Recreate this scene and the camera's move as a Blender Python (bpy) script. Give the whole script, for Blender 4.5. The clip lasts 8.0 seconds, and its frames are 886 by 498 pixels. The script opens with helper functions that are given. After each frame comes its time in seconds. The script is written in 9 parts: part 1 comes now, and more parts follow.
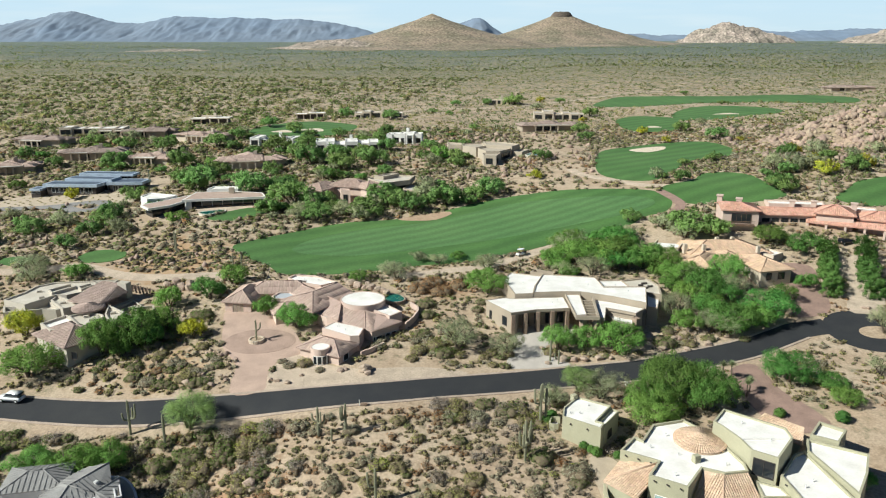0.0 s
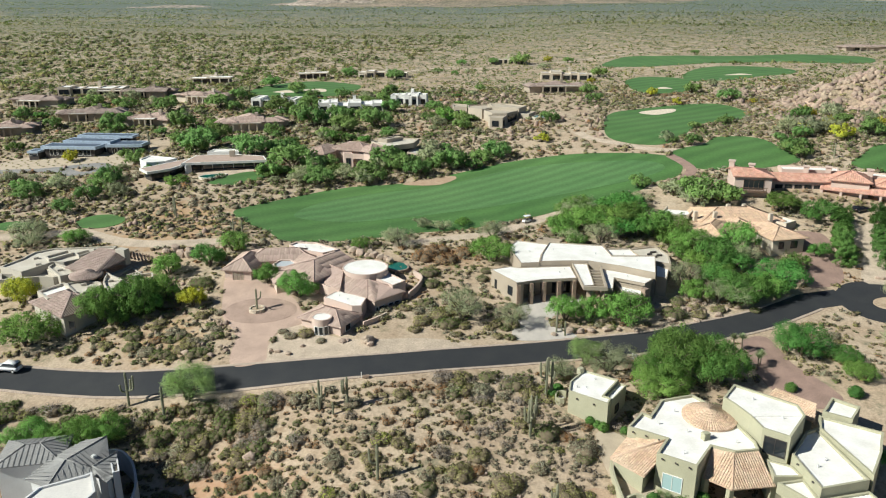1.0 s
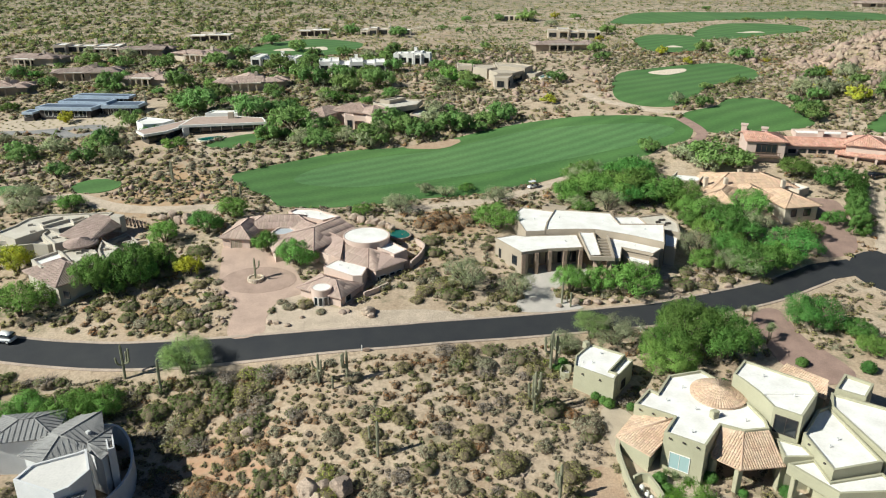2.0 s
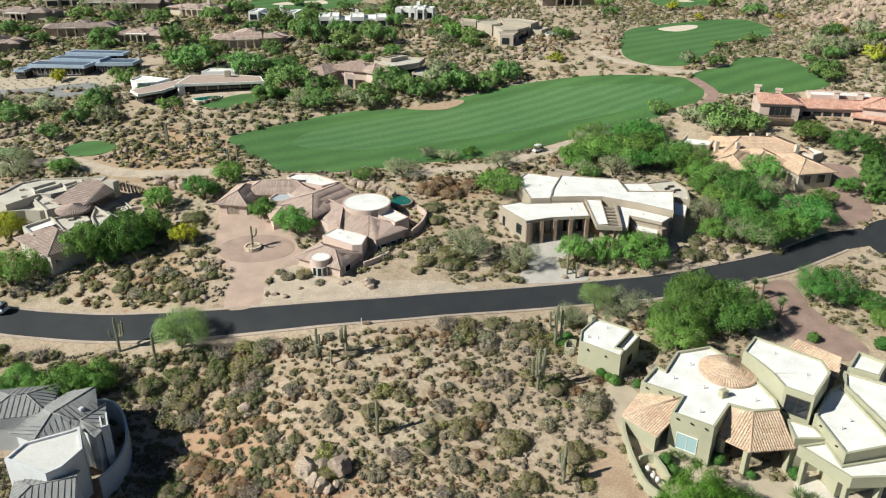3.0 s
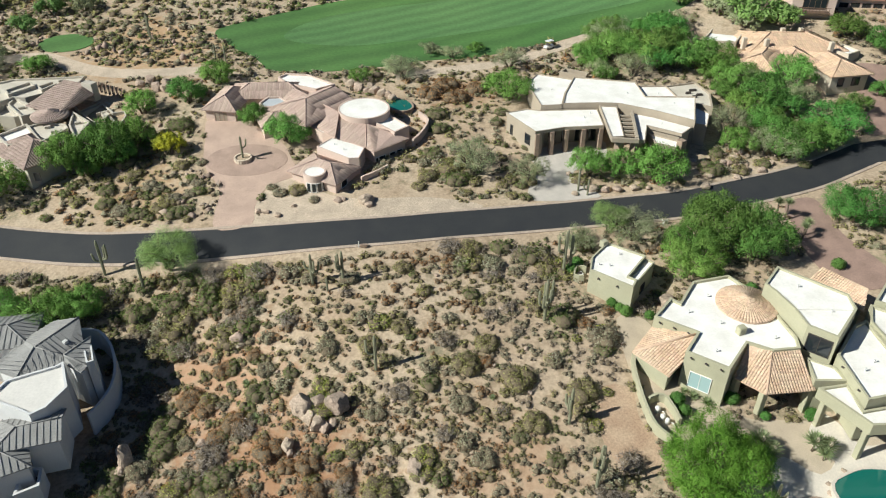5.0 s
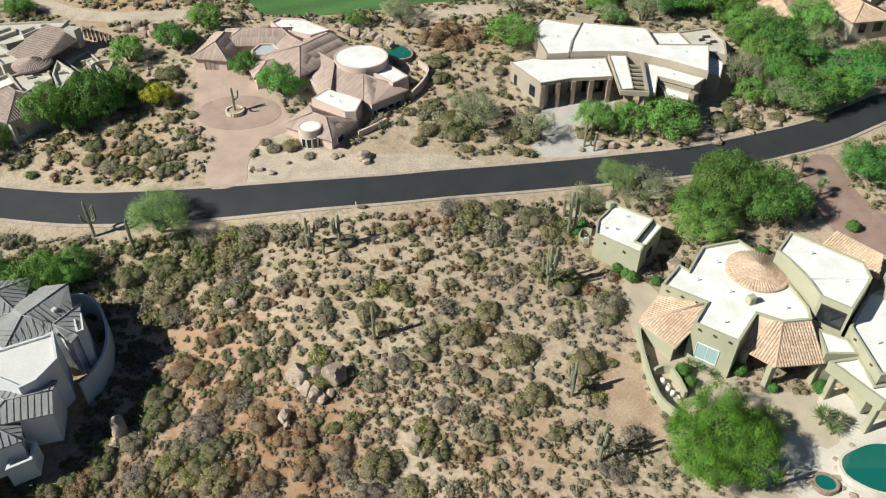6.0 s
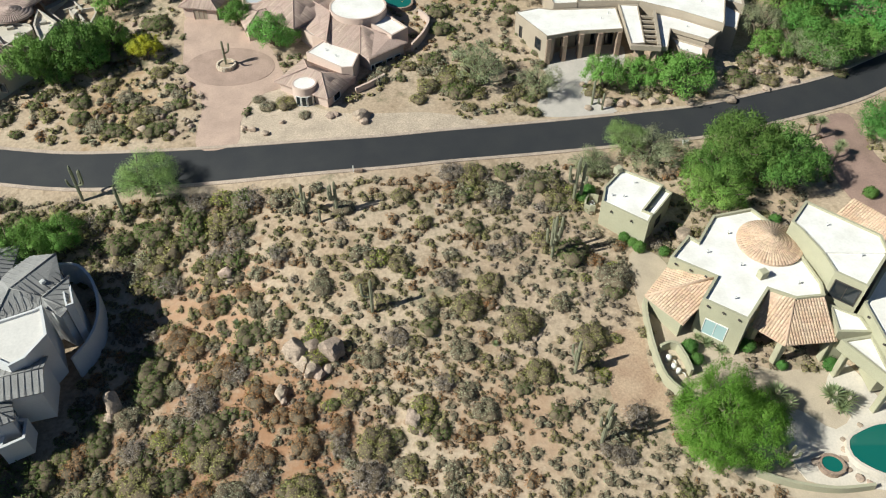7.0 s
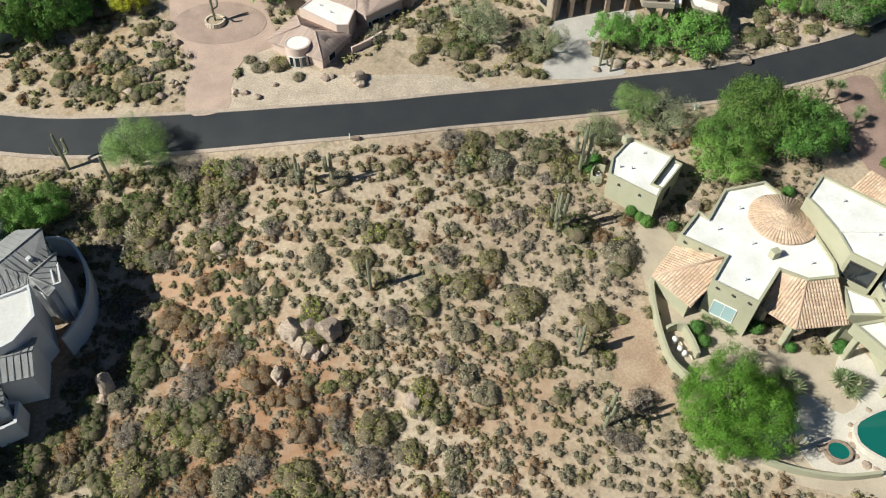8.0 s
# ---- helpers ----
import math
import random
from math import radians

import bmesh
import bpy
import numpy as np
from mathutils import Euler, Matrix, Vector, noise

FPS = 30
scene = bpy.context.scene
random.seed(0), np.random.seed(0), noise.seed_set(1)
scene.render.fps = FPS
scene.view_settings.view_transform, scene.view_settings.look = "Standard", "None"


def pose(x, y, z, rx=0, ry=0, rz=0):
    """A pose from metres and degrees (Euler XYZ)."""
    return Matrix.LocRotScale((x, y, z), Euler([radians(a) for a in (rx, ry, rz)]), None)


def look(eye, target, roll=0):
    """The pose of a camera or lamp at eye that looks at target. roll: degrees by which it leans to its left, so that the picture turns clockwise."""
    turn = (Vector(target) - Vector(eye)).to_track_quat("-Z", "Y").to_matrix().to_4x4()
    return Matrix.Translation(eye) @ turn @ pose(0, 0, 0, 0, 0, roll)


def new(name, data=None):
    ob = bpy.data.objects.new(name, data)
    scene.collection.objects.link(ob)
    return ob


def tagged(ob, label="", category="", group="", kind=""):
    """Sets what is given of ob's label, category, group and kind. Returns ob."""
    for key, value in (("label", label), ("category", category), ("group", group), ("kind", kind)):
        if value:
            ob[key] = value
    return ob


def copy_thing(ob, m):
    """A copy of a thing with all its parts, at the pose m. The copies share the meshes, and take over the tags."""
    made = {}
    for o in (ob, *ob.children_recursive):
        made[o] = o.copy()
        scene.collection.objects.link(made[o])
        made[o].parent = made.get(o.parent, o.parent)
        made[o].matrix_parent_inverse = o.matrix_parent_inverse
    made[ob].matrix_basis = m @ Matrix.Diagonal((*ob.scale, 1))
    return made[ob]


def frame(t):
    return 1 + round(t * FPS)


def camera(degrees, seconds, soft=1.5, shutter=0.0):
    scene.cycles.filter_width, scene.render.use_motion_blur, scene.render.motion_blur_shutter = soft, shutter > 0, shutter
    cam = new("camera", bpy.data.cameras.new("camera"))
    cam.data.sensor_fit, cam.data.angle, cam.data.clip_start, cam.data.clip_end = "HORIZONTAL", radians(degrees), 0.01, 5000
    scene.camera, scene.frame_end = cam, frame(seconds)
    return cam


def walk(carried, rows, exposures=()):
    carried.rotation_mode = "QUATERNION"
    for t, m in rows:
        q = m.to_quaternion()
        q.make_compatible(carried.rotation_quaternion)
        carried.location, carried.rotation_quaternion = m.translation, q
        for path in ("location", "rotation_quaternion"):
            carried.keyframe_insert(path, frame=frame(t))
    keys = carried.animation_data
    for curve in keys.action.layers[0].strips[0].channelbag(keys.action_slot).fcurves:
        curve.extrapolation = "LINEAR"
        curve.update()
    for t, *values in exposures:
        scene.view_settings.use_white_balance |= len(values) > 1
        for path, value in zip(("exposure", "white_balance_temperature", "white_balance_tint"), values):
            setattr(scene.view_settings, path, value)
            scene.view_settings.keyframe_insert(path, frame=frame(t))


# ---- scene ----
cam = camera(60.9, 8.0, 1.1)
PATH = [
    (0, (-0.077, -15.95, 61.693), (-0.085, -14.023, 61.158), -0.0),
    (0.5, (0.087, -13.889, 61.912), (0.071, -11.976, 61.329), 0.0),
    (1, (0.044, -11.659, 62.229), (0.023, -9.763, 61.592), 0.1),
    (1.5, (0.175, -9.426, 62.484), (0.148, -7.548, 61.795), 0.1),
    (3, (0.386, -2.227, 63.676), (0.347, -0.418, 62.825), 0.2),
    (3.5, (0.477, 0.222, 64.052), (0.434, 2.002, 63.141), 0.2),
    (4, (0.549, 2.762, 64.51), (0.504, 4.504, 63.528), 0.2),
    (4.5, (0.574, 5.412, 65.083), (0.528, 7.109, 64.026), 0.2),
    (5, (0.539, 8.178, 65.653), (0.492, 9.827, 64.522), 0.2),
    (6.5, (0.571, 16.989, 67.539), (0.523, 18.471, 66.196), 0.2),
    (7, (0.515, 20.041, 68.171), (0.467, 21.462, 66.763), 0.2),
    (7.5, (0.441, 23.184, 68.771), (0.394, 24.541, 67.303), 0.2),
    (8, (0.312, 26.301, 69.275), (0.268, 27.593, 67.749), 0.3),
]
walk(cam, [(t, look(eye, target, roll)) for t, eye, target, roll in PATH])

# ---------------------------------------------------------------- light
SUN_TO = Vector((-0.738, -0.276, 0.616)).normalized()
world = bpy.data.worlds.new("world")
scene.world = world
world.use_nodes = True
wn = world.node_tree.nodes
sky = wn.new("ShaderNodeTexSky")
sky.sky_type = "NISHITA"
sky.sun_disc = False
sky.sun_elevation = math.asin(SUN_TO.z)
sky.sun_rotation = math.atan2(SUN_TO.x, SUN_TO.y)
sky.altitude = 1800
sky.air_density, sky.dust_density, sky.ozone_density = 0.85, 0.9, 4.0
world.node_tree.links.new(sky.outputs["Color"], wn["Background"].inputs["Color"])
wn["Background"].inputs["Strength"].default_value = 0.05
sun_data = bpy.data.lights.new("sun", "SUN")
sun_data.energy, sun_data.angle, sun_data.color = 5.9, radians(0.53), (1.0, 0.955, 0.87)
sun = new("sun", sun_data)
sun.matrix_world = look(SUN_TO * 300, (0, 0, 0))
scene.view_settings.exposure = 0.14
scene.view_settings.use_white_balance = True
scene.view_settings.white_balance_temperature, scene.view_settings.white_balance_tint = 6250, 3

# ---------------------------------------------------------------- materials


def material(name, base, vary=0.25, scale=0.6, fine=8.0, rough=0.85, bump=0.15, metal=0.0, second=None, random_by=None, spread=0.0, fine_amount=0.5):
    """A node material: base colour mixed with a second one by coarse noise, darkened and lightened by fine noise, with a fine relief."""
    m = bpy.data.materials.new(name)
    m.use_nodes = True
    nt = m.node_tree
    n, ln = nt.nodes, nt.links
    b = n["Principled BSDF"]
    b.inputs["Roughness"].default_value = rough
    b.inputs["Metallic"].default_value = metal
    geo = n.new("ShaderNodeNewGeometry")
    n1 = n.new("ShaderNodeTexNoise")
    n1.inputs["Scale"].default_value, n1.inputs["Detail"].default_value = scale, 4
    n2 = n.new("ShaderNodeTexNoise")
    n2.inputs["Scale"].default_value, n2.inputs["Detail"].default_value = fine, 3
    ln.new(geo.outputs["Position"], n1.inputs["Vector"])
    ln.new(geo.outputs["Position"], n2.inputs["Vector"])
    ramp = n.new("ShaderNodeMapRange")
    ramp.inputs["From Min"].default_value, ramp.inputs["From Max"].default_value = 0.35, 0.68
    ln.new(n1.outputs["Fac"], ramp.inputs["Value"])
    mix = n.new("ShaderNodeMix")
    mix.data_type = "RGBA"
    c2 = second or tuple(c * (1 - vary) for c in base)
    mix.inputs[6].default_value, mix.inputs[7].default_value = (*base, 1), (*c2, 1)
    ln.new(ramp.outputs["Result"], mix.inputs[0])
    hsv = n.new("ShaderNodeHueSaturation")
    ln.new(mix.outputs[2], hsv.inputs["Color"])
    val = n.new("ShaderNodeMapRange")
    val.inputs["To Min"].default_value, val.inputs["To Max"].default_value = 1 - fine_amount * 0.7, 1 + fine_amount * 0.7
    val.inputs["From Min"].default_value, val.inputs["From Max"].default_value = 0.25, 0.75
    ln.new(n2.outputs["Fac"], val.inputs["Value"])
    last = val.outputs["Result"]
    if random_by:
        if random_by == "object":
            rnd = n.new("ShaderNodeObjectInfo").outputs["Random"]
        else:
            rnd = geo.outputs["Random Per Island"]
        mr = n.new("ShaderNodeMapRange")
        mr.inputs["To Min"].default_value, mr.inputs["To Max"].default_value = 1 - spread, 1 + spread
        ln.new(rnd, mr.inputs["Value"])
        mul = n.new("ShaderNodeMath")
        mul.operation = "MULTIPLY"
        ln.new(last, mul.inputs[0])
        ln.new(mr.outputs["Result"], mul.inputs[1])
        last = mul.outputs["Value"]
        hr = n.new("ShaderNodeMapRange")
        hr.inputs["To Min"].default_value, hr.inputs["To Max"].default_value = 0.5 - spread * 0.06, 0.5 + spread * 0.06
        fr = n.new("ShaderNodeMath")
        fr.operation = "FRACT"
        m7 = n.new("ShaderNodeMath")
        m7.operation = "MULTIPLY"
        m7.inputs[1].default_value = 7.31
        ln.new(rnd, m7.inputs[0])
        ln.new(m7.outputs["Value"], fr.inputs[0])
        ln.new(fr.outputs["Value"], hr.inputs["Value"])
        ln.new(hr.outputs["Result"], hsv.inputs["Hue"])
    ln.new(last, hsv.inputs["Value"])
    ln.new(hsv.outputs["Color"], b.inputs["Base Color"])
    if bump:
        bp = n.new("ShaderNodeBump")
        bp.inputs["Strength"].default_value = bump
        bp.inputs["Distance"].default_value = 0.15
        ln.new(n2.outputs["Fac"], bp.inputs["Height"])
        ln.new(bp.outputs["Normal"], b.inputs["Normal"])
    return m


def leaf_material(name, base, spread=0.3, random_by="object", second=None, hue=0.0):
    """Foliage: base colour varied by leaf clump and plant, a little light passing through."""
    m = material(name, base, 0.35, 0.5, 3.0, 0.6, 0, second=second, random_by=random_by, spread=spread, fine_amount=0.4)
    b = m.node_tree.nodes["Principled BSDF"]
    b.inputs["Specular IOR Level"].default_value = 0.1
    if hue:
        shift = next(x for x in m.node_tree.nodes if x.type == "HUE_SAT").inputs["Hue"].links[0].from_node
        shift.inputs["To Min"].default_value, shift.inputs["To Max"].default_value = 0.5 - hue * 0.4, 0.5 + hue
    tr = m.node_tree.nodes.new("ShaderNodeBsdfTranslucent")
    ms = m.node_tree.nodes.new("ShaderNodeMixShader")
    ms.inputs[0].default_value = 0.3
    ln = m.node_tree.links
    hsv = next(x for x in m.node_tree.nodes if x.type == "HUE_SAT")
    ln.new(hsv.outputs["Color"], tr.inputs["Color"])
    out = m.node_tree.nodes["Material Output"]
    ln.new(b.outputs[0], ms.inputs[1])
    ln.new(tr.outputs[0], ms.inputs[2])
    ln.new(ms.outputs[0], out.inputs["Surface"])
    return m


def ground_material():
    """Granite sand: tan and pinkish patches, rusty stains, pebble speckle and fine relief; a hazy bluish tint far off.
    """
    m = material("desert_sand", (0.458, 0.364, 0.265), 0.2, 0.09, 2.2, 0.95, 0.5, second=(0.385, 0.285, 0.195), fine_amount=0.34)
    nt = m.node_tree
    n, ln = nt.nodes, nt.links
    hsv = next(x for x in n if x.type == "HUE_SAT")
    geo = next(x for x in n if x.type == "NEW_GEOMETRY")
    b = n["Principled BSDF"]
    n3 = n.new("ShaderNodeTexNoise")
    n3.inputs["Scale"].default_value, n3.inputs["Detail"].default_value = 0.45, 6
    n3.inputs["Roughness"].default_value = 0.7
    ln.new(geo.outputs["Position"], n3.inputs["Vector"])
    r3 = n.new("ShaderNodeMapRange")
    r3.inputs["From Min"].default_value, r3.inputs["From Max"].default_value, r3.inputs["To Max"].default_value = 0.53, 0.68, 0.75
    ln.new(n3.outputs["Fac"], r3.inputs["Value"])
    litter = n.new("ShaderNodeMix")
    litter.data_type = "RGBA"
    litter.inputs[7].default_value = (0.20, 0.145, 0.085, 1)
    ln.new(r3.outputs["Result"], litter.inputs[0])
    ln.new(hsv.outputs["Color"], litter.inputs[6])
    vor = n.new("ShaderNodeTexVoronoi")
    vor.inputs["Scale"].default_value = 3.2
    ln.new(geo.outputs["Position"], vor.inputs["Vector"])
    rv = n.new("ShaderNodeMapRange")
    rv.inputs["From Min"].default_value, rv.inputs["From Max"].default_value = 0.06, 0.16
    rv.inputs["To Min"].default_value, rv.inputs["To Max"].default_value = 0.45, 0.0
    ln.new(vor.outputs["Distance"], rv.inputs["Value"])
    peb = n.new("ShaderNodeMix")
    peb.data_type = "RGBA"
    peb.inputs[7].default_value = (0.30, 0.24, 0.19, 1)
    ln.new(rv.outputs["Result"], peb.inputs[0])
    ln.new(litter.outputs[2], peb.inputs[6])
    sep = n.new("ShaderNodeSeparateXYZ")
    ln.new(geo.outputs["Position"], sep.inputs[0])
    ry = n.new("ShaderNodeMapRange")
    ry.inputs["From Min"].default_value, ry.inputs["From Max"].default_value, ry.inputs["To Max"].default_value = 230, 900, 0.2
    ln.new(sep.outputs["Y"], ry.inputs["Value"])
    n4 = n.new("ShaderNodeTexNoise")
    n4.inputs["Scale"].default_value, n4.inputs["Detail"].default_value, n4.inputs["Roughness"].default_value = 0.16, 7, 0.75
    ln.new(geo.outputs["Position"], n4.inputs["Vector"])
    add = n.new("ShaderNodeMath")
    ln.new(n4.outputs["Fac"], add.inputs[0])
    ln.new(ry.outputs["Result"], add.inputs[1])
    r4 = n.new("ShaderNodeMapRange")
    r4.inputs["From Min"].default_value, r4.inputs["From Max"].default_value, r4.inputs["To Max"].default_value = 0.56, 0.68, 0.85
    ln.new(add.outputs["Value"], r4.inputs["Value"])
    scrub = n.new("ShaderNodeMix")
    scrub.data_type = "RGBA"
    scrub.inputs[7].default_value = (0.145, 0.147, 0.08, 1)
    ln.new(r4.outputs["Result"], scrub.inputs[0])
    ln.new(peb.outputs[2], scrub.inputs[6])
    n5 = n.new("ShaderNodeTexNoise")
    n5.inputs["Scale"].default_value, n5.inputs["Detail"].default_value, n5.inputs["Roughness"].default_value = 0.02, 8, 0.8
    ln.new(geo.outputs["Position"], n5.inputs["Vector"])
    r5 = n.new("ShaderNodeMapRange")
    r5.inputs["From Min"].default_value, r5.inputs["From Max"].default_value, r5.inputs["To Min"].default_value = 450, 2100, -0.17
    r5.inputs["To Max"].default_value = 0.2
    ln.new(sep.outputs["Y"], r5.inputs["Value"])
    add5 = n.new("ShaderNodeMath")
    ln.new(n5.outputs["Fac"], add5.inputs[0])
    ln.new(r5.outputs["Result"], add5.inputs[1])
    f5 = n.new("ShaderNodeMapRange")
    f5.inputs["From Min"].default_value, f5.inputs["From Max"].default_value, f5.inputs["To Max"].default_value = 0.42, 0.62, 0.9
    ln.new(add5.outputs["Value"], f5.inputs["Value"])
    # Far scrub colour, pushed bluish to stand for distance haze.
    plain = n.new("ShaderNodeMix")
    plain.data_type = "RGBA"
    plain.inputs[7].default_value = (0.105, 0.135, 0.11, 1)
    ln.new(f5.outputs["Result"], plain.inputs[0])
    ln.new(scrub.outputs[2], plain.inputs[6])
    rust_last = plain.outputs[2]
    for cx, cy, reach, tint, most in ((-24, 65, 34, (0.34, 0.185, 0.10), 0.9), (-33, 82, 20, (0.43, 0.25, 0.15), 0.75), (-54, 119, 17, (0.43, 0.28, 0.15), 0.65), (8, 68, 16, (0.38, 0.24, 0.15), 0.6), (-70, 172, 34, (0.47, 0.28, 0.13), 0.6), (0, 152, 14, (0.30, 0.17, 0.085), 0.7)):
        dist = n.new("ShaderNodeVectorMath")
        dist.operation = "DISTANCE"
        flat_pos = n.new("ShaderNodeVectorMath")
        flat_pos.operation = "MULTIPLY"
        flat_pos.inputs[1].default_value = (1, 1, 0)
        ln.new(geo.outputs["Position"], flat_pos.inputs[0])
        ln.new(flat_pos.outputs["Vector"], dist.inputs[0])
        dist.inputs[1].default_value = (cx, cy, 0)
        near = n.new("ShaderNodeMapRange")
        near.inputs["From Min"].default_value, near.inputs["From Max"].default_value = reach, reach * 0.25
        near.inputs["To Min"].default_value, near.inputs["To Max"].default_value = -0.45, 0.1
        ln.new(dist.outputs["Value"], near.inputs["Value"])
        both = n.new("ShaderNodeMath")
        ln.new(n3.outputs["Fac"], both.inputs[0])
        ln.new(near.outputs["Result"], both.inputs[1])
        amount = n.new("ShaderNodeMapRange")
        amount.inputs["From Min"].default_value, amount.inputs["From Max"].default_value, amount.inputs["To Max"].default_value = 0.38, 0.62, most
        ln.new(both.outputs["Value"], amount.inputs["Value"])
        rusty = n.new("ShaderNodeMix")
        rusty.data_type = "RGBA"
        rusty.inputs[7].default_value = (*tint, 1)
        ln.new(amount.outputs["Result"], rusty.inputs[0])
        ln.new(rust_last, rusty.inputs[6])
        rust_last = rusty.outputs[2]
    ln.new(rust_last, b.inputs["Base Color"])
    return m


def turf_material(name="mown_turf", first=(0.055, 0.134, 0.031), second=(0.078, 0.166, 0.042), scale=0.045):
    """Mown fairway: broad light and dark mowing bands over grain."""
    m = material(name, first, 0.3, 0.05, 1.5, 0.9, 0.12, second=second, fine_amount=0.22)
    nt = m.node_tree
    n, ln = nt.nodes, nt.links
    hsv = next(x for x in n if x.type == "HUE_SAT")
    geo = next(x for x in n if x.type == "NEW_GEOMETRY")
    mp = n.new("ShaderNodeMapping")
    mp.inputs["Rotation"].default_value = (0, 0, radians(62))
    wv = n.new("ShaderNodeTexWave")
    wv.inputs["Scale"].default_value, wv.inputs["Distortion"].default_value, wv.inputs["Detail"].default_value = scale, 2.2, 1.5
    ln.new(geo.outputs["Position"], mp.inputs["Vector"])
    ln.new(mp.outputs["Vector"], wv.inputs["Vector"])
    mx = n.new("ShaderNodeMix")
    mx.data_type, mx.blend_type = "RGBA", "MULTIPLY"
    mx.inputs[0].default_value = 1.0
    rp = n.new("ShaderNodeMapRange")
    rp.inputs["To Min"].default_value, rp.inputs["To Max"].default_value = 0.86, 1.13
    ln.new(wv.outputs["Fac"], rp.inputs["Value"])
    ln.new(hsv.outputs["Color"], mx.inputs[6])
    ln.new(rp.outputs["Result"], mx.inputs[7])
    ln.new(mx.outputs[2], n["Principled BSDF"].inputs["Base Color"])
    return m


def glass_material(name, tint):
    m = bpy.data.materials.new(name)
    m.use_nodes = True
    b = m.node_tree.nodes["Principled BSDF"]
    b.inputs["Base Color"].default_value = (*tint, 1)
    b.inputs["Roughness"].default_value = 0.05
    b.inputs["Specular IOR Level"].default_value = 0.7
    return m


def sky_material():
    """Pale daylight haze above the horizon, a little bluer higher up, with thin streaks of cloud."""
    m = bpy.data.materials.new("horizon_sky")
    m.use_nodes = True
    n, ln = m.node_tree.nodes, m.node_tree.links
    n.remove(n["Principled BSDF"])
    geo, sep = n.new("ShaderNodeNewGeometry"), n.new("ShaderNodeSeparateXYZ")
    ln.new(geo.outputs["Position"], sep.inputs[0])
    up = n.new("ShaderNodeMapRange")
    up.inputs["From Min"].default_value, up.inputs["From Max"].default_value = 60, 520
    ln.new(sep.outputs["Z"], up.inputs["Value"])
    mix = n.new("ShaderNodeMix")
    mix.data_type = "RGBA"
    mix.inputs[6].default_value, mix.inputs[7].default_value = (0.60, 0.72, 0.80, 1), (0.56, 0.73, 0.88, 1)
    ln.new(up.outputs["Result"], mix.inputs[0])
    mp, cl = n.new("ShaderNodeMapping"), n.new("ShaderNodeTexNoise")
    mp.inputs["Scale"].default_value = (0.0011, 0.0011, 0.012)
    cl.inputs["Scale"].default_value, cl.inputs["Detail"].default_value = 1.0, 5
    ln.new(geo.outputs["Position"], mp.inputs["Vector"])
    ln.new(mp.outputs["Vector"], cl.inputs["Vector"])
    cr = n.new("ShaderNodeMapRange")
    cr.inputs["From Min"].default_value, cr.inputs["From Max"].default_value, cr.inputs["To Max"].default_value = 0.45, 0.75, 0.5
    ln.new(cl.outputs["Fac"], cr.inputs["Value"])
    mc = n.new("ShaderNodeMix")
    mc.data_type = "RGBA"
    mc.inputs[7].default_value = (0.74, 0.80, 0.84, 1)
    ln.new(cr.outputs["Result"], mc.inputs[0])
    ln.new(mix.outputs[2], mc.inputs[6])
    em = n.new("ShaderNodeEmission")
    ln.new(mc.outputs[2], em.inputs["Color"])
    ln.new(em.outputs[0], n["Material Output"].inputs["Surface"])
    return m


SKY = sky_material()
SAND = ground_material()
TURF = turf_material()
ASPHALT = material("asphalt", (0.022, 0.024, 0.028), 0.25, 0.25, 9.0, 0.8, 0.2, second=(0.031, 0.032, 0.034), fine_amount=0.25)
KERB = material("kerb_concrete", (0.45, 0.36, 0.29), 0.2, 0.7, 8.0, 0.9, 0.1)
PATH_CONC = material("path_concrete", (0.53, 0.43, 0.33), 0.25, 0.4, 5.0, 0.9, 0.1)
PAVER = material("paver_pink", (0.49, 0.355, 0.285), 0.2, 0.3, 6.0, 0.85, 0.15, fine_amount=0.25)
PAVER_ROUND = material("paver_round", (0.40, 0.285, 0.23), 0.25, 0.4, 6.0, 0.85, 0.15, fine_amount=0.3)
PAVER_RED = material("paver_red", (0.32, 0.215, 0.175), 0.25, 0.4, 6.0, 0.85, 0.15, fine_amount=0.3)
SOIL = material("bare_brown_soil", (0.36, 0.245, 0.165), 0.2, 0.5, 4.0, 0.95, 0.3, second=(0.44, 0.32, 0.22), fine_amount=0.3)
GRAVEL = material("tan_gravel", (0.49, 0.405, 0.305), 0.14, 0.5, 7.0, 0.95, 0.2, fine_amount=0.15)
DRIVE_GREY = material("grey_drive", (0.27, 0.26, 0.25), 0.2, 0.4, 6.0, 0.9, 0.1)
GREY_GRAVEL = material("grey_gravel", (0.50, 0.455, 0.41), 0.14, 0.5, 7.0, 0.95, 0.2, fine_amount=0.2)
BUNKER = material("bunker_sand", (0.66, 0.56, 0.44), 0.1, 0.3, 3.0, 0.95, 0.1)
ROOF_WHITE = material("white_roof_coating", (0.86, 0.84, 0.80), 0.09, 0.35, 3.0, 0.7, 0.05, second=(0.74, 0.71, 0.66), fine_amount=0.08)
ROOF_PALE = material("off_white_roof", (0.67, 0.64, 0.60), 0.1, 0.3, 3.0, 0.8, 0.05, second=(0.60, 0.575, 0.54), fine_amount=0.1)
CREAM_ROOF = material("cream_roof_coating", (0.60, 0.55, 0.47), 0.12, 0.3, 4.0, 0.8, 0.05, second=(0.52, 0.47, 0.39), fine_amount=0.15)
ROOF_GREY = material("pale_roof_coating", (0.50, 0.47, 0.43), 0.12, 0.3, 4.0, 0.8, 0.05, fine_amount=0.15)
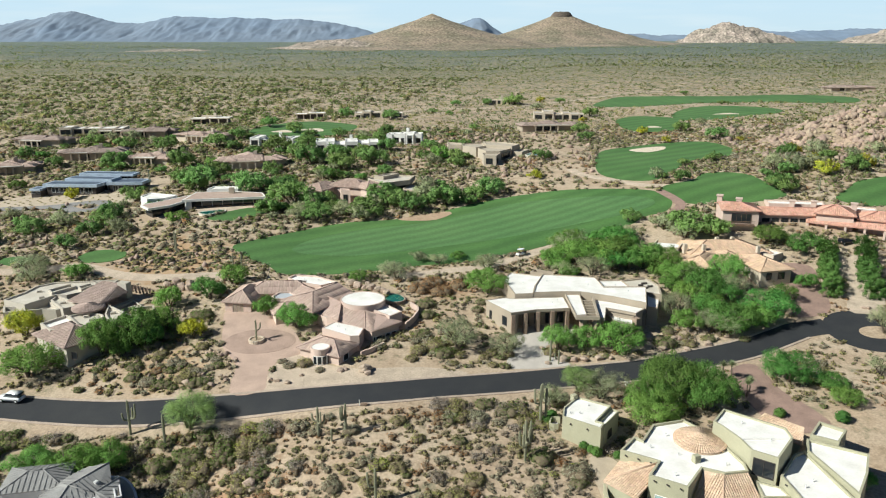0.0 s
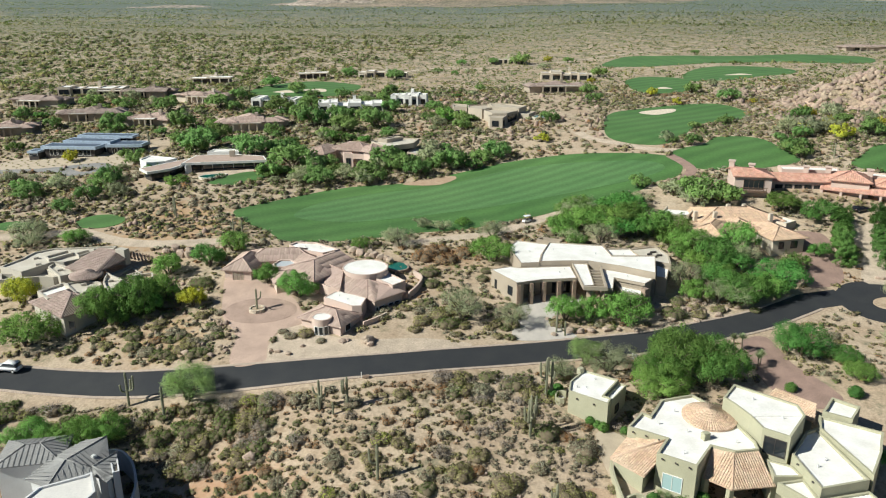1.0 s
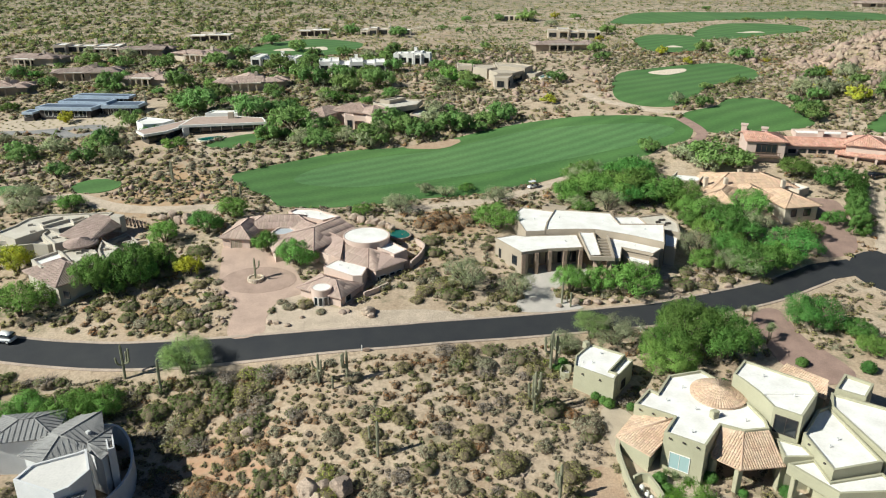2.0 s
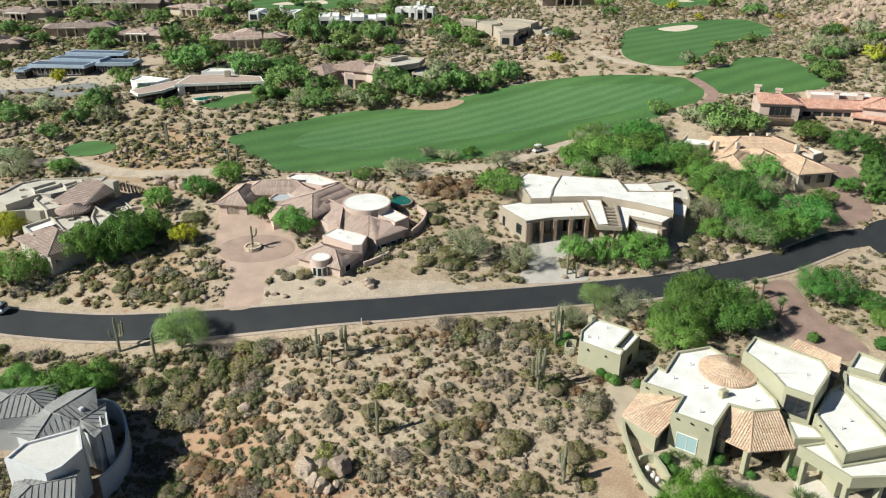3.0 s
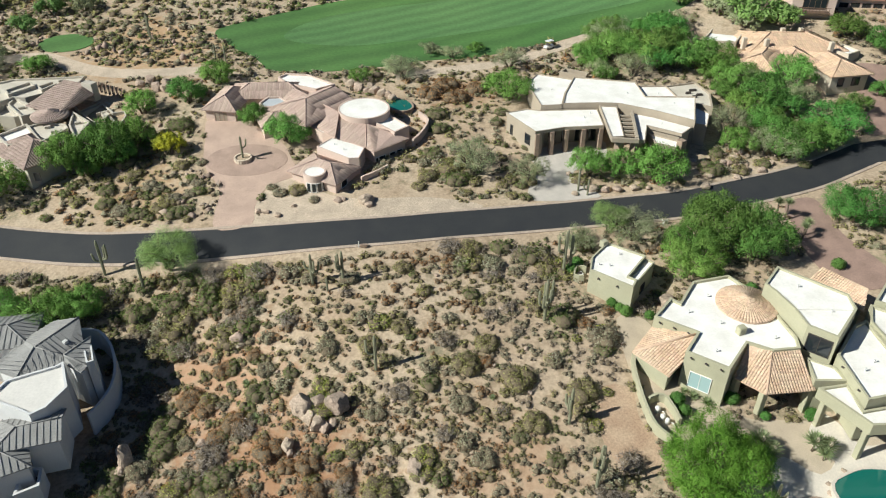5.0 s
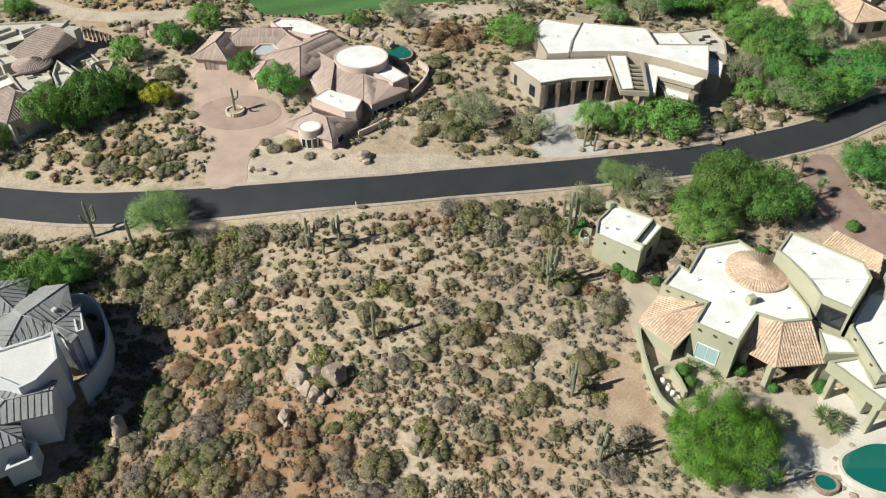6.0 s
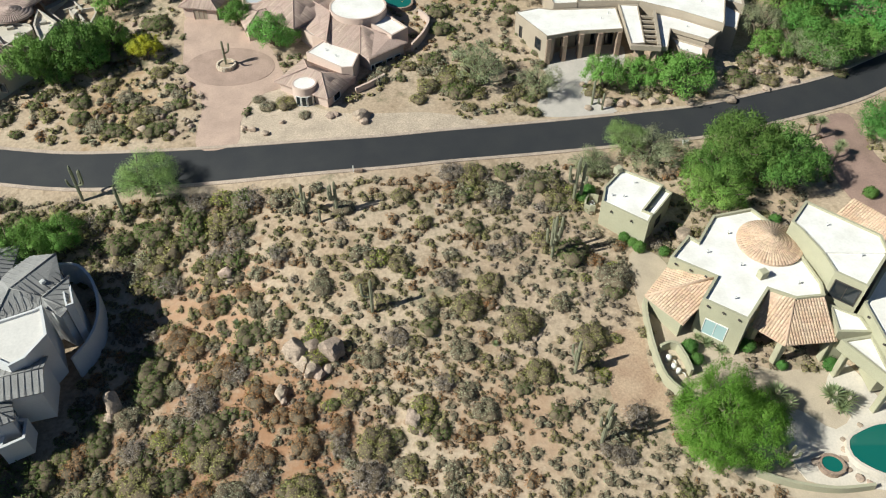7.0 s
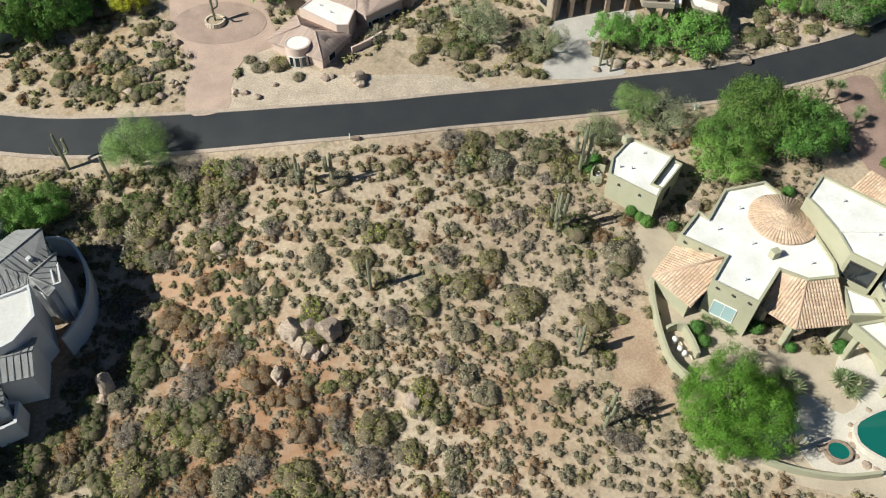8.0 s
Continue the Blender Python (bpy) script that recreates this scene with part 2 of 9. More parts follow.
ROOF_BLUE = material("pale_blue_grey_roof", (0.47, 0.50, 0.53), 0.12, 0.3, 4.0, 0.7, 0.05, fine_amount=0.15)
SAGE = material("sage_stucco", (0.42, 0.40, 0.28), 0.12, 0.35, 9.0, 0.92, 0.2, fine_amount=0.14)
PINK = material("pink_stucco", (0.60, 0.465, 0.395), 0.1, 0.35, 9.0, 0.92, 0.2, fine_amount=0.12)
TANST = material("tan_stucco", (0.47, 0.405, 0.32), 0.12, 0.35, 9.0, 0.92, 0.2, fine_amount=0.14)
PUTTY = material("putty_stucco", (0.50, 0.455, 0.385), 0.1, 0.35, 9.0, 0.92, 0.2, fine_amount=0.14)
CREAM = material("cream_stucco", (0.58, 0.50, 0.40), 0.1, 0.35, 9.0, 0.92, 0.2, fine_amount=0.12)
TAUPE = material("taupe_stucco", (0.40, 0.335, 0.26), 0.12, 0.35, 9.0, 0.92, 0.2, fine_amount=0.14)
GREYST = material("pale_grey_stucco", (0.64, 0.64, 0.64), 0.1, 0.35, 9.0, 0.92, 0.2, fine_amount=0.1)
WHITEST = material("white_stucco", (0.76, 0.74, 0.70), 0.08, 0.35, 9.0, 0.9, 0.15, fine_amount=0.08)
TERRA = material("terracotta_tile", (0.51, 0.355, 0.245), 0.2, 0.5, 5.0, 0.85, 0.2, second=(0.58, 0.44, 0.32), random_by="island", spread=0.15, fine_amount=0.2)
ROSE_TILE = material("rose_brown_tile", (0.41, 0.30, 0.25), 0.2, 0.5, 5.0, 0.85, 0.2, second=(0.46, 0.345, 0.29), random_by="island", spread=0.16, fine_amount=0.2)
UMBER_TILE = material("umber_tile", (0.32, 0.24, 0.205), 0.2, 0.5, 5.0, 0.85, 0.2, second=(0.38, 0.29, 0.25), random_by="island", spread=0.16, fine_amount=0.2)
BROWN_TILE = material("brown_tile", (0.27, 0.205, 0.175), 0.2, 0.5, 5.0, 0.85, 0.2, second=(0.34, 0.265, 0.225), random_by="island", spread=0.16, fine_amount=0.2)
ORANGE_TILE = material("orange_tan_tile", (0.60, 0.42, 0.285), 0.2, 0.4, 5.0, 0.85, 0.2, second=(0.53, 0.38, 0.27), random_by="island", spread=0.14, fine_amount=0.2)
RED_TILE = material("red_clay_tile", (0.50, 0.265, 0.19), 0.2, 0.5, 5.0, 0.85, 0.2, second=(0.56, 0.34, 0.26), random_by="island", spread=0.18, fine_amount=0.2)
GREY_TILE = material("grey_concrete_tile", (0.24, 0.235, 0.23), 0.15, 0.5, 5.0, 0.9, 0.2, second=(0.29, 0.285, 0.275), random_by="island", spread=0.12, fine_amount=0.2)
DARK_TRIM = material("dark_trim", (0.06, 0.05, 0.045), 0.2, 1.0, 9.0, 0.7, 0.05)
WOOD = material("weathered_timber", (0.17, 0.11, 0.075), 0.3, 1.2, 9.0, 0.85, 0.1)
STONE = material("ledge_stone", (0.27, 0.19, 0.145), 0.3, 1.6, 7.0, 0.9, 0.4, second=(0.35, 0.27, 0.2), fine_amount=0.5)
ROCK = material("granite_boulder", (0.47, 0.36, 0.28), 0.3, 0.7, 4.0, 0.92, 0.8, second=(0.31, 0.245, 0.19), random_by="object", spread=0.15, fine_amount=0.45)
ROCK_STUFF = material("granite_rubble", (0.35, 0.265, 0.20), 0.3, 0.7, 4.0, 0.92, 0.5, second=(0.31, 0.235, 0.185), random_by="island", spread=0.25, fine_amount=0.4)
HILL = material("boulder_hill", (0.40, 0.29, 0.22), 0.3, 0.12, 0.9, 0.95, 0.8, second=(0.27, 0.22, 0.14), fine_amount=0.6)
BUTTE = material("butte_slope", (0.29, 0.225, 0.165), 0.3, 0.012, 0.14, 0.95, 0.9, second=(0.16, 0.145, 0.095), fine_amount=1.1)
PALE_HILL = material("pale_rock_hill", (0.36, 0.295, 0.25), 0.3, 0.02, 0.12, 0.95, 0.9, second=(0.22, 0.195, 0.155), fine_amount=1.1)
# Rock tinted blue: the haze of distance sits in the base colour.
FAR_RANGE = material("haze_blue_range", (0.15, 0.195, 0.265), 0.2, 0.0018, 0.012, 1.0, 0, second=(0.17, 0.205, 0.26), fine_amount=0.2)
CAP_ROCK = material("dark_cap_rock", (0.13, 0.10, 0.08), 0.3, 0.03, 0.2, 0.95, 0.5, second=(0.09, 0.075, 0.06), fine_amount=0.7)
GLASS = glass_material("window_glass", (0.02, 0.025, 0.03))
GLASS_BLUE = glass_material("pale_window_glass", (0.35, 0.48, 0.48))
WATER = glass_material("pool_water", (0.012, 0.13, 0.105))
CAR_WHITE = glass_material("white_car_paint", (0.8, 0.8, 0.8))
CAR_BLACK = glass_material("black_car_paint", (0.015, 0.015, 0.018))
RUBBER = material("rubber", (0.02, 0.02, 0.02), 0.1, 2, 9, 0.9, 0)
STEEL = material("painted_metal", (0.62, 0.62, 0.60), 0.1, 1, 6, 0.45, 0)
BARK = material("bark", (0.16, 0.125, 0.09), 0.3, 2.0, 9.0, 0.95, 0.4)
CACTUS = material("saguaro_skin", (0.21, 0.215, 0.135), 0.3, 1.0, 7.0, 0.8, 0.3, second=(0.24, 0.235, 0.16), fine_amount=0.4)
AGAVE = leaf_material("agave_leaf", (0.36, 0.42, 0.22), 0.2)
# Shrub cores: brown twigs and the shade between leaves, as one colour.
SHADED_TWIGS = material("shaded_twigs", (0.165, 0.128, 0.082), 0.3, 2.0, 6.0, 0.95, 0.3, fine_amount=0.6)
LEAF = {
    "mesquite": leaf_material("mesquite_leaf", (0.16, 0.305, 0.068), 0.3, second=(0.215, 0.355, 0.088), hue=0.04),
    # Mesquite leaf with duller colour, in place of haze over the farther trees.
    "hazed": leaf_material("hazed_mesquite_leaf", (0.185, 0.295, 0.085), 0.25, second=(0.245, 0.35, 0.115), hue=0.03),
    "bright": leaf_material("bright_leaf", (0.17, 0.30, 0.065), 0.2, second=(0.22, 0.37, 0.09), hue=0.015),
    "acacia": leaf_material("acacia_leaf", (0.14, 0.30, 0.04), 0.1, second=(0.20, 0.37, 0.06)),
    "palo_verde": leaf_material("palo_verde_leaf", (0.27, 0.41, 0.13), 0.12, second=(0.33, 0.46, 0.17)),
    "grey": leaf_material("grey_green_leaf", (0.34, 0.38, 0.20), 0.22, second=(0.40, 0.42, 0.26)),
    "yellow": leaf_material("yellow_bloom_leaf", (0.54, 0.49, 0.05), 0.25, second=(0.34, 0.38, 0.07)),
    "olive": leaf_material("olive_shrub_leaf", (0.30, 0.295, 0.11), 0.14, "island", second=(0.37, 0.35, 0.15)),
    "sagebrush": leaf_material("sagebrush_leaf", (0.34, 0.34, 0.22), 0.14, "island", second=(0.42, 0.405, 0.30)),
    "rust": leaf_material("rust_shrub_leaf", (0.38, 0.20, 0.085), 0.14, "island", second=(0.37, 0.24, 0.13)),
    "green": leaf_material("green_shrub_leaf", (0.14, 0.20, 0.06), 0.14, "island", second=(0.20, 0.25, 0.085)),
    "twig": leaf_material("bare_twig", (0.32, 0.28, 0.24), 0.2, "island", second=(0.40, 0.35, 0.31)),
    "lime": leaf_material("lime_shrub_leaf", (0.44, 0.46, 0.11), 0.3, "island", second=(0.30, 0.36, 0.09)),
    "hedge": leaf_material("clipped_hedge_leaf", (0.105, 0.225, 0.055), 0.2, second=(0.145, 0.27, 0.07)),
}

# ---------------------------------------------------------------- helpers for building


def mesh_object(name, bm, mat, parent=None, smooth=False):
    me = bpy.data.meshes.new(name)
    bm.normal_update()
    bm.to_mesh(me)
    bm.free()
    if mat:
        me.materials.append(mat)
    if smooth:
        me.polygons.foreach_set("use_smooth", [True] * len(me.polygons))
    ob = new(name, me)
    if parent:
        ob.parent = parent
    return ob


def part(name, bm, mat, parent, label="", smooth=False):
    ob = mesh_object(name, bm, mat, parent, smooth)
    return tagged(ob, label) if label else ob


def thing(name, label, category, group="", kind="", at=None):
    ob = new(name)
    if at is not None:
        ob.location = at
    ob.empty_display_size = 0.3
    return tagged(ob, label, category, group, kind)


def array_mesh(name, verts, quads, mat, smooth=False, normals=None, inner=None):
    """A mesh from numpy arrays of vertices and of faces with equal corner counts. inner: which faces are a shrub's
    shade-dark twig core.
    """
    me = bpy.data.meshes.new(name)
    nv, nf, k = len(verts), len(quads), quads.shape[1]
    me.vertices.add(nv)
    me.vertices.foreach_set("co", np.ascontiguousarray(verts, dtype=np.float32).ravel())
    me.loops.add(nf * k)
    me.loops.foreach_set("vertex_index", np.ascontiguousarray(quads, dtype=np.int32).ravel())
    me.polygons.add(nf)
    me.polygons.foreach_set("loop_start", np.arange(0, nf * k, k, dtype=np.int32))
    me.update(calc_edges=True)
    if smooth:
        me.polygons.foreach_set("use_smooth", np.ones(nf, dtype=bool))
    if normals is not None:
        at = me.attributes.new("custom_normal", "FLOAT_VECTOR", "POINT")
        at.data.foreach_set("vector", np.ascontiguousarray(normals, dtype=np.float32).ravel())
    me.materials.append(mat)
    if inner is not None and inner.any():
        me.materials.append(SHADED_TWIGS)
        me.polygons.foreach_set("material_index", inner.astype(np.int32))
    return me


def outward(tri, normals):
    """Triangle corners (n, 3, 3) wound so that each faces along its normal (n, 3); flat arrays for a mesh."""
    g = np.cross(tri[:, 1] - tri[:, 0], tri[:, 2] - tri[:, 0])
    back = (g * normals).sum(1) < 0
    tri = tri.copy()
    tri[back] = tri[back][:, ::-1]
    return tri.reshape(-1, 3), np.repeat(normals / np.linalg.norm(normals, axis=1)[:, None], 3, 0)


def smooth_line(points, step=2.0, closed=False):
    """A Catmull-Rom curve through points in the plan, sampled about every step metres."""
    p = [Vector(q) for q in points]
    n, out = len(p), []
    for i in range(n if closed else n - 1):
        if closed:
            a, b, c, d = p[i - 1], p[i], p[(i + 1) % n], p[(i + 2) % n]
        else:
            a, b, c, d = p[max(i - 1, 0)], p[i], p[i + 1], p[min(i + 2, n - 1)]
        k = max(2, int((c - b).length / step))
        for j in range(k):
            t = j / k
            out.append(0.5 * (2 * b + (c - a) * t + (2 * a - 5 * b + 4 * c - d) * t * t + (3 * b - a - 3 * c + d) * t**3))
    if not closed:
        out.append(p[-1])
    return out


def inside(poly, x, y):
    """Which of the points x, y (arrays) lie in the polygon."""
    x, y = np.asarray(x), np.asarray(y)
    hit = np.zeros(x.shape, bool)
    for (x1, y1), (x2, y2) in zip(poly, [*poly[1:], poly[0]]):
        if y1 == y2:
            continue
        hit ^= ((y1 > y) != (y2 > y)) & (x < (x2 - x1) * (y - y1) / (y2 - y1) + x1)
    return hit


def ccw(poly):
    area = sum(a[0] * b[1] - b[0] * a[1] for a, b in zip(poly, [*poly[1:], poly[0]]))
    return list(poly) if area > 0 else list(poly)[::-1]


def inset(poly, d):
    """The polygon (counter-clockwise) moved inwards by d, mitred."""
    out, n = [], len(poly)
    for i in range(n):
        a, b, c = Vector(poly[i - 1]), Vector(poly[i]), Vector(poly[(i + 1) % n])
        e1, e2 = (b - a).normalized(), (c - b).normalized()
        n1, n2 = Vector((-e1.y, e1.x)), Vector((-e2.y, e2.x))
        m = n1 + n2
        m = m / max(m.length_squared, 0.35) * 2
        out.append((b + m * d).to_tuple())
    return out


# ---------------------------------------------------------------- terrain
GRID_X = (-150, -80, -45, -15, 15, 45, 80, 150)
GRID_Y = (45, 65, 85, 105, 125, 150, 180, 220, 280, 360)
SPOT_HEIGHTS = [
    [-10.8, -12.4, -13.0, -13.1, -12.9, -12.2, -11.4, -9.2],
    [-8.5, -9.1, -11.8, -10.2, -8.2, -8.5, -8.0, -6.1],
    [-6.3, -6.5, -10.0, -4.9, -4.1, -4.9, -4.3, -3.0],
    [-3.6, -3.9, -2.3, -0.4, -1.5, -2.2, -1.2, -0.7],
    [-0.6, -0.1, 1.0, 1.6, 1.2, 0.8, -0.2, 0.9],
    [2.9, 4.6, 5.4, 4.8, 5.0, 4.4, 3.3, 4.7],
    [6.1, 7.7, 7.3, 7.1, 7.7, 9.4, 11.3, 13.2],
    [7.8, 11.1, 11.1, 11.0, 12.6, 15.3, 18.3, 21.5],
    [13.4, 14.5, 15.1, 15.8, 17.1, 18.7, 19.3, 22.6],
    [20.0, 19.9, 19.9, 19.9, 20.1, 20.5, 21.3, 24.0],
]


def spline_weights(g, v):
    g = np.array(g, float)
    v = np.clip(np.asarray(v, float), g[0], g[-1])
    i = np.clip(np.searchsorted(g, v) - 1, 0, len(g) - 2)
    h = g[i + 1] - g[i]
    t = (v - g[i]) / h
    w = np.zeros((len(v), len(g)))
    r = np.arange(len(v))
    np.add.at(w, (r, i), 2 * t**3 - 3 * t**2 + 1)
    np.add.at(w, (r, i + 1), -2 * t**3 + 3 * t**2)
    for k, c in ((i, t**3 - 2 * t**2 + t), (i + 1, t**3 - t**2)):
        a, b = np.maximum(k - 1, 0), np.minimum(k + 1, len(g) - 1)
        np.add.at(w, (r, b), c * h / (g[b] - g[a]))
        np.add.at(w, (r, a), -c * h / (g[b] - g[a]))
    return w


def heights(x, y):
    """Ground heights for arrays of plan points: the spot heights blended, and a plain that climbs gently beyond."""
    x, y = np.ravel(np.asarray(x, float)), np.ravel(np.asarray(y, float))
    z = np.einsum("ni,ij,nj->n", spline_weights(GRID_Y, y), np.array(SPOT_HEIGHTS), spline_weights(GRID_X, x))
    z += np.maximum(y - 360, 0) * 0.008 - np.maximum(45 - y, 0) * 0.12
    for i in np.where(y > 420)[0]:
        z[i] += noise.noise((x[i] * 0.004, y[i] * 0.004, 0.3)) * min((y[i] - 420) / 600, 1) * 6
    return z


def ground_z(x, y):
    return float(heights([x], [y])[0])


def steps(lo, fine_lo, fine_hi, hi, fine, grow=1.09):
    out, v, s = [], fine_lo, fine
    mid = list(np.arange(fine_lo, fine_hi + 0.01, fine))
    while v > lo:
        s *= grow
        v -= s
        out.append(v)
    up, v, s = [], mid[-1], fine
    while v < hi:
        s *= grow
        v += s
        up.append(v)
    return np.array([*out[::-1], *mid, *up])


gx, gy = steps(-4900, -140, 140, 4900, 2.0), steps(-600, 40, 300, 4900, 2.0)
vx, vy = np.meshgrid(gx, gy)
gv = np.stack([vx.ravel(), vy.ravel(), heights(vx, vy)], 1)
nx_, ny_ = len(gx), len(gy)
ii, jj = np.meshgrid(np.arange(nx_ - 1), np.arange(ny_ - 1))
q0 = (jj * nx_ + ii).ravel()
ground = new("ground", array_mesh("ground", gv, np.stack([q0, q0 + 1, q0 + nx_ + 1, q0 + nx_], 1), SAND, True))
tagged(ground, "tan granite sand desert ground with gravel and litter", "ground", kind="structure")

KEEP_CLEAR = []


def drape(bm, lift):
    co = np.array([v.co[:] for v in bm.verts])
    z = heights(co[:, 0], co[:, 1]) + lift
    for v, h in zip(bm.verts, z):
        v.co.z = h


def patch(name, outline, mat, lift, label, category, cell=3.0, curved=True, skirt=0.25, kind="structure", clear=True):
    """A flat area laid over the ground: its outline in the plan, cut into cells that follow the slope, with a rim."""
    line = smooth_line(outline, 1.5, True) if curved else [Vector(p) for p in outline]
    poly = ccw([(p.x, p.y) for p in line])
    if clear:
        KEEP_CLEAR.append(poly)
    bm = bmesh.new()
    bm.faces.new([bm.verts.new((x, y, 0)) for x, y in poly])
    xs, ys = [p[0] for p in poly], [p[1] for p in poly]
    for axis, lo, hi in ((0, min(xs), max(xs)), (1, min(ys), max(ys))):
        v = math.ceil(lo / cell) * cell
        while v < hi:
            co, no = [0, 0, 0], [0, 0, 0]
            co[axis], no[axis] = v, 1
            bmesh.ops.bisect_plane(bm, geom=[*bm.verts, *bm.edges, *bm.faces], dist=1e-4, plane_co=co, plane_no=no)
            v += cell
    drape(bm, lift)
    rim = [e for e in bm.edges if e.is_boundary]
    ex = bmesh.ops.extrude_edge_only(bm, edges=rim)
    for v in ex["geom"]:
        if isinstance(v, bmesh.types.BMVert):
            v.co.z -= skirt
    return tagged(mesh_object(name, bm, mat), label, category, kind=kind)


def ribbon(name, points, width, mat, lift, label, category, kind="structure", across=3, offset=0.0, skirt=0.2, closed=False, clear=0.0):
    """A strip of even width along a curve in the plan, following the slope."""
    line = smooth_line(points, 2.0, closed)
    bm, rows, n = bmesh.new(), [], len(line)
    left, right = [], []
    for i, p in enumerate(line):
        d = (line[(i + 1) % n] - line[i - 1]) if closed else (line[min(i + 1, n - 1)] - line[max(i - 1, 0)])
        nrm = Vector((-d.y, d.x)).normalized()
        q = p + nrm * offset
        rows.append([bm.verts.new((*(q + nrm * width * (k / across - 0.5)).to_tuple(), 0)) for k in range(across + 1)])
        left.append((p + nrm * (width / 2 + clear)).to_tuple())
        right.append((p - nrm * (width / 2 + clear)).to_tuple())
    for a, b in zip(rows, [*rows[1:], rows[0]] if closed else rows[1:]):
        for k in range(across):
            bm.faces.new((a[k], a[k + 1], b[k + 1], b[k])[::-1])
    drape(bm, lift)
    rim = [e for e in bm.edges if e.is_boundary]
    ex = bmesh.ops.extrude_edge_only(bm, edges=rim)
    for v in ex["geom"]:
        if isinstance(v, bmesh.types.BMVert):
            v.co.z -= skirt
    if clear:
        KEEP_CLEAR.append([*left, *right[::-1]])
    return tagged(mesh_object(name, bm, mat), label, category, kind=kind)


ROAD = [(-130, 112), (-100, 110.3), (-82, 109.1), (-72, 107.6), (-60.5, 106.2), (-51, 106.0), (-39, 106.4), (-26, 107.2), (-12, 108.7), (-0.6, 111.1), (13.7, 114), (28.5, 116.9), (39.3, 119.2), (52.9, 124), (62, 128), (68.8, 132.2), (75.5, 136.4), (84, 138.8)]
ribbon("road", ROAD, 6.2, ASPHALT, 0.05, "smooth dark asphalt residential street", "road", clear=2.2)
bulb = [(91 + 9.0 * math.cos(a), 136.2 + 9.0 * math.sin(a)) for a in np.linspace(0, 2 * math.pi, 20, endpoint=False)]
patch("road", bulb, ASPHALT, 0.06, "dark asphalt turning circle at the street's end", "road")
for side in (1, -1):
    ribbon("kerb", ROAD[:-1], 0.55, KERB, 0.13, "pale concrete kerb beside the street", "kerb", across=2, offset=side * 3.35)
island = [(93 + 4.2 * math.cos(a), 135.5 + 2.7 * math.sin(a)) for a in np.linspace(0, 2 * math.pi, 14, endpoint=False)]
patch("traffic_island", island, SAND, 0.22, "sandy planted island in the turning circle", "traffic island", clear=False)

TURF_SHORT = turf_material("short_turf", (0.072, 0.16, 0.05), (0.092, 0.185, 0.06), 0.075)


def smooth_ring(points, steps=3):
    """The points' closed ring with its corners rounded."""
    ring = points
    for _ in range(steps - 1):
        ring = [q for a, b in zip(ring, ring[1:] + ring[:1]) for q in ((a[0] * 0.75 + b[0] * 0.25, a[1] * 0.75 + b[1] * 0.25), (a[0] * 0.25 + b[0] * 0.75, a[1] * 0.25 + b[1] * 0.75))]
    return ring


FAIRWAY = [(-58.9, 180.6), (-54.9, 185.7), (-42.6, 194.1), (-34.4, 199.7), (-25.5, 203.5), (-16.3, 204.4), (-1.1, 210.9), (13.9, 219.9), (34.3, 223.9), (49.1, 221.7), (60, 217.6), (66.6, 212.7), (67.9, 205.4), (64.4, 197.4), (56.8, 195.2), (51.8, 189.9), (42.4, 186), (33.1, 182.1), (26.9, 179.9), (18.2, 175.4), (11.3, 172.5), (1.4, 168.7), (-7.9, 168), (-21.1, 162.9), (-31.9, 160.3), (-41.5, 160.5), (-44, 165.5), (-51.4, 172.1)]
patch("fairway", smooth_ring(FAIRWAY, 2), TURF, 0.07, "mown green golf fairway with faint mowing bands", "fairway", 4)
patch("fairway", smooth_ring([(-42.8, 179.6), (-36.6, 189), (-24.2, 196.3), (-2.9, 202), (10, 210), (23.4, 215.5), (45.2, 214.5), (60, 211), (63.5, 204), (55, 198.5), (36.9, 193), (20, 188), (5.2, 183.6), (-14.8, 177.4), (-26, 174.4), (-37.8, 175.6)]), TURF_SHORT, 0.1, "shorter mown lighter strip of the golf fairway", "fairway", 4)
patch("fairway", [(67.5, 217), (79.3, 223.2), (83.9, 230), (92, 230.8), (98, 225.2), (99.6, 213.7), (101, 204.2), (91, 200.5), (79.6, 199.8), (69.5, 203.5)], TURF, 0.07, "mown green fairway beyond the cart path", "fairway", 4)
patch("fairway", [(60.4, 280.2), (75.6, 292.9), (97, 299.8), (108.7, 296.3), (111.5, 277), (102.8, 260), (88.1, 254.7), (73.6, 231.3), (65.9, 225.8), (56.9, 231), (52.6, 245)], TURF, 0.07, "green golf hole with a sand bunker", "fairway", 5)
patch("fairway", [(87.4, 376), (101.9, 391), (117.1, 374), (107.5, 336), (91.3, 330), (84.3, 346)], TURF, 0.08, "small distant golf green", "fairway", 6)
patch("fairway", [(122, 394.9), (142.5, 424.8), (171, 428.6), (185.6, 411.6), (176.4, 389.9), (156.9, 378.3), (139.8, 366), (117.9, 366.3)], TURF, 0.08, "distant golf green among desert scrub", "fairway", 6)
patch("fairway", [(97, 475), (118.8, 510), (146.5, 504), (188, 502), (236, 515), (268, 493), (246, 451), (190.7, 454.7), (149.5, 447.2), (113.9, 440.6), (91.5, 449.9)], TURF, 0.1, "long distant fairway at the desert's edge", "fairway", 8)
patch("fairway", [(-95.9, 350), (-87, 372), (-70, 385), (-46.6, 370), (-45.8, 350), (-54.7, 338), (-76, 334.6), (-92, 341)], TURF, 0.1, "distant golf green behind the houses", "fairway", 6)
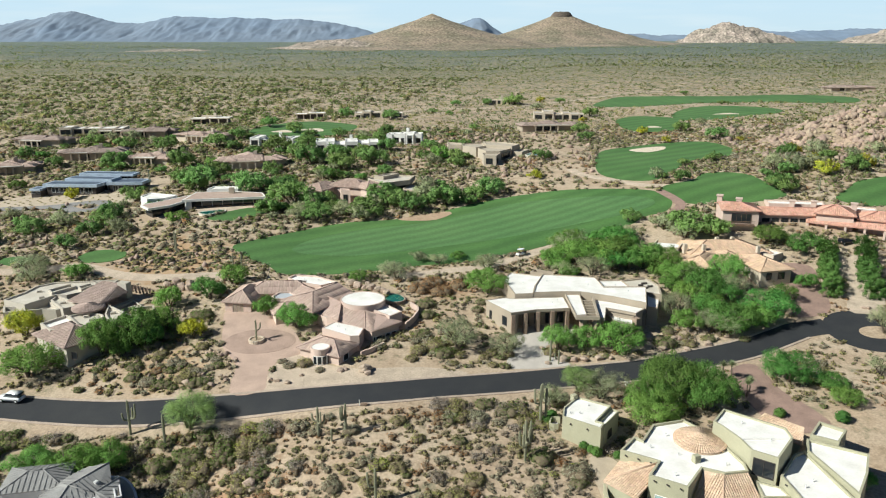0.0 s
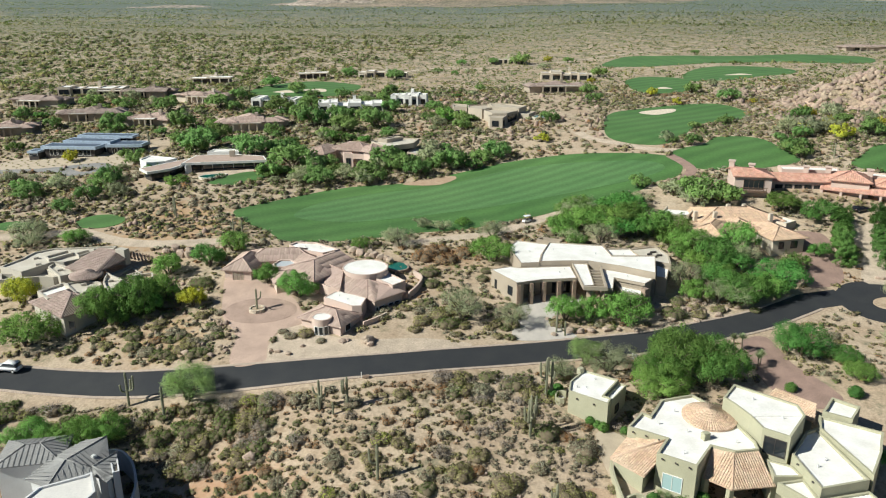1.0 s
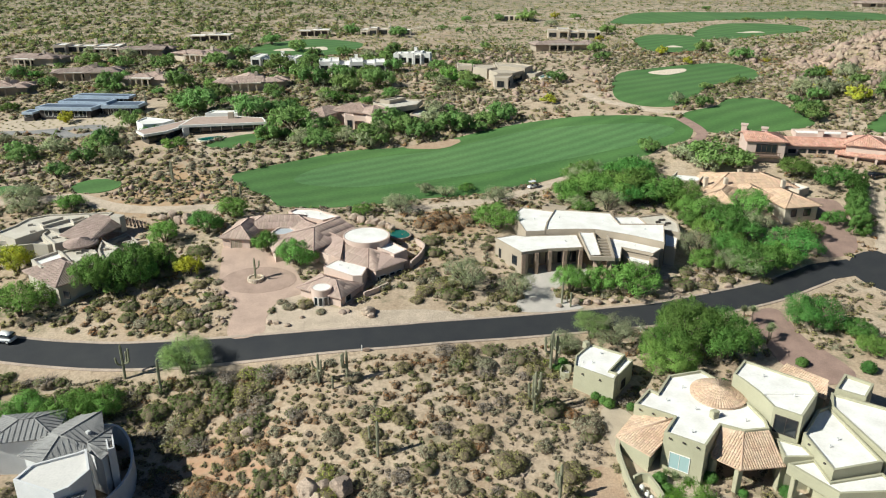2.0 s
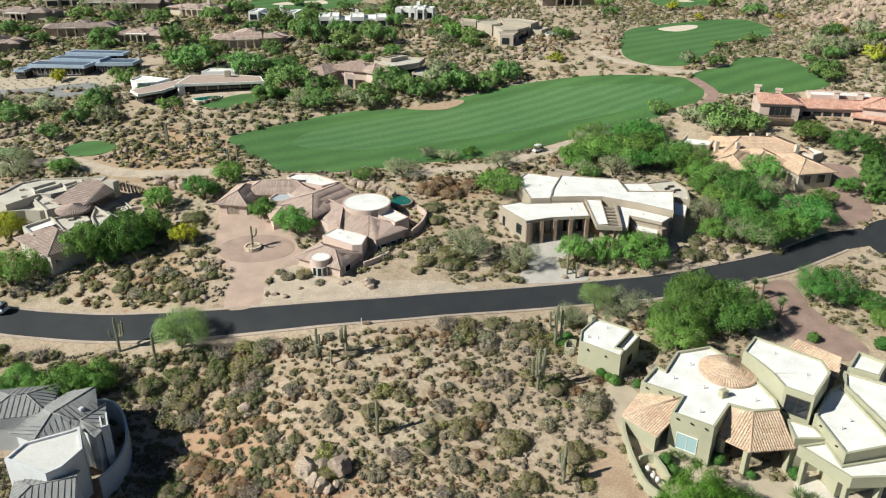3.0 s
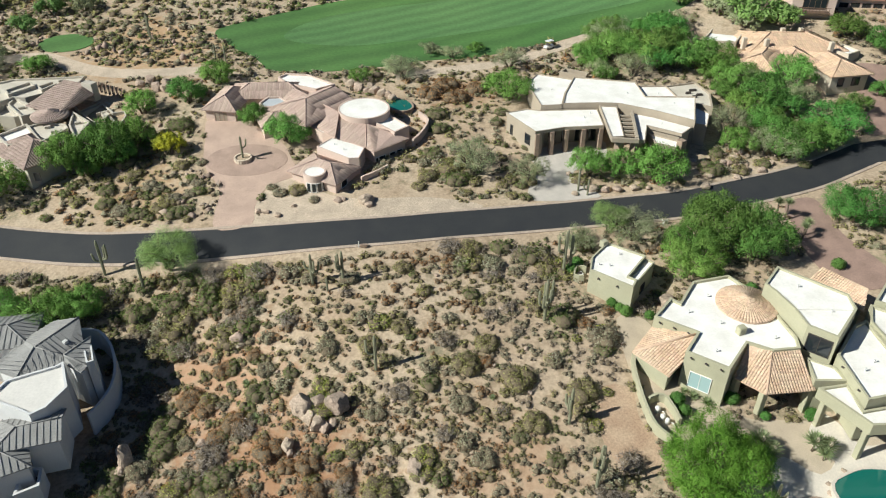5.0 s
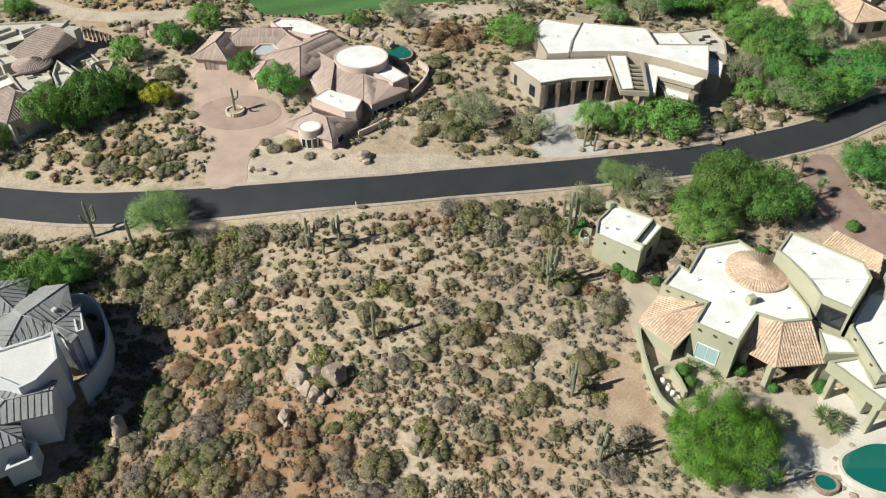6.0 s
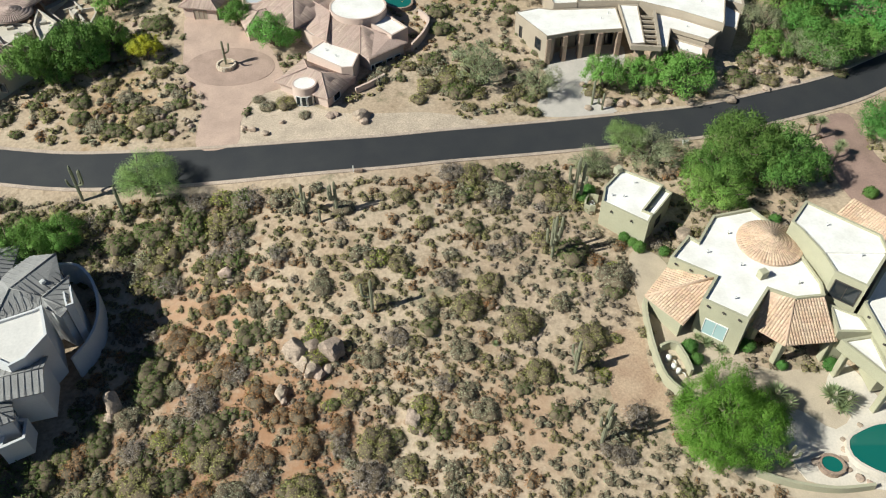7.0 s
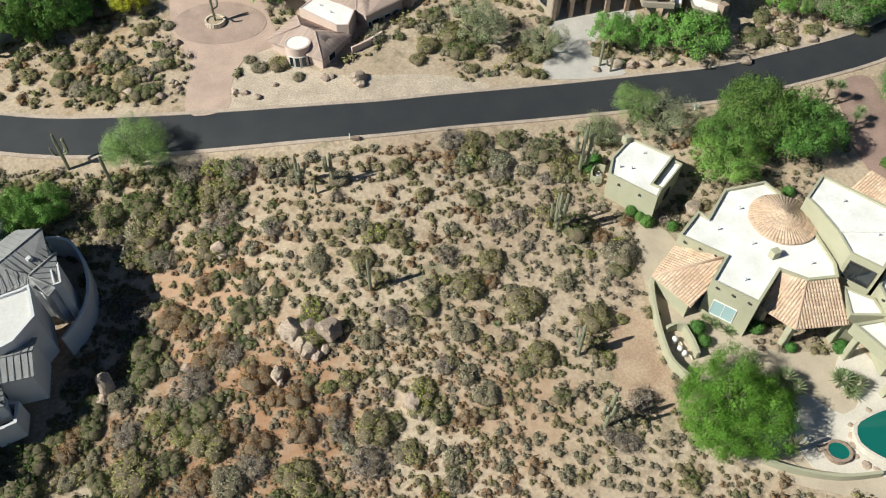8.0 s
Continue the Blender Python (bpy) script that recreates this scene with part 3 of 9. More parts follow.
patch("fairway", [(114, 201), (121, 208), (128, 214), (145, 217), (150, 200), (126, 195), (118, 196)], TURF, 0.08, "green fairway beside the red-roofed house", "fairway", 5)
patch("tee_box", [(-118, 171.1), (-112.4, 174.5), (-105.3, 170.9), (-108.8, 167.6)], TURF, 0.12, "small oval green tee box", "tee box", 3)
patch("tee_box", [(-90.2 + 6.2 * math.cos(a), 173.6 + 4.8 * math.sin(a)) for a in np.linspace(0, 2 * math.pi, 12, endpoint=False)], TURF, 0.12, "small round green tee box", "tee box", 3)
patch("bare_soil", [(-14.4, 204.6), (-8.4, 208.0), (-0.7, 210.8), (1.7, 208.4), (-3.0, 203.6), (-9.0, 203.2)], SOIL, 0.12, "bare reddish sand at the fairway's edge", "ground", 3, clear=False)
for outline in ([(72.8, 284), (80, 289), (88, 290), (86.4, 283.6), (78.4, 278.6)], [(95, 345), (99, 349), (102, 343)], [(140, 385), (150, 389), (153, 383)], [(-72, 352), (-62, 356), (-60, 348)], [(-84, 347), (-78, 352), (-74, 346)]):
    patch("bunker", outline, BUNKER, 0.14, "pale raked sand bunker on the green", "bunker", 4, clear=False)
ribbon("cart_path", [(-125, 163), (-112, 164), (-100.9, 165.0), (-93, 166.7), (-82.1, 161.4), (-72.9, 158.8), (-63.4, 159.1), (-54, 160.2)], 4.0, PATH_CONC, 0.05, "pale sandy golf cart path", "path", clear=0.5)
ribbon("cart_path", [(36, 184), (32.2, 181.4), (26.8, 177.8), (17.9, 171.6), (8.6, 166.2), (-4.2, 162.6), (-14, 159.4)], 3.2, PATH_CONC, 0.05, "pale sandy cart path along the fairway", "path", clear=0.5)
ribbon("cart_path", [(44, 250), (47, 240), (56, 229), (61.3, 222.6), (69.2, 218.6), (80.9, 222.5)], 3.4, PATH_CONC, 0.05, "pale dirt cart path between the greens", "path", clear=0.4)
ribbon("cart_path", [(66, 214), (68.5, 206), (68.9, 201), (65.5, 196), (63, 192)], 3.0, PAVER_RED, 0.1, "brownish path crossing the fairway", "path", clear=0.4)
ribbon("dirt_road", [(-60, 428), (-29.8, 431), (-10.4, 452), (31.3, 455), (78.4, 490.7), (124.5, 530.4), (200, 560)], 4.0, PATH_CONC, 0.1, "pale dirt road across the open desert", "road", clear=0.5)

patch("driveway", [(-48.6, 141), (-43, 141), (-33.3, 134), (-30.2, 128.5), (-28.3, 124.2), (-33, 120.8), (-34, 115), (-33.6, 110.4), (-39.6, 109.9), (-41.2, 119.7), (-45.8, 127), (-47.5, 134)], PAVER, 0.06, "pinkish paver driveway in front of the rose-roofed house", "driveway")
patch("driveway_circle", [(-38.4 + 7.4 * math.cos(a), 128.4 + 4.6 * math.sin(a)) for a in np.linspace(0, 2 * math.pi, 18, endpoint=False)], PAVER_ROUND, 0.10, "darker red paver circle round the planter", "driveway", clear=False)
patch("driveway", [(13.0, 132.4), (25.8, 137.0), (26.6, 131.4), (23.1, 129.2), (19.9, 125.6), (24.4, 120.2), (20.4, 119.0), (13.0, 118.4), (11.9, 121), (14.0, 127.3)], GREY_GRAVEL, 0.06, "grey gravel driveway before the white-roofed house", "driveway")
patch("driveway", [(60.9, 121.5), (55.2, 119.2), (55.1, 113), (54.9, 106.9), (58.3, 99.4), (66, 100.5), (65, 106), (62.2, 112.1)], PAVER_RED, 0.06, "red-brown paver driveway to the sage house", "driveway")
patch("driveway", [(80.5, 164.5), (90.5, 164.5), (89.8, 153.8), (86.4, 144.6), (77.9, 143.2), (82.0, 152.9)], PAVER_RED, 0.06, "red-brown paver driveway to the orange-roofed house", "driveway")
patch("driveway", [(97, 168), (107.5, 167), (105, 158), (98.6, 144.3), (91.3, 145.2), (97.0, 158)], PATH_CONC, 0.06, "pale sandy drive between clipped hedges", "driveway")
FORECOURT = [(-152, 226.5), (-150, 234.5), (-143, 240), (-128.6, 240), (-114.2, 238.6), (-103, 236), (-102, 225), (-112.8, 225.8), (-124, 227.5), (-134, 225)]
patch("forecourt", FORECOURT, GRAVEL, 0.05, "pale gravel forecourt dotted with small plants", "forecourt", 3)
ribbon("drive", [(-158, 224), (-144.5, 224), (-135, 223.4), (-127, 224.4), (-121, 226.4), (-114.4, 227), (-110.4, 223.4), (-112.4, 218.4), (-117.4, 217.4), (-121.6, 220.6), (-126, 223.6)], 4.6, DRIVE_GREY, 0.06, "grey curving drive to the dark modern house", "road", clear=0.3)
patch("bare_soil", [(19.2, 80), (23.2, 80), (23.6, 75.5), (26.0, 71.2), (24.4, 68), (19.8, 69.6), (18.2, 75)], SOIL, 0.03, "bare brown soil outside the garden wall", "ground")
patch("yard", [(23, 92), (27, 92), (35, 77.5), (46, 76), (58, 72), (56, 60), (34, 62), (27, 71), (23.8, 81)], GRAVEL, 0.04, "raked decomposed granite yard behind the sage house", "yard")
patch("yard", [(-30, 124), (-20, 117.5), (-4, 118), (4, 116), (-12, 112.5), (-33, 109.8), (-33, 120)], PATH_CONC, 0.03, "raked granite front yard", "yard", clear=False)
KEEP_CLEAR.append([(-33, 124), (-20, 119), (-14, 121), (-8, 127), (-4, 121), (2, 116), (-12, 112.5), (-33, 109.8)])


# ---------------------------------------------------------------- backdrop: buttes and ranges


def mound(name, cx, cy, z0, radii, top, label, category, mat, shape=1.6, flat=0.0, rings=46, around=110, rough=0.12, seed=0.0, kind="structure"):
    """A hill as a polar grid: a peaked or flat-topped profile with gullies and ledges."""
    bm, rows = bmesh.new(), []
    for i in range(rings + 1):
        r = i / rings
        row = []
        for j in range(around):
            a = 2 * math.pi * j / around
            x, y = cx + radii[0] * r * math.cos(a), cy + radii[1] * r * math.sin(a)
            h = (1 - max(r - flat, 0) / (1 - flat)) ** shape if r > flat else 1.0
            s = 5.0 / max(radii)
            f = noise.fractal((x * s + seed, y * s, seed), 0.9, 2.0, 6)
            h += rough * f * (1 - r) ** 0.5 * (r + 0.15)
            row.append(bm.verts.new((x, y, z0 + (top - z0) * max(h, -0.05) - 3 * (r > 0.97))))
        rows.append(row)
    for a, b in zip(rows, rows[1:]):
        for j in range(around):
            k = (j + 1) % around
            bm.faces.new((a[j], b[j], b[k], a[k]))
    bmesh.ops.remove_doubles(bm, verts=rows[0], dist=0.01)
    return tagged(mesh_object(name, bm, mat, None, True), label, category, kind=kind)


mound("butte", -47, 2600, 34, (600, 560), 146, "brown cone-shaped desert butte with sparse scrub", "hill", BUTTE, 2.1, 0.0, rings=90, around=200, rough=0.1, seed=1.7)
mound("butte", 440, 3000, 38, (720, 640), 152, "brown flat-topped desert butte", "hill", BUTTE, 2.7, 0.045, rings=90, around=200, rough=0.1, seed=4.2)
mound("butte_cap", 440, 2995, 130, (44, 44), 164, "dark rock cap on the flat-topped butte", "hill", CAP_ROCK, 0.35, 0.62, rings=20, around=60, rough=0.1, seed=2.2)
mound("rock_outcrop", 562, 2960, 78, (40, 30), 112, "pale rock outcrop on the butte's shoulder", "hill", PALE_HILL, 0.6, 0.2, rings=20, around=60, rough=0.5, seed=7.2)
mound("rocky_hill", 1290, 3600, 44, (230, 230), 138, "pale rocky hill far across the desert", "hill", PALE_HILL, 0.85, 0.05, rings=60, around=160, rough=0.42, seed=8.1)
mound("rocky_hill", 1400, 3620, 44, (220, 200), 114, "pale rocky hill far across the desert", "hill", PALE_HILL, 0.9, 0.1, rings=60, around=160, rough=0.42, seed=3.1)
mound("rocky_hill", 2040, 3400, 44, (330, 240), 122, "pale rocky hill far across the desert", "hill", PALE_HILL, 0.9, 0.1, rings=60, around=160, rough=0.42, seed=5.1)
mound("low_ridge", -330, 2350, 30, (230, 120), 62, "low rocky ridge beside the butte", "hill", PALE_HILL, 0.9, 0.1, rough=0.5, seed=6.3)
mound("low_ridge", -720, 2050, 26, (200, 90), 38, "low rocky rise on the desert plain", "hill", PALE_HILL, 0.9, 0.1, rough=0.6, seed=2.3)


def far_range(x0, x1, y, crest, name_label, seed):
    """A distant mountain range: a jagged crest with spurs and ravines down its face."""
    bm, rows = bmesh.new(), []
    n, m = 480, 22
    for k in range(m + 1):
        f = k / m
        row = []
        for i in range(n + 1):
            x = x0 + (x1 - x0) * i / n
            c = crest(x) + 9 * noise.fractal((x * 0.009, seed, 0), 0.75, 2.0, 7)
            ridge = 1 - abs(noise.fractal((x * 0.0075, f * 1.6, seed), 0.75, 2.1, 7)) * 1.6
            z = 40 + (c - 40) * f * (1 - 0.2 * (1 - f) * (1 - ridge))
            row.append(bm.verts.new((x, y - 520 * (1 - f) - 30 * ridge * math.sin(f * math.pi), z)))
        rows.append(row)
    for a, b in zip(rows, rows[1:]):
        for i in range(n):
            bm.faces.new((a[i], a[i + 1], b[i + 1], b[i]))
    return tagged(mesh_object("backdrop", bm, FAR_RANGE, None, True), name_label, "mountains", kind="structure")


def hump(x, cx, w, h):
    d = abs(x - cx) / w
    return h * (0.55 * math.exp(-d * d) + 0.45 * max(0.0, 1 - d / 1.5))


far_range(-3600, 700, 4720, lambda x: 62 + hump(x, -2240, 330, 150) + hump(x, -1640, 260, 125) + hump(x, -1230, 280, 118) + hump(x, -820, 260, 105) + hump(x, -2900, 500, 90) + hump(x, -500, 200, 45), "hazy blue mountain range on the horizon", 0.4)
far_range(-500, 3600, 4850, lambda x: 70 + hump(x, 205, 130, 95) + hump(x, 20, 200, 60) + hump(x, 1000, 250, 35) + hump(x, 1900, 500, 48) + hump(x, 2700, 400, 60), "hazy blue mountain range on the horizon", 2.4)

bm = bmesh.new()
bm.faces.new([bm.verts.new(c) for c in ((-4800, 4930, -100), (4800, 4930, -100), (4800, 4930, 1400), (-4800, 4930, 1400))])
tagged(mesh_object("backdrop", bm, SKY), "pale blue hazy sky above the horizon", "sky", kind="structure")

# ---------------------------------------------------------------- houses


def prism(bm, poly, z0, z1):
    lo = [bm.verts.new((x, y, z0)) for x, y in poly]
    hi = [bm.verts.new((x, y, z1)) for x, y in poly]
    n = len(poly)
    for i in range(n):
        k = (i + 1) % n
        bm.faces.new((lo[i], lo[k], hi[k], hi[i]))
    bm.faces.new(hi)
    bm.faces.new(lo[::-1])


def box(bm, cx, cy, z0, sx, sy, sz, rot=0.0, bevel=0.0):
    c, s = math.cos(radians(rot)), math.sin(radians(rot))
    poly = [(cx + c * u - s * v, cy + s * u + c * v) for u, v in ((-sx / 2, -sy / 2), (sx / 2, -sy / 2), (sx / 2, sy / 2), (-sx / 2, sy / 2))]
    before = set(bm.edges)
    prism(bm, poly, z0, z0 + sz)
    if bevel:
        bmesh.ops.bevel(bm, geom=[e for e in bm.edges if e not in before], offset=bevel, segments=2, affect="EDGES")


def parapet_block(parent, poly, z0, z1, wall_mat, roof_mat, parapet=0.35, thick=0.32):
    """A flat-roofed volume: walls with a raised parapet round a recessed roof deck."""
    poly = ccw(poly)
    KEEP_CLEAR.append(inset(poly, -1.0))
    inner = inset(poly, thick)
    bm, n = bmesh.new(), len(poly)
    lo = [bm.verts.new((x, y, z0)) for x, y in poly]
    hi = [bm.verts.new((x, y, z1)) for x, y in poly]
    ih = [bm.verts.new((x, y, z1)) for x, y in inner]
    il = [bm.verts.new((x, y, z1 - parapet - 0.15)) for x, y in inner]
    for i in range(n):
        k = (i + 1) % n
        bm.faces.new((lo[i], lo[k], hi[k], hi[i]))
        bm.faces.new((hi[i], hi[k], ih[k], ih[i]))
        bm.faces.new((ih[i], ih[k], il[k], il[i]))
    bmesh.ops.bevel(bm, geom=[e for e in bm.edges if all(abs(v.co.z - z1) < 1e-4 for v in e.verts) and e.calc_face_angle(0) > 0.5], offset=0.06, segments=2, affect="EDGES")
    wall = part("wall", bm, wall_mat, parent)
    bm = bmesh.new()
    bm.faces.new([bm.verts.new((x, y, z1 - parapet)) for x, y in inset(poly, thick - 0.02)])
    bm.normal_update()
    bmesh.ops.triangulate(bm, faces=bm.faces[:])
    part("flat_roof", bm, roof_mat, parent)
    return wall


def tiles_on(bm, corners, spacing=0.42, length=0.55, lift=0.03, profile=0.75):
    """Rows of half-round tiles up a sloping plane. corners: 3D, the first two are the eave."""
    p = [Vector(c) for c in corners]
    u = (p[1] - p[0]).normalized()
    nrm = Vector((0, 0, 0))
    for a, b in zip(p, [*p[1:], p[0]]):
        nrm += a.cross(b)
    nrm.normalize()
    if nrm.z < 0:
        nrm = -nrm
    v = nrm.cross(u).normalized()
    if v.z < 0:
        v = -v
    flat = [((c - p[0]).dot(u), (c - p[0]).dot(v)) for c in p]
    lo_u, hi_u = min(f[0] for f in flat), max(f[0] for f in flat)
    rad = spacing * 0.46
    if profile < 0.2:  # flat tile with thin battens
        rad, profile = 0.045, 1.2
    k = int((hi_u - lo_u) / spacing)
    off = ((hi_u - lo_u) - k * spacing) / 2
    for i in range(k):
        uu = lo_u + off + (i + 0.5) * spacing
        cuts = []
        for (a, b), (c, d) in zip(flat, [*flat[1:], flat[0]]):
            if (a > uu) != (c > uu):
                cuts.append(b + (d - b) * (uu - a) / (c - a))
        if len(cuts) < 2:
            continue
        v0, v1 = min(cuts), max(cuts)
        m = max(1, round((v1 - v0) / length))
        for j in range(m):
            a0, a1 = v0 + (v1 - v0) * j / m - 0.04, v0 + (v1 - v0) * (j + 1) / m
            jog = random.uniform(-0.015, 0.015)
            rings = []
            for vv, rr, up in ((a0, rad, lift + 0.05), (a1, rad * 0.86, lift)):
                rings.append([bm.verts.new(p[0] + u * (uu + jog + rr * math.cos(t)) + v * vv + nrm * (up * min(1, profile * 2) + rr * profile * math.sin(t))) for t in (0, 1.05, 2.09, 3.1416)])
            for q in range(3):
                bm.faces.new((rings[0][q], rings[0][q + 1], rings[1][q + 1], rings[1][q]))
            bm.faces.new(rings[0][::-1])


def slab(bm, corners, t=0.16):
    top = [bm.verts.new(c) for c in corners]
    low = [bm.verts.new(Vector(c) - Vector((0, 0, t))) for c in corners]
    n = len(top)
    for i in range(n):
        k = (i + 1) % n
        bm.faces.new((low[i], low[k], top[k], top[i]))
    bm.faces.new(top)
    bm.faces.new(low[::-1])


def tile_roof(parent, planes, mat, spacing=0.42, length=0.55, ridges=(), ridge_r=0.17, profile=0.5, joined=False):
    """A pitched roof: each slope a slab with its tile rows, and ridge caps. joined: one unbroken slab, for a cone."""
    slopes = [planes] if joined else [[c] for c in planes]
    first = None
    for group in slopes:
        deck, tiles = bmesh.new(), bmesh.new()
        for c in group:
            slab(deck, c)
            tiles_on(tiles, c, spacing, length, 0.03, profile)
        if joined:
            bmesh.ops.remove_doubles(deck, verts=deck.verts[:], dist=0.02)
        slope = part("roof_slope", deck, mat, parent)
        tagged(part("roof_tiles", tiles, mat, slope, "rows of half-round clay tiles", True), kind="stuff")
        first = first or slope
    for a, b in ridges:
        bm = bmesh.new()
        tube(bm, [Vector(a) + Vector((0, 0, 0.06)), Vector(b) + Vector((0, 0, 0.06))], [ridge_r, ridge_r], 6)
        part("ridge_cap", bm, mat, parent, "", True)
    return first


def tube(bm, line, radii, sides=8, cap=True):
    """A tapering tube along a line of points."""
    rings = []
    for i, p in enumerate(line):
        d = (line[min(i + 1, len(line) - 1)] - line[max(i - 1, 0)]).normalized()
        side = d.cross(Vector((0, 0, 1)) if abs(d.z) < 0.95 else Vector((1, 0, 0))).normalized()
        up = side.cross(d)
        rings.append([bm.verts.new(p + (side * math.cos(2 * math.pi * k / sides) + up * math.sin(2 * math.pi * k / sides)) * radii[i]) for k in range(sides)])
    for a, b in zip(rings, rings[1:]):
        for k in range(sides):
            bm.faces.new((a[k], a[(k + 1) % sides], b[(k + 1) % sides], b[k]))
    if cap:
        bm.faces.new(rings[0][::-1])
        bm.faces.new(rings[-1])


def hip_volume(parent, cx, cy, length, width, rot, z0, eave, rise, wall_mat, tile_mat, over=0.6, spacing=0.42, tile=0.55, hip=(True, True), profile=0.75):
    """A walled rectangle under a hipped or gabled tile roof. rot: degrees of the long side from +x."""
    c, s = math.cos(radians(rot)), math.sin(radians(rot))

    def at(u, v, z):
        return Vector((cx + c * u - s * v, cy + s * u + c * v, z))
    poly = [at(u, v, 0).to_2d().to_tuple() for u, v in ((-length / 2, -width / 2), (length / 2, -width / 2), (length / 2, width / 2), (-length / 2, width / 2))]
    KEEP_CLEAR.append(inset(poly, -1.2))
    bm = bmesh.new()
    prism(bm, poly, z0, eave - 0.02)
    a, b = length / 2 + over, width / 2 + over
    r0, r1 = (-(a - b) if hip[0] else -a), ((a - b) if hip[1] else a)
    if r0 > r1:
        r0 = r1 = (r0 + r1) / 2
    e = [at(-a, -b, eave - 0.15), at(a, -b, eave - 0.15), at(a, b, eave - 0.15), at(-a, b, eave - 0.15)]
    t0, t1 = at(r0, 0, eave + rise), at(r1, 0, eave + rise)
    same_top = (t1 - t0).length < 0.2
    planes = [[e[0], e[1], t1] if same_top else [e[0], e[1], t1, t0], [e[2], e[3], t0] if same_top else [e[2], e[3], t0, t1]]
    ridges = [] if same_top else [(t0, t1)]
    for flag, (i, j), t in ((hip[1], (1, 2), t1), (hip[0], (3, 0), t0)):
        if flag:
            planes.append([e[i], e[j], t])
            ridges += [(e[i], t), (e[j], t)]
        else:
            u = length / 2 if i == 1 else -length / 2
            bm.faces.new([bm.verts.new(v) for v in (at(u, -width / 2, eave - 0.02), at(u, width / 2, eave - 0.02), at(u, 0, eave + rise * width / 2 / b))])
    part("wall", bm, wall_mat, parent)
    tile_roof(parent, planes, tile_mat, spacing, tile, ridges, 0.17 if profile > 0.2 else 0.08, profile)


def window(parent, a, b, z0, z1, glass=None, frame_mat=None, mullions=1, proud=0.06, recess=0.0):
    """A window on the wall that runs from a to b in the plan (outside to the right of a to b), with frame, bars and panes."""
    a, b = Vector(a), Vector(b)
    d = (b - a).normalized()
    out = Vector((d.y, -d.x))
    w = (b - a).length
    frame_mat, glass = frame_mat or DARK_TRIM, glass or GLASS
    rot = math.degrees(math.atan2(d.y, d.x))
    mid = (a + b) / 2 + out * proud / 2
    bm = bmesh.new()
    fr = 0.09
    box(bm, mid.x, mid.y, z0 - fr, w + 2 * fr, proud + 0.1, fr, rot)
    box(bm, mid.x, mid.y, z1, w + 2 * fr, proud + 0.1, fr, rot)
    for e in (a - d * fr / 2, b + d * fr / 2):
        q = e + out * proud / 2
        box(bm, q.x, q.y, z0, fr, proud + 0.1, z1 - z0, rot)
    for k in range(1, mullions + 1):
        q = a + d * w * k / (mullions + 1) + out * proud / 2
        box(bm, q.x, q.y, z0, 0.06, proud + 0.06, z1 - z0, rot)
    win = part("window_frame", bm, frame_mat, parent)
    for k in range(mullions + 1):
        q = a + d * w * (k + 0.5) / (mullions + 1) + out * (proud * 0.4)
        pb = bmesh.new()
        box(pb, q.x, q.y, z0, w / (mullions + 1) - 0.03, 0.03, z1 - z0, rot)
        part("pane", pb, glass, win)


def on_wall(a, b, s0, s1):
    """The stretch from s0 to s1 metres along the line from a to b."""
    a, b = Vector(a), Vector(b)
    d = (b - a).normalized()
    return (a + d * s0).to_tuple(), (a + d * s1).to_tuple()


def drum(parent, name, cx, cy, r, z0, z1, wall_mat, roof_mat, parapet=0.3, sides=36):
    KEEP_CLEAR.append([(cx + (r + 1) * math.cos(t), cy + (r + 1) * math.sin(t)) for t in np.linspace(0, 6.28, 16)])
    poly = [(cx + r * math.cos(2 * math.pi * k / sides), cy + r * math.sin(2 * math.pi * k / sides)) for k in range(sides)]
    parapet_block(parent, poly, z0, z1, wall_mat, roof_mat, parapet, 0.3)


def roof_vent(parent, x, y, z, h=0.45):
    bm = bmesh.new()
    tube(bm, [Vector((x, y, z - 0.1)), Vector((x, y, z + h))], [0.07, 0.07], 8)
    tube(bm, [Vector((x, y, z + h - 0.05)), Vector((x, y, z + h + 0.08))], [0.12, 0.12], 8)
    part("roof_vent", bm, STEEL, parent)


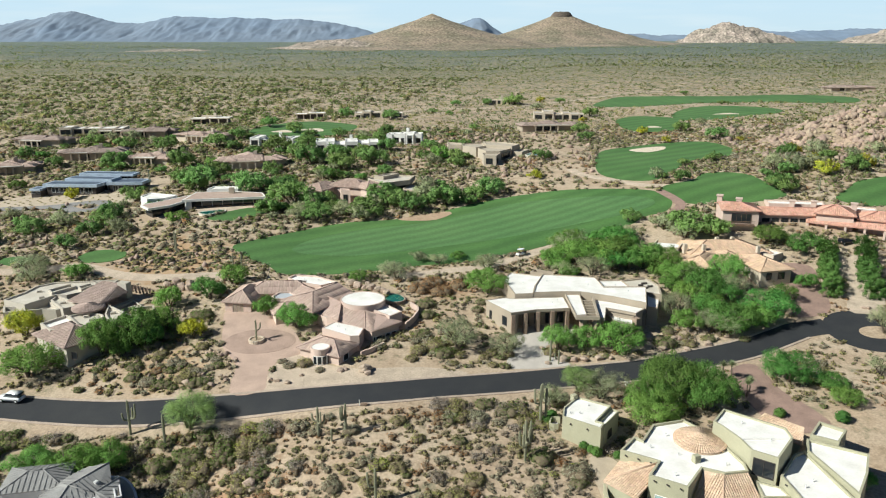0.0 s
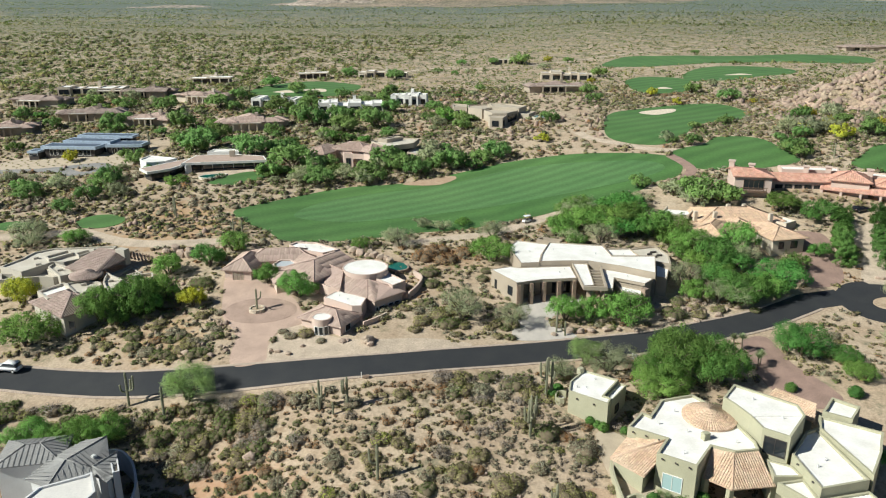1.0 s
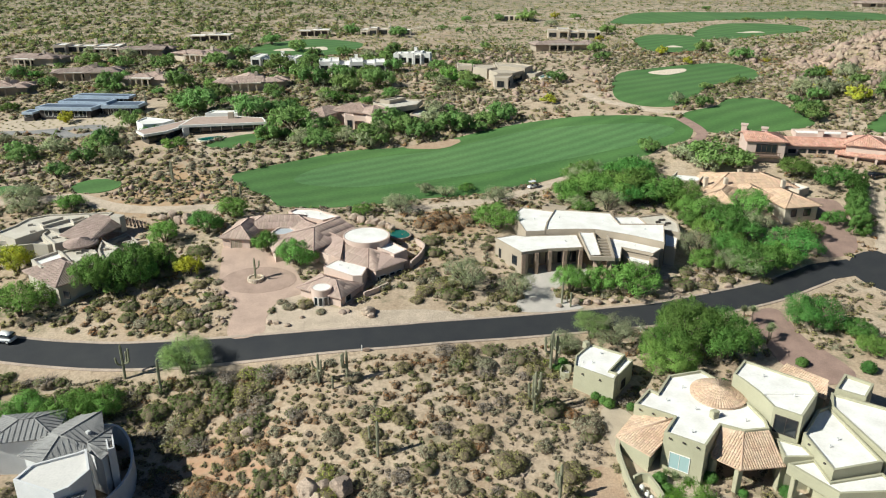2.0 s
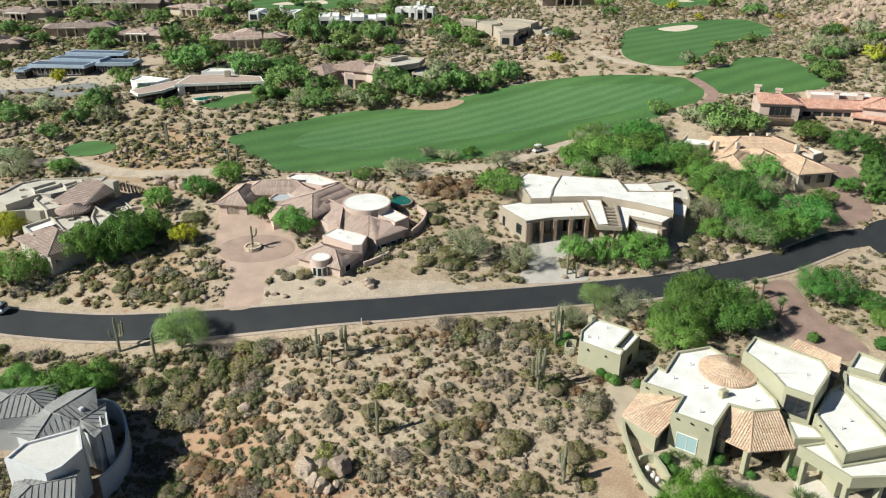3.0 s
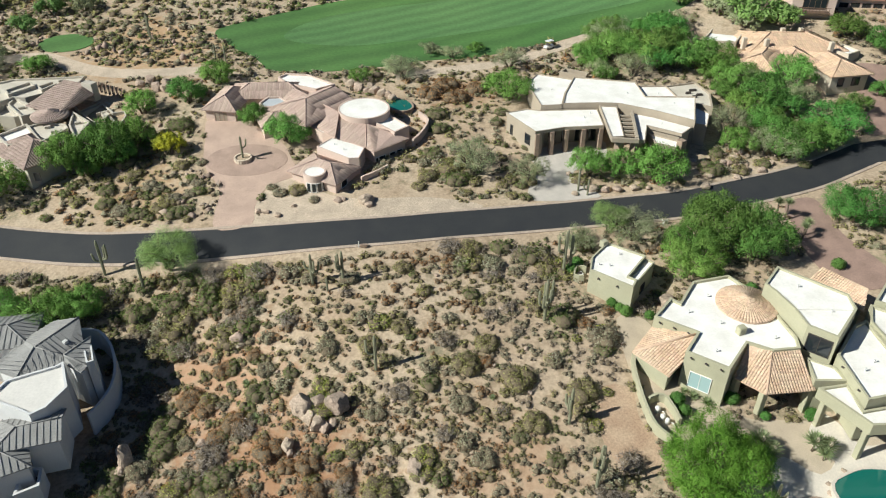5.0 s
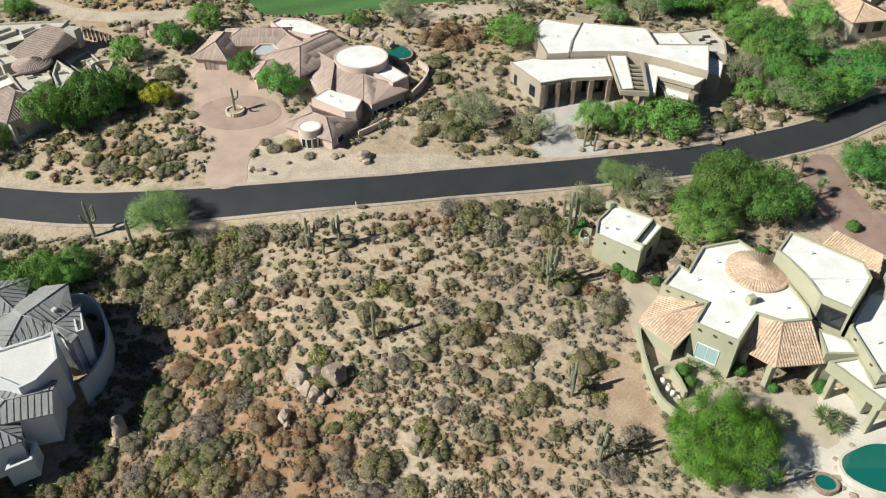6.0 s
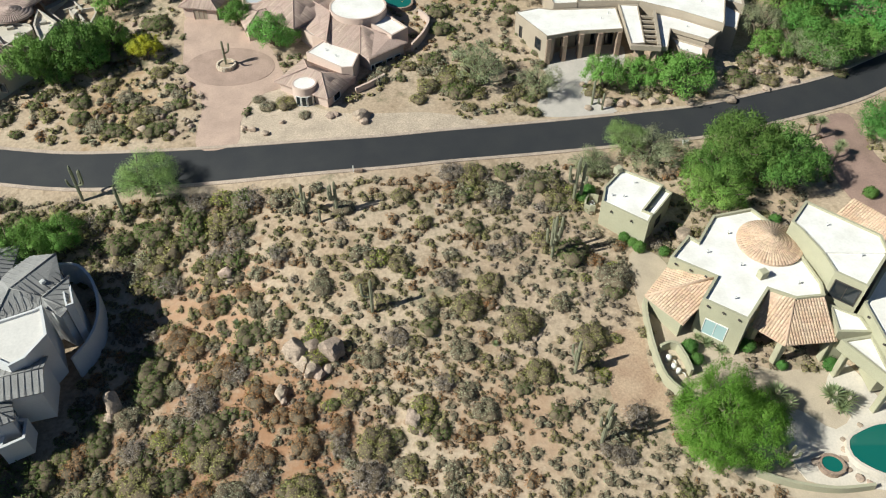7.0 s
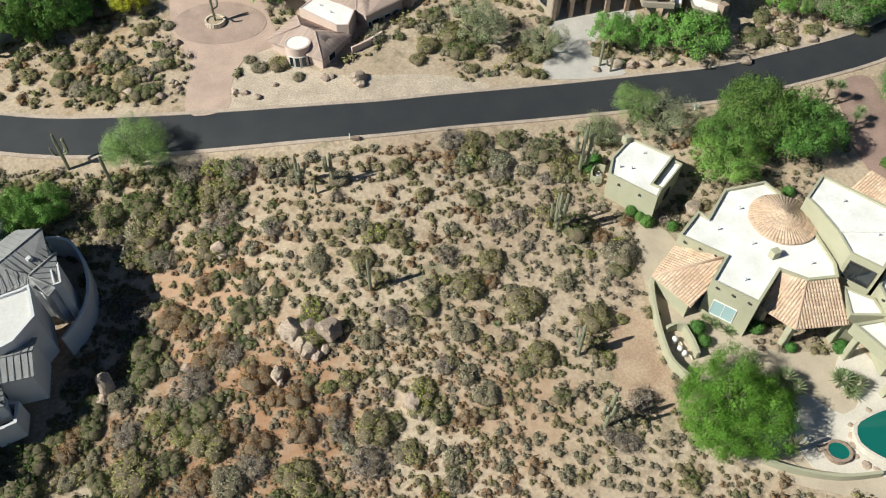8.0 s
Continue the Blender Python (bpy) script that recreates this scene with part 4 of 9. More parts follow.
def cone_fan(parent, cx, cy, r, z, rise, mat):
    """A low conical roof of tapering tile rows that run out from its middle."""
    deck, tiles = bmesh.new(), bmesh.new()
    hub = deck.verts.new((cx, cy, z + rise - 0.06))
    rim = [deck.verts.new((cx + r * math.cos(2 * math.pi * k / 48), cy + r * math.sin(2 * math.pi * k / 48), z - 0.06)) for k in range(48)]
    low = [deck.verts.new(v.co - Vector((0, 0, 0.2))) for v in rim]
    for k in range(48):
        deck.faces.new((rim[k - 1], rim[k], hub))
        deck.faces.new((low[k - 1], low[k], rim[k], rim[k - 1]))
    rows, courses = int(2 * math.pi * r / 0.43), int(r / 0.5)
    for k in range(rows):
        a = 2 * math.pi * k / rows
        d, s = Vector((math.cos(a), math.sin(a), 0)), Vector((-math.sin(a), math.cos(a), 0))
        for j in range(courses):
            r0, r1 = r * (1 - j / courses) + 0.04, max(r * (1 - (j + 1) / courses), 0.12)
            if r0 < 1.3 and k % 2:
                continue
            wide = 2 if r0 < 1.3 else 1
            rings = []
            for q, up in ((r0, 0.05), (r1, 0.0)):
                w = math.pi * q / rows * 0.94 * wide
                rings.append([tiles.verts.new(Vector((cx, cy, z + rise * (1 - q / r) + up + 0.15 * min(1, w / 0.2) * math.sin(t))) + d * q + s * w * math.cos(t)) for t in (0, 1.05, 2.09, 3.1416)])
            for q in range(3):
                tiles.faces.new((rings[0][q], rings[0][q + 1], rings[1][q + 1], rings[1][q]))
            tiles.faces.new(rings[0][::-1])
    slope = part("roof_slope", deck, mat, parent)
    tagged(part("roof_tiles", tiles, mat, slope, "rows of half-round clay tiles", True), kind="stuff")


# the sage house with white roofs and terracotta tile
sage = thing("house", "large sage stucco house with white flat roofs and terracotta tile", "house")
Z = -6.4
parapet_block(sage, [(33.9, 95.8), (31.0, 90.9), (29.9, 91.9), (26.8, 87.7), (31.8, 84.6), (29.4, 80.8), (34.2, 77.7), (37.8, 82.7), (40.7, 81.3), (44.3, 81.9), (44.6, 84), (42.8, 92.5), (39.5, 97.5)], Z, 0.85, SAGE, ROOF_WHITE, 0.4)
parapet_block(sage, [(45.5, 96.4), (42.4, 92.2), (43.2, 90.6), (44.5, 86.8), (45.0, 83.4), (48.1, 81.1), (52.8, 87.0), (53.0, 90.1)], Z, 3.4, SAGE, ROOF_WHITE, 0.3)
bm = bmesh.new()
box(bm, 48.5, 86.9, 3.0, 7.4, 0.25, 0.38, 1, 0.03)
part("roof_upstand", bm, ROOF_WHITE, sage)
parapet_block(sage, [(53.2, 87.0), (48.7, 81.2), (49.2, 73.2), (56.6, 75.2), (55.4, 88.2)], Z, 0.6, SAGE, ROOF_WHITE, 0.45)
parapet_block(sage, [(57.0, 91.1), (55.45, 87.5), (57.3, 75.6), (61.4, 81.2), (64.4, 86.4)], Z, 1.0, SAGE, ROOF_WHITE, 0.4)
parapet_block(sage, [(61.0, 95.6), (57.5, 91.2), (61.0, 88.9), (64.1, 92.7)], Z, 1.6, SAGE, ROOF_WHITE, 0.5)
parapet_block(sage, [(45.3, 82.0), (44.9, 77.6), (49.0, 77.7), (48.5, 80.2)], Z, -0.7, SAGE, ROOF_WHITE, 0.2)
parapet_block(sage, [(45.0, 76.6), (49.1, 70.6), (57.4, 71.2), (56.6, 74.8), (49.1, 73.0), (49.0, 77.5)], -2.6, -0.9, SAGE, ROOF_WHITE, 0.3)
for px, py in ((45.8, 75.6), (49.2, 71.2), (53.5, 71.6), (56.8, 72.0)):
    bm = bmesh.new()
    box(bm, px, py, -7.2, 0.7, 0.7, 4.7, 20, 0.05)
    part("column", bm, SAGE, sage)
cone_fan(sage, 40.1, 90.9, 4.1, 0.75, 1.25, TERRA)
tile_roof(sage, [[(35.7, 79.1, -2.0), (38.8, 76.3, -2.0), (40.6, 81.5, 0.5), (37.9, 82.6, 0.5)], [(38.8, 76.3, -2.0), (45.2, 77.2, -2.0), (44.2, 81.9, 0.5), (40.6, 81.5, 0.5)]], TERRA, 0.36, 0.5, [((38.8, 76.3, -2.0), (40.6, 81.5, 0.5))])
tile_roof(sage, [[(23.5, 83.4, -1.9), (27.4, 78.9, -1.9), (29.36, 80.86, -1.25), (31.72, 84.66, 0.35)], [(26.85, 87.65, -1.1), (23.5, 83.4, -1.9), (31.72, 84.66, 0.35)]], TERRA, 0.36, 0.5, [((23.5, 83.4, -1.9), (31.72, 84.66, 0.35))])
tile_roof(sage, [[(50.8, 97.8, -0.6), (56.4, 90.9, -0.2), (58.3, 94.8, 0.9), (54.2, 100.3, 0.4)]], TERRA, 0.36, 0.5)
bm = bmesh.new()
prism(bm, ccw([(24.2, 83.6), (27.5, 79.8), (29.6, 82.8), (31.4, 84.8), (27.0, 87.3)]), Z, -1.95)
part("wall", bm, SAGE, sage)
bm = bmesh.new()
prism(bm, ccw([(51.6, 97.4), (56.3, 91.4), (57.6, 94.6), (54.2, 99.3)]), Z, -0.5)
part("wall", bm, SAGE, sage)
for px, py in ((36.2, 79.4), (38.9, 77.1), (44.8, 77.8)):
    bm = bmesh.new()
    box(bm, px, py, -7.2, 0.8, 0.8, 5.1, 20, 0.05)
    part("column", bm, SAGE, sage)
bm = bmesh.new()
box(bm, 37.6, 85.0, 0.3, 1.1, 0.9, 1.3, 25, 0.06)
part("chimney", bm, SAGE, sage)
window(sage, *on_wall((29.4, 80.8), (34.2, 77.7), 1.2, 3.9), -4.4, -2.0, GLASS_BLUE, WHITEST, 1)
window(sage, *on_wall((45.0, 83.4), (48.1, 81.1), 0.5, 3.4), -0.3, 2.3, GLASS, DARK_TRIM, 1)
window(sage, *on_wall((37.9, 82.6), (44.2, 81.9), 1.0, 5.4), -4.6, -2.2, GLASS, DARK_TRIM, 3)
window(sage, *on_wall((49.2, 73.2), (56.6, 75.2), 1.0, 6.4), -5.0, -2.2, GLASS, DARK_TRIM, 3)
for vx_, vy_ in ((35.2, 92.6), (31.8, 89.0), (33.4, 81.2), (41.8, 84.0), (35.5, 86.8)):
    roof_vent(sage, vx_, vy_, 0.45)
for vx_, vy_ in ((46.8, 91.8), (49.2, 86.4)):
    roof_vent(sage, vx_, vy_, 3.05)
for vx_, vy_ in ((53.0, 80.2), (51.2, 78.6)):
    roof_vent(sage, vx_, vy_, 0.15)
for (ax, ay), (bx, by), n_ in (((26.8, 87.7), (31.8, 84.6), 3), ((29.4, 80.8), (34.2, 77.7), 3), ((48.6, 81.3), (49.2, 73.2), 2)):
    for k in range(n_):
        f = (k + 0.5) / n_
        bm = bmesh.new()
        box(bm, ax + (bx - ax) * f - 0.1, ay + (by - ay) * f - 0.15, 0.15, 0.18, 0.35, 0.18, 30)
        part("roof_scupper", bm, DARK_TRIM, sage)

# the detached guest house
guest = thing("guest_house", "small detached sage stucco guest house with white flat roof", "house")
parapet_block(guest, [(22.9, 104.5), (20.0, 100.5), (19.3, 97.3), (24.9, 93.2), (25.8, 95.1), (24.7, 95.8), (28.2, 101.1)], -4.2, 1.5, SAGE, ROOF_WHITE, 0.3, 0.25)
parapet_block(guest, [(28.25, 101.0), (24.8, 95.78), (25.9, 95.15), (29.3, 100.1)], -4.2, 1.0, SAGE, ROOF_WHITE, 0.3, 0.2)
bm = bmesh.new()
box(bm, 22.3, 104.0, 1.0, 1.0, 0.9, 1.1, 35, 0.06)
part("chimney", bm, SAGE, guest)
for vx_, vy_ in ((24.3, 101.6), (22.4, 98.6), (20.9, 98.8)):
    roof_vent(guest, vx_, vy_, 1.15, 0.35)
for s_ in (1.6, 4.6):
    q = on_wall((19.3, 97.3), (24.9, 93.2), s_, s_ + 0.1)[0]
    bm = bmesh.new()
    box(bm, q[0] - 0.08, q[1] - 0.12, 0.5, 0.2, 0.3, 0.2, -39)
    part("roof_scupper", bm, DARK_TRIM, guest)
window(guest, *on_wall((25.9, 95.15), (29.3, 100.1), 1.6, 3.0), -2.2, -0.9, GLASS, DARK_TRIM, 0)

# the grey-roofed house
grey = thing("house", "pale stucco house with grey ribbed tile roofs", "house")
Z = -9.6
A_, B_, E1_, E2_ = (-55.5, 81.2, -1.4), (-52.2, 87.5, -1.4), (-51.1, 80.1, -1.7), (-49.1, 83.9, -1.7)
tile_roof(grey, [[(-51.8, 81.1, -2.55), (-50.5, 84.0, -2.7), B_, A_], [(-56.5, 88.2, -2.8), (-58.8, 84.2, -2.8), A_, B_], [(-56.1, 76.8, -2.75), (-51.3, 79.6, -2.6), (-51.8, 81.1, -2.5), A_], [(-58.8, 84.2, -2.8), (-60.2, 78.4, -2.8), (-56.1, 76.8, -2.75), A_], [(-47.9, 79.5, -2.85), E2_, E1_], [(-50.2, 84.4, -2.7), (-51.8, 81.2, -2.5), E1_, E2_], [(-51.1, 79.5, -2.6), (-48.3, 78.1, -2.85), (-47.9, 79.5, -2.85), E1_]], GREY_TILE, 0.75, 40, [(A_, B_), (E1_, E2_), (A_, (-56.1, 76.8, -2.75)), (A_, (-51.8, 81.1, -2.55)), (E1_, (-47.9, 79.5, -2.85))], 0.08, 0.14)
bm = bmesh.new()
prism(bm, ccw([(-59.6, 78.8), (-56.0, 77.3), (-51.0, 79.9), (-48.6, 78.7), (-48.3, 79.6), (-49.7, 83.6), (-51.0, 83.9), (-52.6, 87.2), (-56.3, 87.6), (-58.4, 84.2)]), Z, -2.82)
part("wall", bm, GREYST, grey)
KEEP_CLEAR.append([(-61, 77), (-56, 75), (-47, 77), (-47, 81), (-51.5, 89), (-58, 89)])
hip_volume(grey, -62.6, 85.6, 8.6, 6.6, 12, Z, -2.75, 1.1, GREYST, GREY_TILE, 0.4, 0.75, 40, (True, True), 0.14)
parapet_block(grey, [(-56.6, 75.6), (-51.6, 78.4), (-50.8, 79.2), (-48.3, 74.7), (-49.4, 71.2), (-50.8, 69.9), (-52.7, 70.7), (-57.4, 72.4)], Z, -1.95, GREYST, ROOF_PALE, 0.3)
hip_volume(grey, -51.2, 69.4, 7.0, 4.6, 18, Z, -4.0, 0.9, GREYST, GREY_TILE, 0.4, 0.75, 40, (True, False), 0.14)
hip_volume(grey, -54.4, 65.4, 8.0, 5.6, 30, Z - 0.6, -4.9, 1.0, GREYST, GREY_TILE, 0.4, 0.75, 40, (True, True), 0.14)
# Unseen wing, added for the shadow it throws over the hollow.
hip_volume(grey, -58.6, 58.0, 10.0, 7.0, 30, Z - 3, -6.6, 1.3, GREYST, GREY_TILE, 0.4, 0.75, 40, (True, True), 0.14)
parapet_block(grey, [(-49.6, 82.2), (-48.7, 82.8), (-47.1, 79.7), (-47.9, 79.2)], Z, -2.1, GREYST, TANST, 0.5, 0.22)
parapet_block(grey, [(-51.6, 66.4), (-49.2, 66.6), (-48.4, 64.0), (-50.8, 62.4)], Z - 1, -7.4, GREYST, DARK_TRIM, 1.3, 0.35)
for cx_, cy_, w_, zb_, zt_, mat_, lift_ in ((-50.9, 67.4, 2.3, -7.6, -5.7, GREYST, 0.03), (-50.9, 67.4, 1.7, -7.4, -5.95, GLASS, 0.07)):
    bm = bmesh.new()
    d_, o_ = Vector((-0.5, 0.866)), Vector((0.866, 0.5))
    ring = [(-w_ / 2, zb_), (w_ / 2, zb_)] + [(w_ / 2 * math.cos(a), zt_ - w_ / 2 + w_ / 2 * math.sin(a)) for a in np.linspace(0, math.pi, 9)]
    near_, far_ = [], []
    for u_, v_ in ring:
        q = Vector((cx_, cy_)) + d_ * u_
        near_.append(bm.verts.new((*(q + o_ * lift_), v_)))
        far_.append(bm.verts.new((*(q - o_ * 0.15), v_)))
    bm.faces.new(near_)
    for k in range(len(ring)):
        bm.faces.new((near_[k - 1], near_[k], far_[k], far_[k - 1]))
    bmesh.ops.recalc_face_normals(bm, faces=bm.faces[:])
    part("arched_window" if mat_ is GLASS else "window_surround", bm, mat_, grey)
window(grey, *on_wall((-49.4, 71.2), (-48.3, 74.7), 0.8, 1.6), -5.2, -4.2, GLASS, GREYST, 0)
for u_, v_ in ((-52.6, 84.8), (-52.3, 83.0), (-50.6, 70.2)):
    bm = bmesh.new()
    box(bm, u_, v_, -2.55 if v_ > 75 else -4.2, 0.6, 0.6, 0.75, 62, 0.04)
    part("skylight", bm, STEEL, grey)

# the rose-roofed house
rose = thing("house", "pink stucco house with rose-brown tile and white flat roofs", "house")
Z = -1.6
hip_volume(rose, -23.4, 123.6, 9.2, 6.6, -27, Z, 3.1, 1.4, PINK, ROSE_TILE, 0.6, 0.32, 2.4, (True, True), 0.2)
drum(rose, "turret", -24.6, 120.7, 1.95, Z, 4.0, PINK, ROOF_WHITE, 0.06, 28)
parapet_block(rose, [(-25.5, 128.6), (-23.0, 132.8), (-16.9, 128.5), (-17.4, 124.4), (-19.2, 124.2)], Z, 4.75, PINK, ROOF_WHITE, 0.1, 0.2)
parapet_block(rose, [(-28.4, 136.2), (-26.3, 138.0), (-23.1, 134.9), (-23.0, 132.1), (-25.2, 132.9)], Z, 5.3, PINK, ROOF_WHITE, 0.25)
hip_volume(rose, -29.0, 142.8, 12.8, 10.8, 54, Z + 2, 6.3, 1.7, PINK, ROSE_TILE, 0.6, 0.32, 2.4, (True, False), 0.2)
hip_volume(rose, -32.4, 147.4, 9.0, 7.0, -44, Z + 2, 6.3, 1.2, PINK, ROSE_TILE, 0.5, 0.32, 2.4, (True, False), 0.2)
M1, M2, M3, M4 = (-26.4, 134.9, 5.4), (-22.5, 130.9, 5.4), (-22.8, 139.0, 6.7), (-26.3, 141.6, 7.0)
W1, W2, W3, W4 = (-22.4, 131.6, 4.9), (-16.7, 128.7, 4.5), (-17.35, 135.3, 6.0), (-22.4, 137.6, 6.25)
S1, S2, S3 = (-15.1, 127.2, 4.4), (-9.2, 132.8, 4.5), (-12.0, 133.0, 5.4)
tile_roof(rose, [[M1, M2, M3, M4], [W1, W2, W3, W4], [W2, S1, W3], [S1, S2, S3, W3]], ROSE_TILE, 0.32, 2.4, [(M2, M3), (W1, W4), (W2, W3), (W3, S3), (M3, M4)], 0.12, 0.2)
for poly, low, top in (([(-26.0, 135.2), (-22.8, 131.8), (-23.0, 138.4), (-26.0, 140.8)], Z + 2, 5.3), ([(-22.1, 132.2), (-16.7, 129.4), (-15.2, 128.0), (-10.0, 132.6), (-12.0, 132.8), (-17.4, 134.8), (-22.1, 136.8)], Z, 4.3), ([(-22.3, 137.5), (-17.35, 135.2), (-12.1, 132.95), (-11.9, 133.3), (-17.1, 135.6), (-22.2, 137.9)], Z, 5.2)):
    bm = bmesh.new()
    prism(bm, ccw(poly), low, top)
    part("wall", bm, PINK, rose)
hip_volume(rose, -45.2, 145.6, 10.5, 6.0, 82, Z + 2, 6.3, 1.6, PINK, ROSE_TILE, 0.6, 0.32, 2.4, (True, True), 0.2)
hip_volume(rose, -38.2, 149.2, 14.0, 6.6, 5, Z + 2, 6.6, 1.6, PINK, ROSE_TILE, 0.6, 0.32, 2.4, (True, True), 0.2)
hip_volume(rose, -34.6, 138.6, 6.4, 5.6, 25, Z + 2, 5.5, 1.3, PINK, ROSE_TILE, 0.5, 0.32, 2.4, (True, True), 0.2)
drum(rose, "rotunda", -18.3, 140.4, 4.9, Z + 2, 7.0, PINK, ROOF_WHITE, 0.08, 44)
parapet_block(rose, [(-16.4, 137.0), (-13.4, 140.1), (-9.4, 135.3), (-11.9, 132.4)], Z, 5.9, PINK, ROOF_WHITE, 0.3)
parapet_block(rose, [(-37.4, 153.4), (-36.1, 155.6), (-31.5, 155.2), (-25.2, 150.2), (-28.6, 147.4), (-34.9, 150.2)], Z + 4, 7.7, PINK, ROOF_WHITE, 0.35)
parapet_block(rose, [(-38.9, 142.7), (-37.9, 145.7), (-35.5, 146.0), (-33.4, 143.6), (-34.0, 141.2), (-37.9, 140.9)], Z + 2, 6.7, PINK, ROOF_BLUE, 0.25)
for vx_, vy_ in ((-33.4, 152.6), (-30.0, 152.4), (-20.5, 127.6), (-22.4, 129.4)):
    roof_vent(rose, vx_, vy_, 7.3 if vy_ > 150 else 4.62, 0.3)
window(rose, *on_wall((-48.0, 140.2), (-42.9, 140.3), 1.0, 4.2), 3.7, 5.8, TAUPE, PINK, 3)
for k, (ang) in enumerate((235, 262, 290, 318)):
    a0 = Vector((-24.6 + 1.97 * math.cos(radians(ang)), 120.7 + 1.97 * math.sin(radians(ang))))
    a1 = Vector((-24.6 + 1.97 * math.cos(radians(ang + 20)), 120.7 + 1.97 * math.sin(radians(ang + 20))))
    window(rose, a0, a1, 1.0, 2.6, GLASS, WHITEST, 0, 0.04)
for a_, b_, s0_, s1_ in (((-20.7, 118.72), (-17.9, 124.2), 1.4, 3.0), ((-15.2, 128.0), (-10.0, 132.6), 1.0, 2.4), ((-15.2, 128.0), (-10.0, 132.6), 3.4, 4.6), ((-15.2, 128.0), (-10.0, 132.6), 5.0, 6.2), ((-15.2, 128.0), (-10.0, 132.6), 0.3, 0.8)):
    window(rose, *on_wall(a_, b_, s0_, s1_), 1.2, 2.8, GLASS, WHITEST, 0)

# the white-roofed house
ivory = thing("house", "taupe stucco house with sweeping white flat roofs and stone piers", "house")
Z = -0.5
KEEP_CLEAR.append([(7.5, 143), (12.5, 130), (28, 126), (42, 126), (50, 142), (50, 157), (36, 156), (14, 158)])
parapet_block(ivory, [(19.1, 140.6), (20.1, 145.8), (22.7, 154.0), (34.6, 151.8), (35.3, 144.6), (44.8, 144.8), (42.1, 133.8), (35.8, 138.0), (29.6, 141.1), (25.8, 141.2)], Z, 8.45, TAUPE, ROOF_WHITE, 0.22, 0.16)
parapet_block(ivory, [(13.0, 151.0), (15.4, 155.9), (22.5, 153.2), (20.0, 145.6), (19.0, 140.5), (15.0, 140.0)], Z, 8.25, TAUPE, ROOF_WHITE, 0.22, 0.16)
parapet_block(ivory, [(8.5, 138.7), (12.6, 140.4), (14.9, 139.9), (25.7, 141.0), (26.0, 133.7), (21.9, 133.1), (18.8, 132.7), (13.4, 130.7)], 6.7, 7.3, TAUPE, ROOF_WHITE, 0.14, 0.16)
bm = bmesh.new()
prism(bm, ccw([(8.7, 138.6), (12.6, 140.2), (15.0, 139.7), (25.4, 140.8), (25.6, 136.3), (15.6, 135.1), (14.8, 131.6), (13.5, 131.1)]), Z, 6.72)
part("wall", bm, TAUPE, ivory)
for px, py in ((13.8, 131.3), (16.5, 132.2), (19.2, 133.1), (22.3, 133.6), (25.5, 134.1)):
    bm = bmesh.new()
    box(bm, px, py, Z, 0.75, 1.3, 7.22, 10, 0.04)
    part("pier", bm, STONE, ivory)
for k in range(4):
    f0, f1 = 15.9 + 2.5 * k, 17.9 + 2.5 * k
    window(ivory, (f0 + 0.4, 135.12 + 0.12 * (f0 - 15.2)), (f1 - 0.4, 135.12 + 0.12 * (f1 - 16.0)), 3.2, 5.4, GLASS, DARK_TRIM, 1)
parapet_block(ivory, [(26.1, 141.1), (29.3, 140.9), (28.6, 128.2), (26.3, 127.8)], 7.0, 7.9, TAUPE, ROOF_WHITE, 0.2, 0.16)
for a_, b_, h_ in (((31.8, 139.0), (30.8, 127.8), 0.7), ((26.3, 127.5), (31.0, 127.2), 0.8)):
    bm = bmesh.new()
    box(bm, (a_[0] + b_[0]) / 2, (a_[1] + b_[1]) / 2, 7.9 - h_, (Vector(b_) - Vector(a_)).length, 0.5, h_, math.degrees(math.atan2(b_[1] - a_[1], b_[0] - a_[0])), 0.03)
    part("beam", bm, TAUPE, ivory)
for k in range(6):
    bm = bmesh.new()
    box(bm, 30.0 + 0.08 * k, 129.2 + 1.6 * k, 7.35, 2.7, 0.35, 0.4, -3, 0.02)
    part("beam", bm, TAUPE, ivory)
parapet_block(ivory, [(32.2, 139.5), (35.7, 137.9), (41.8, 133.8), (39.3, 130.9), (33.8, 134.2), (32.3, 128.2), (31.3, 128.2)], 6.6, 7.2, TAUPE, ROOF_WHITE, 0.12, 0.16)
bm = bmesh.new()
prism(bm, ccw([(32.4, 139.3), (35.6, 137.7), (41.4, 133.8), (39.1, 131.4), (33.6, 134.7), (32.9, 132.0), (31.9, 132.0)]), Z, 6.62)
part("wall", bm, TAUPE, ivory)
parapet_block(ivory, [(34.1, 133.9), (38.8, 131.0), (38.0, 128.0), (34.6, 130.0)], Z, 5.9, TAUPE, ROOF_WHITE, 0.3, 0.16)
for px, py, h_ in ((39.0, 129.3, 6.8), (28.0, 128.6, 7.0), (30.6, 128.2, 7.1)):
    bm = bmesh.new()
    box(bm, px, py, Z, 1.1, 1.3, h_ - Z, 30, 0.04)
    part("pier", bm, STONE, ivory)
parapet_block(ivory, [(35.1, 151.6), (40.8, 152.0), (42.2, 145.0), (35.5, 144.8)], Z, 7.7, TAUPE, ROOF_WHITE, 0.3, 0.16)
parapet_block(ivory, [(41.1, 153.5), (47.7, 155.8), (49.3, 150.0), (48.0, 143.1), (45.0, 145.0), (42.4, 145.2)], Z, 7.0, TAUPE, CREAM_ROOF, 0.3)
parapet_block(ivory, [(45.0, 144.4), (47.0, 141.4), (45.1, 135.9), (43.1, 136.6)], Z, 6.6, TAUPE, ROOF_WHITE, 0.2, 0.16)
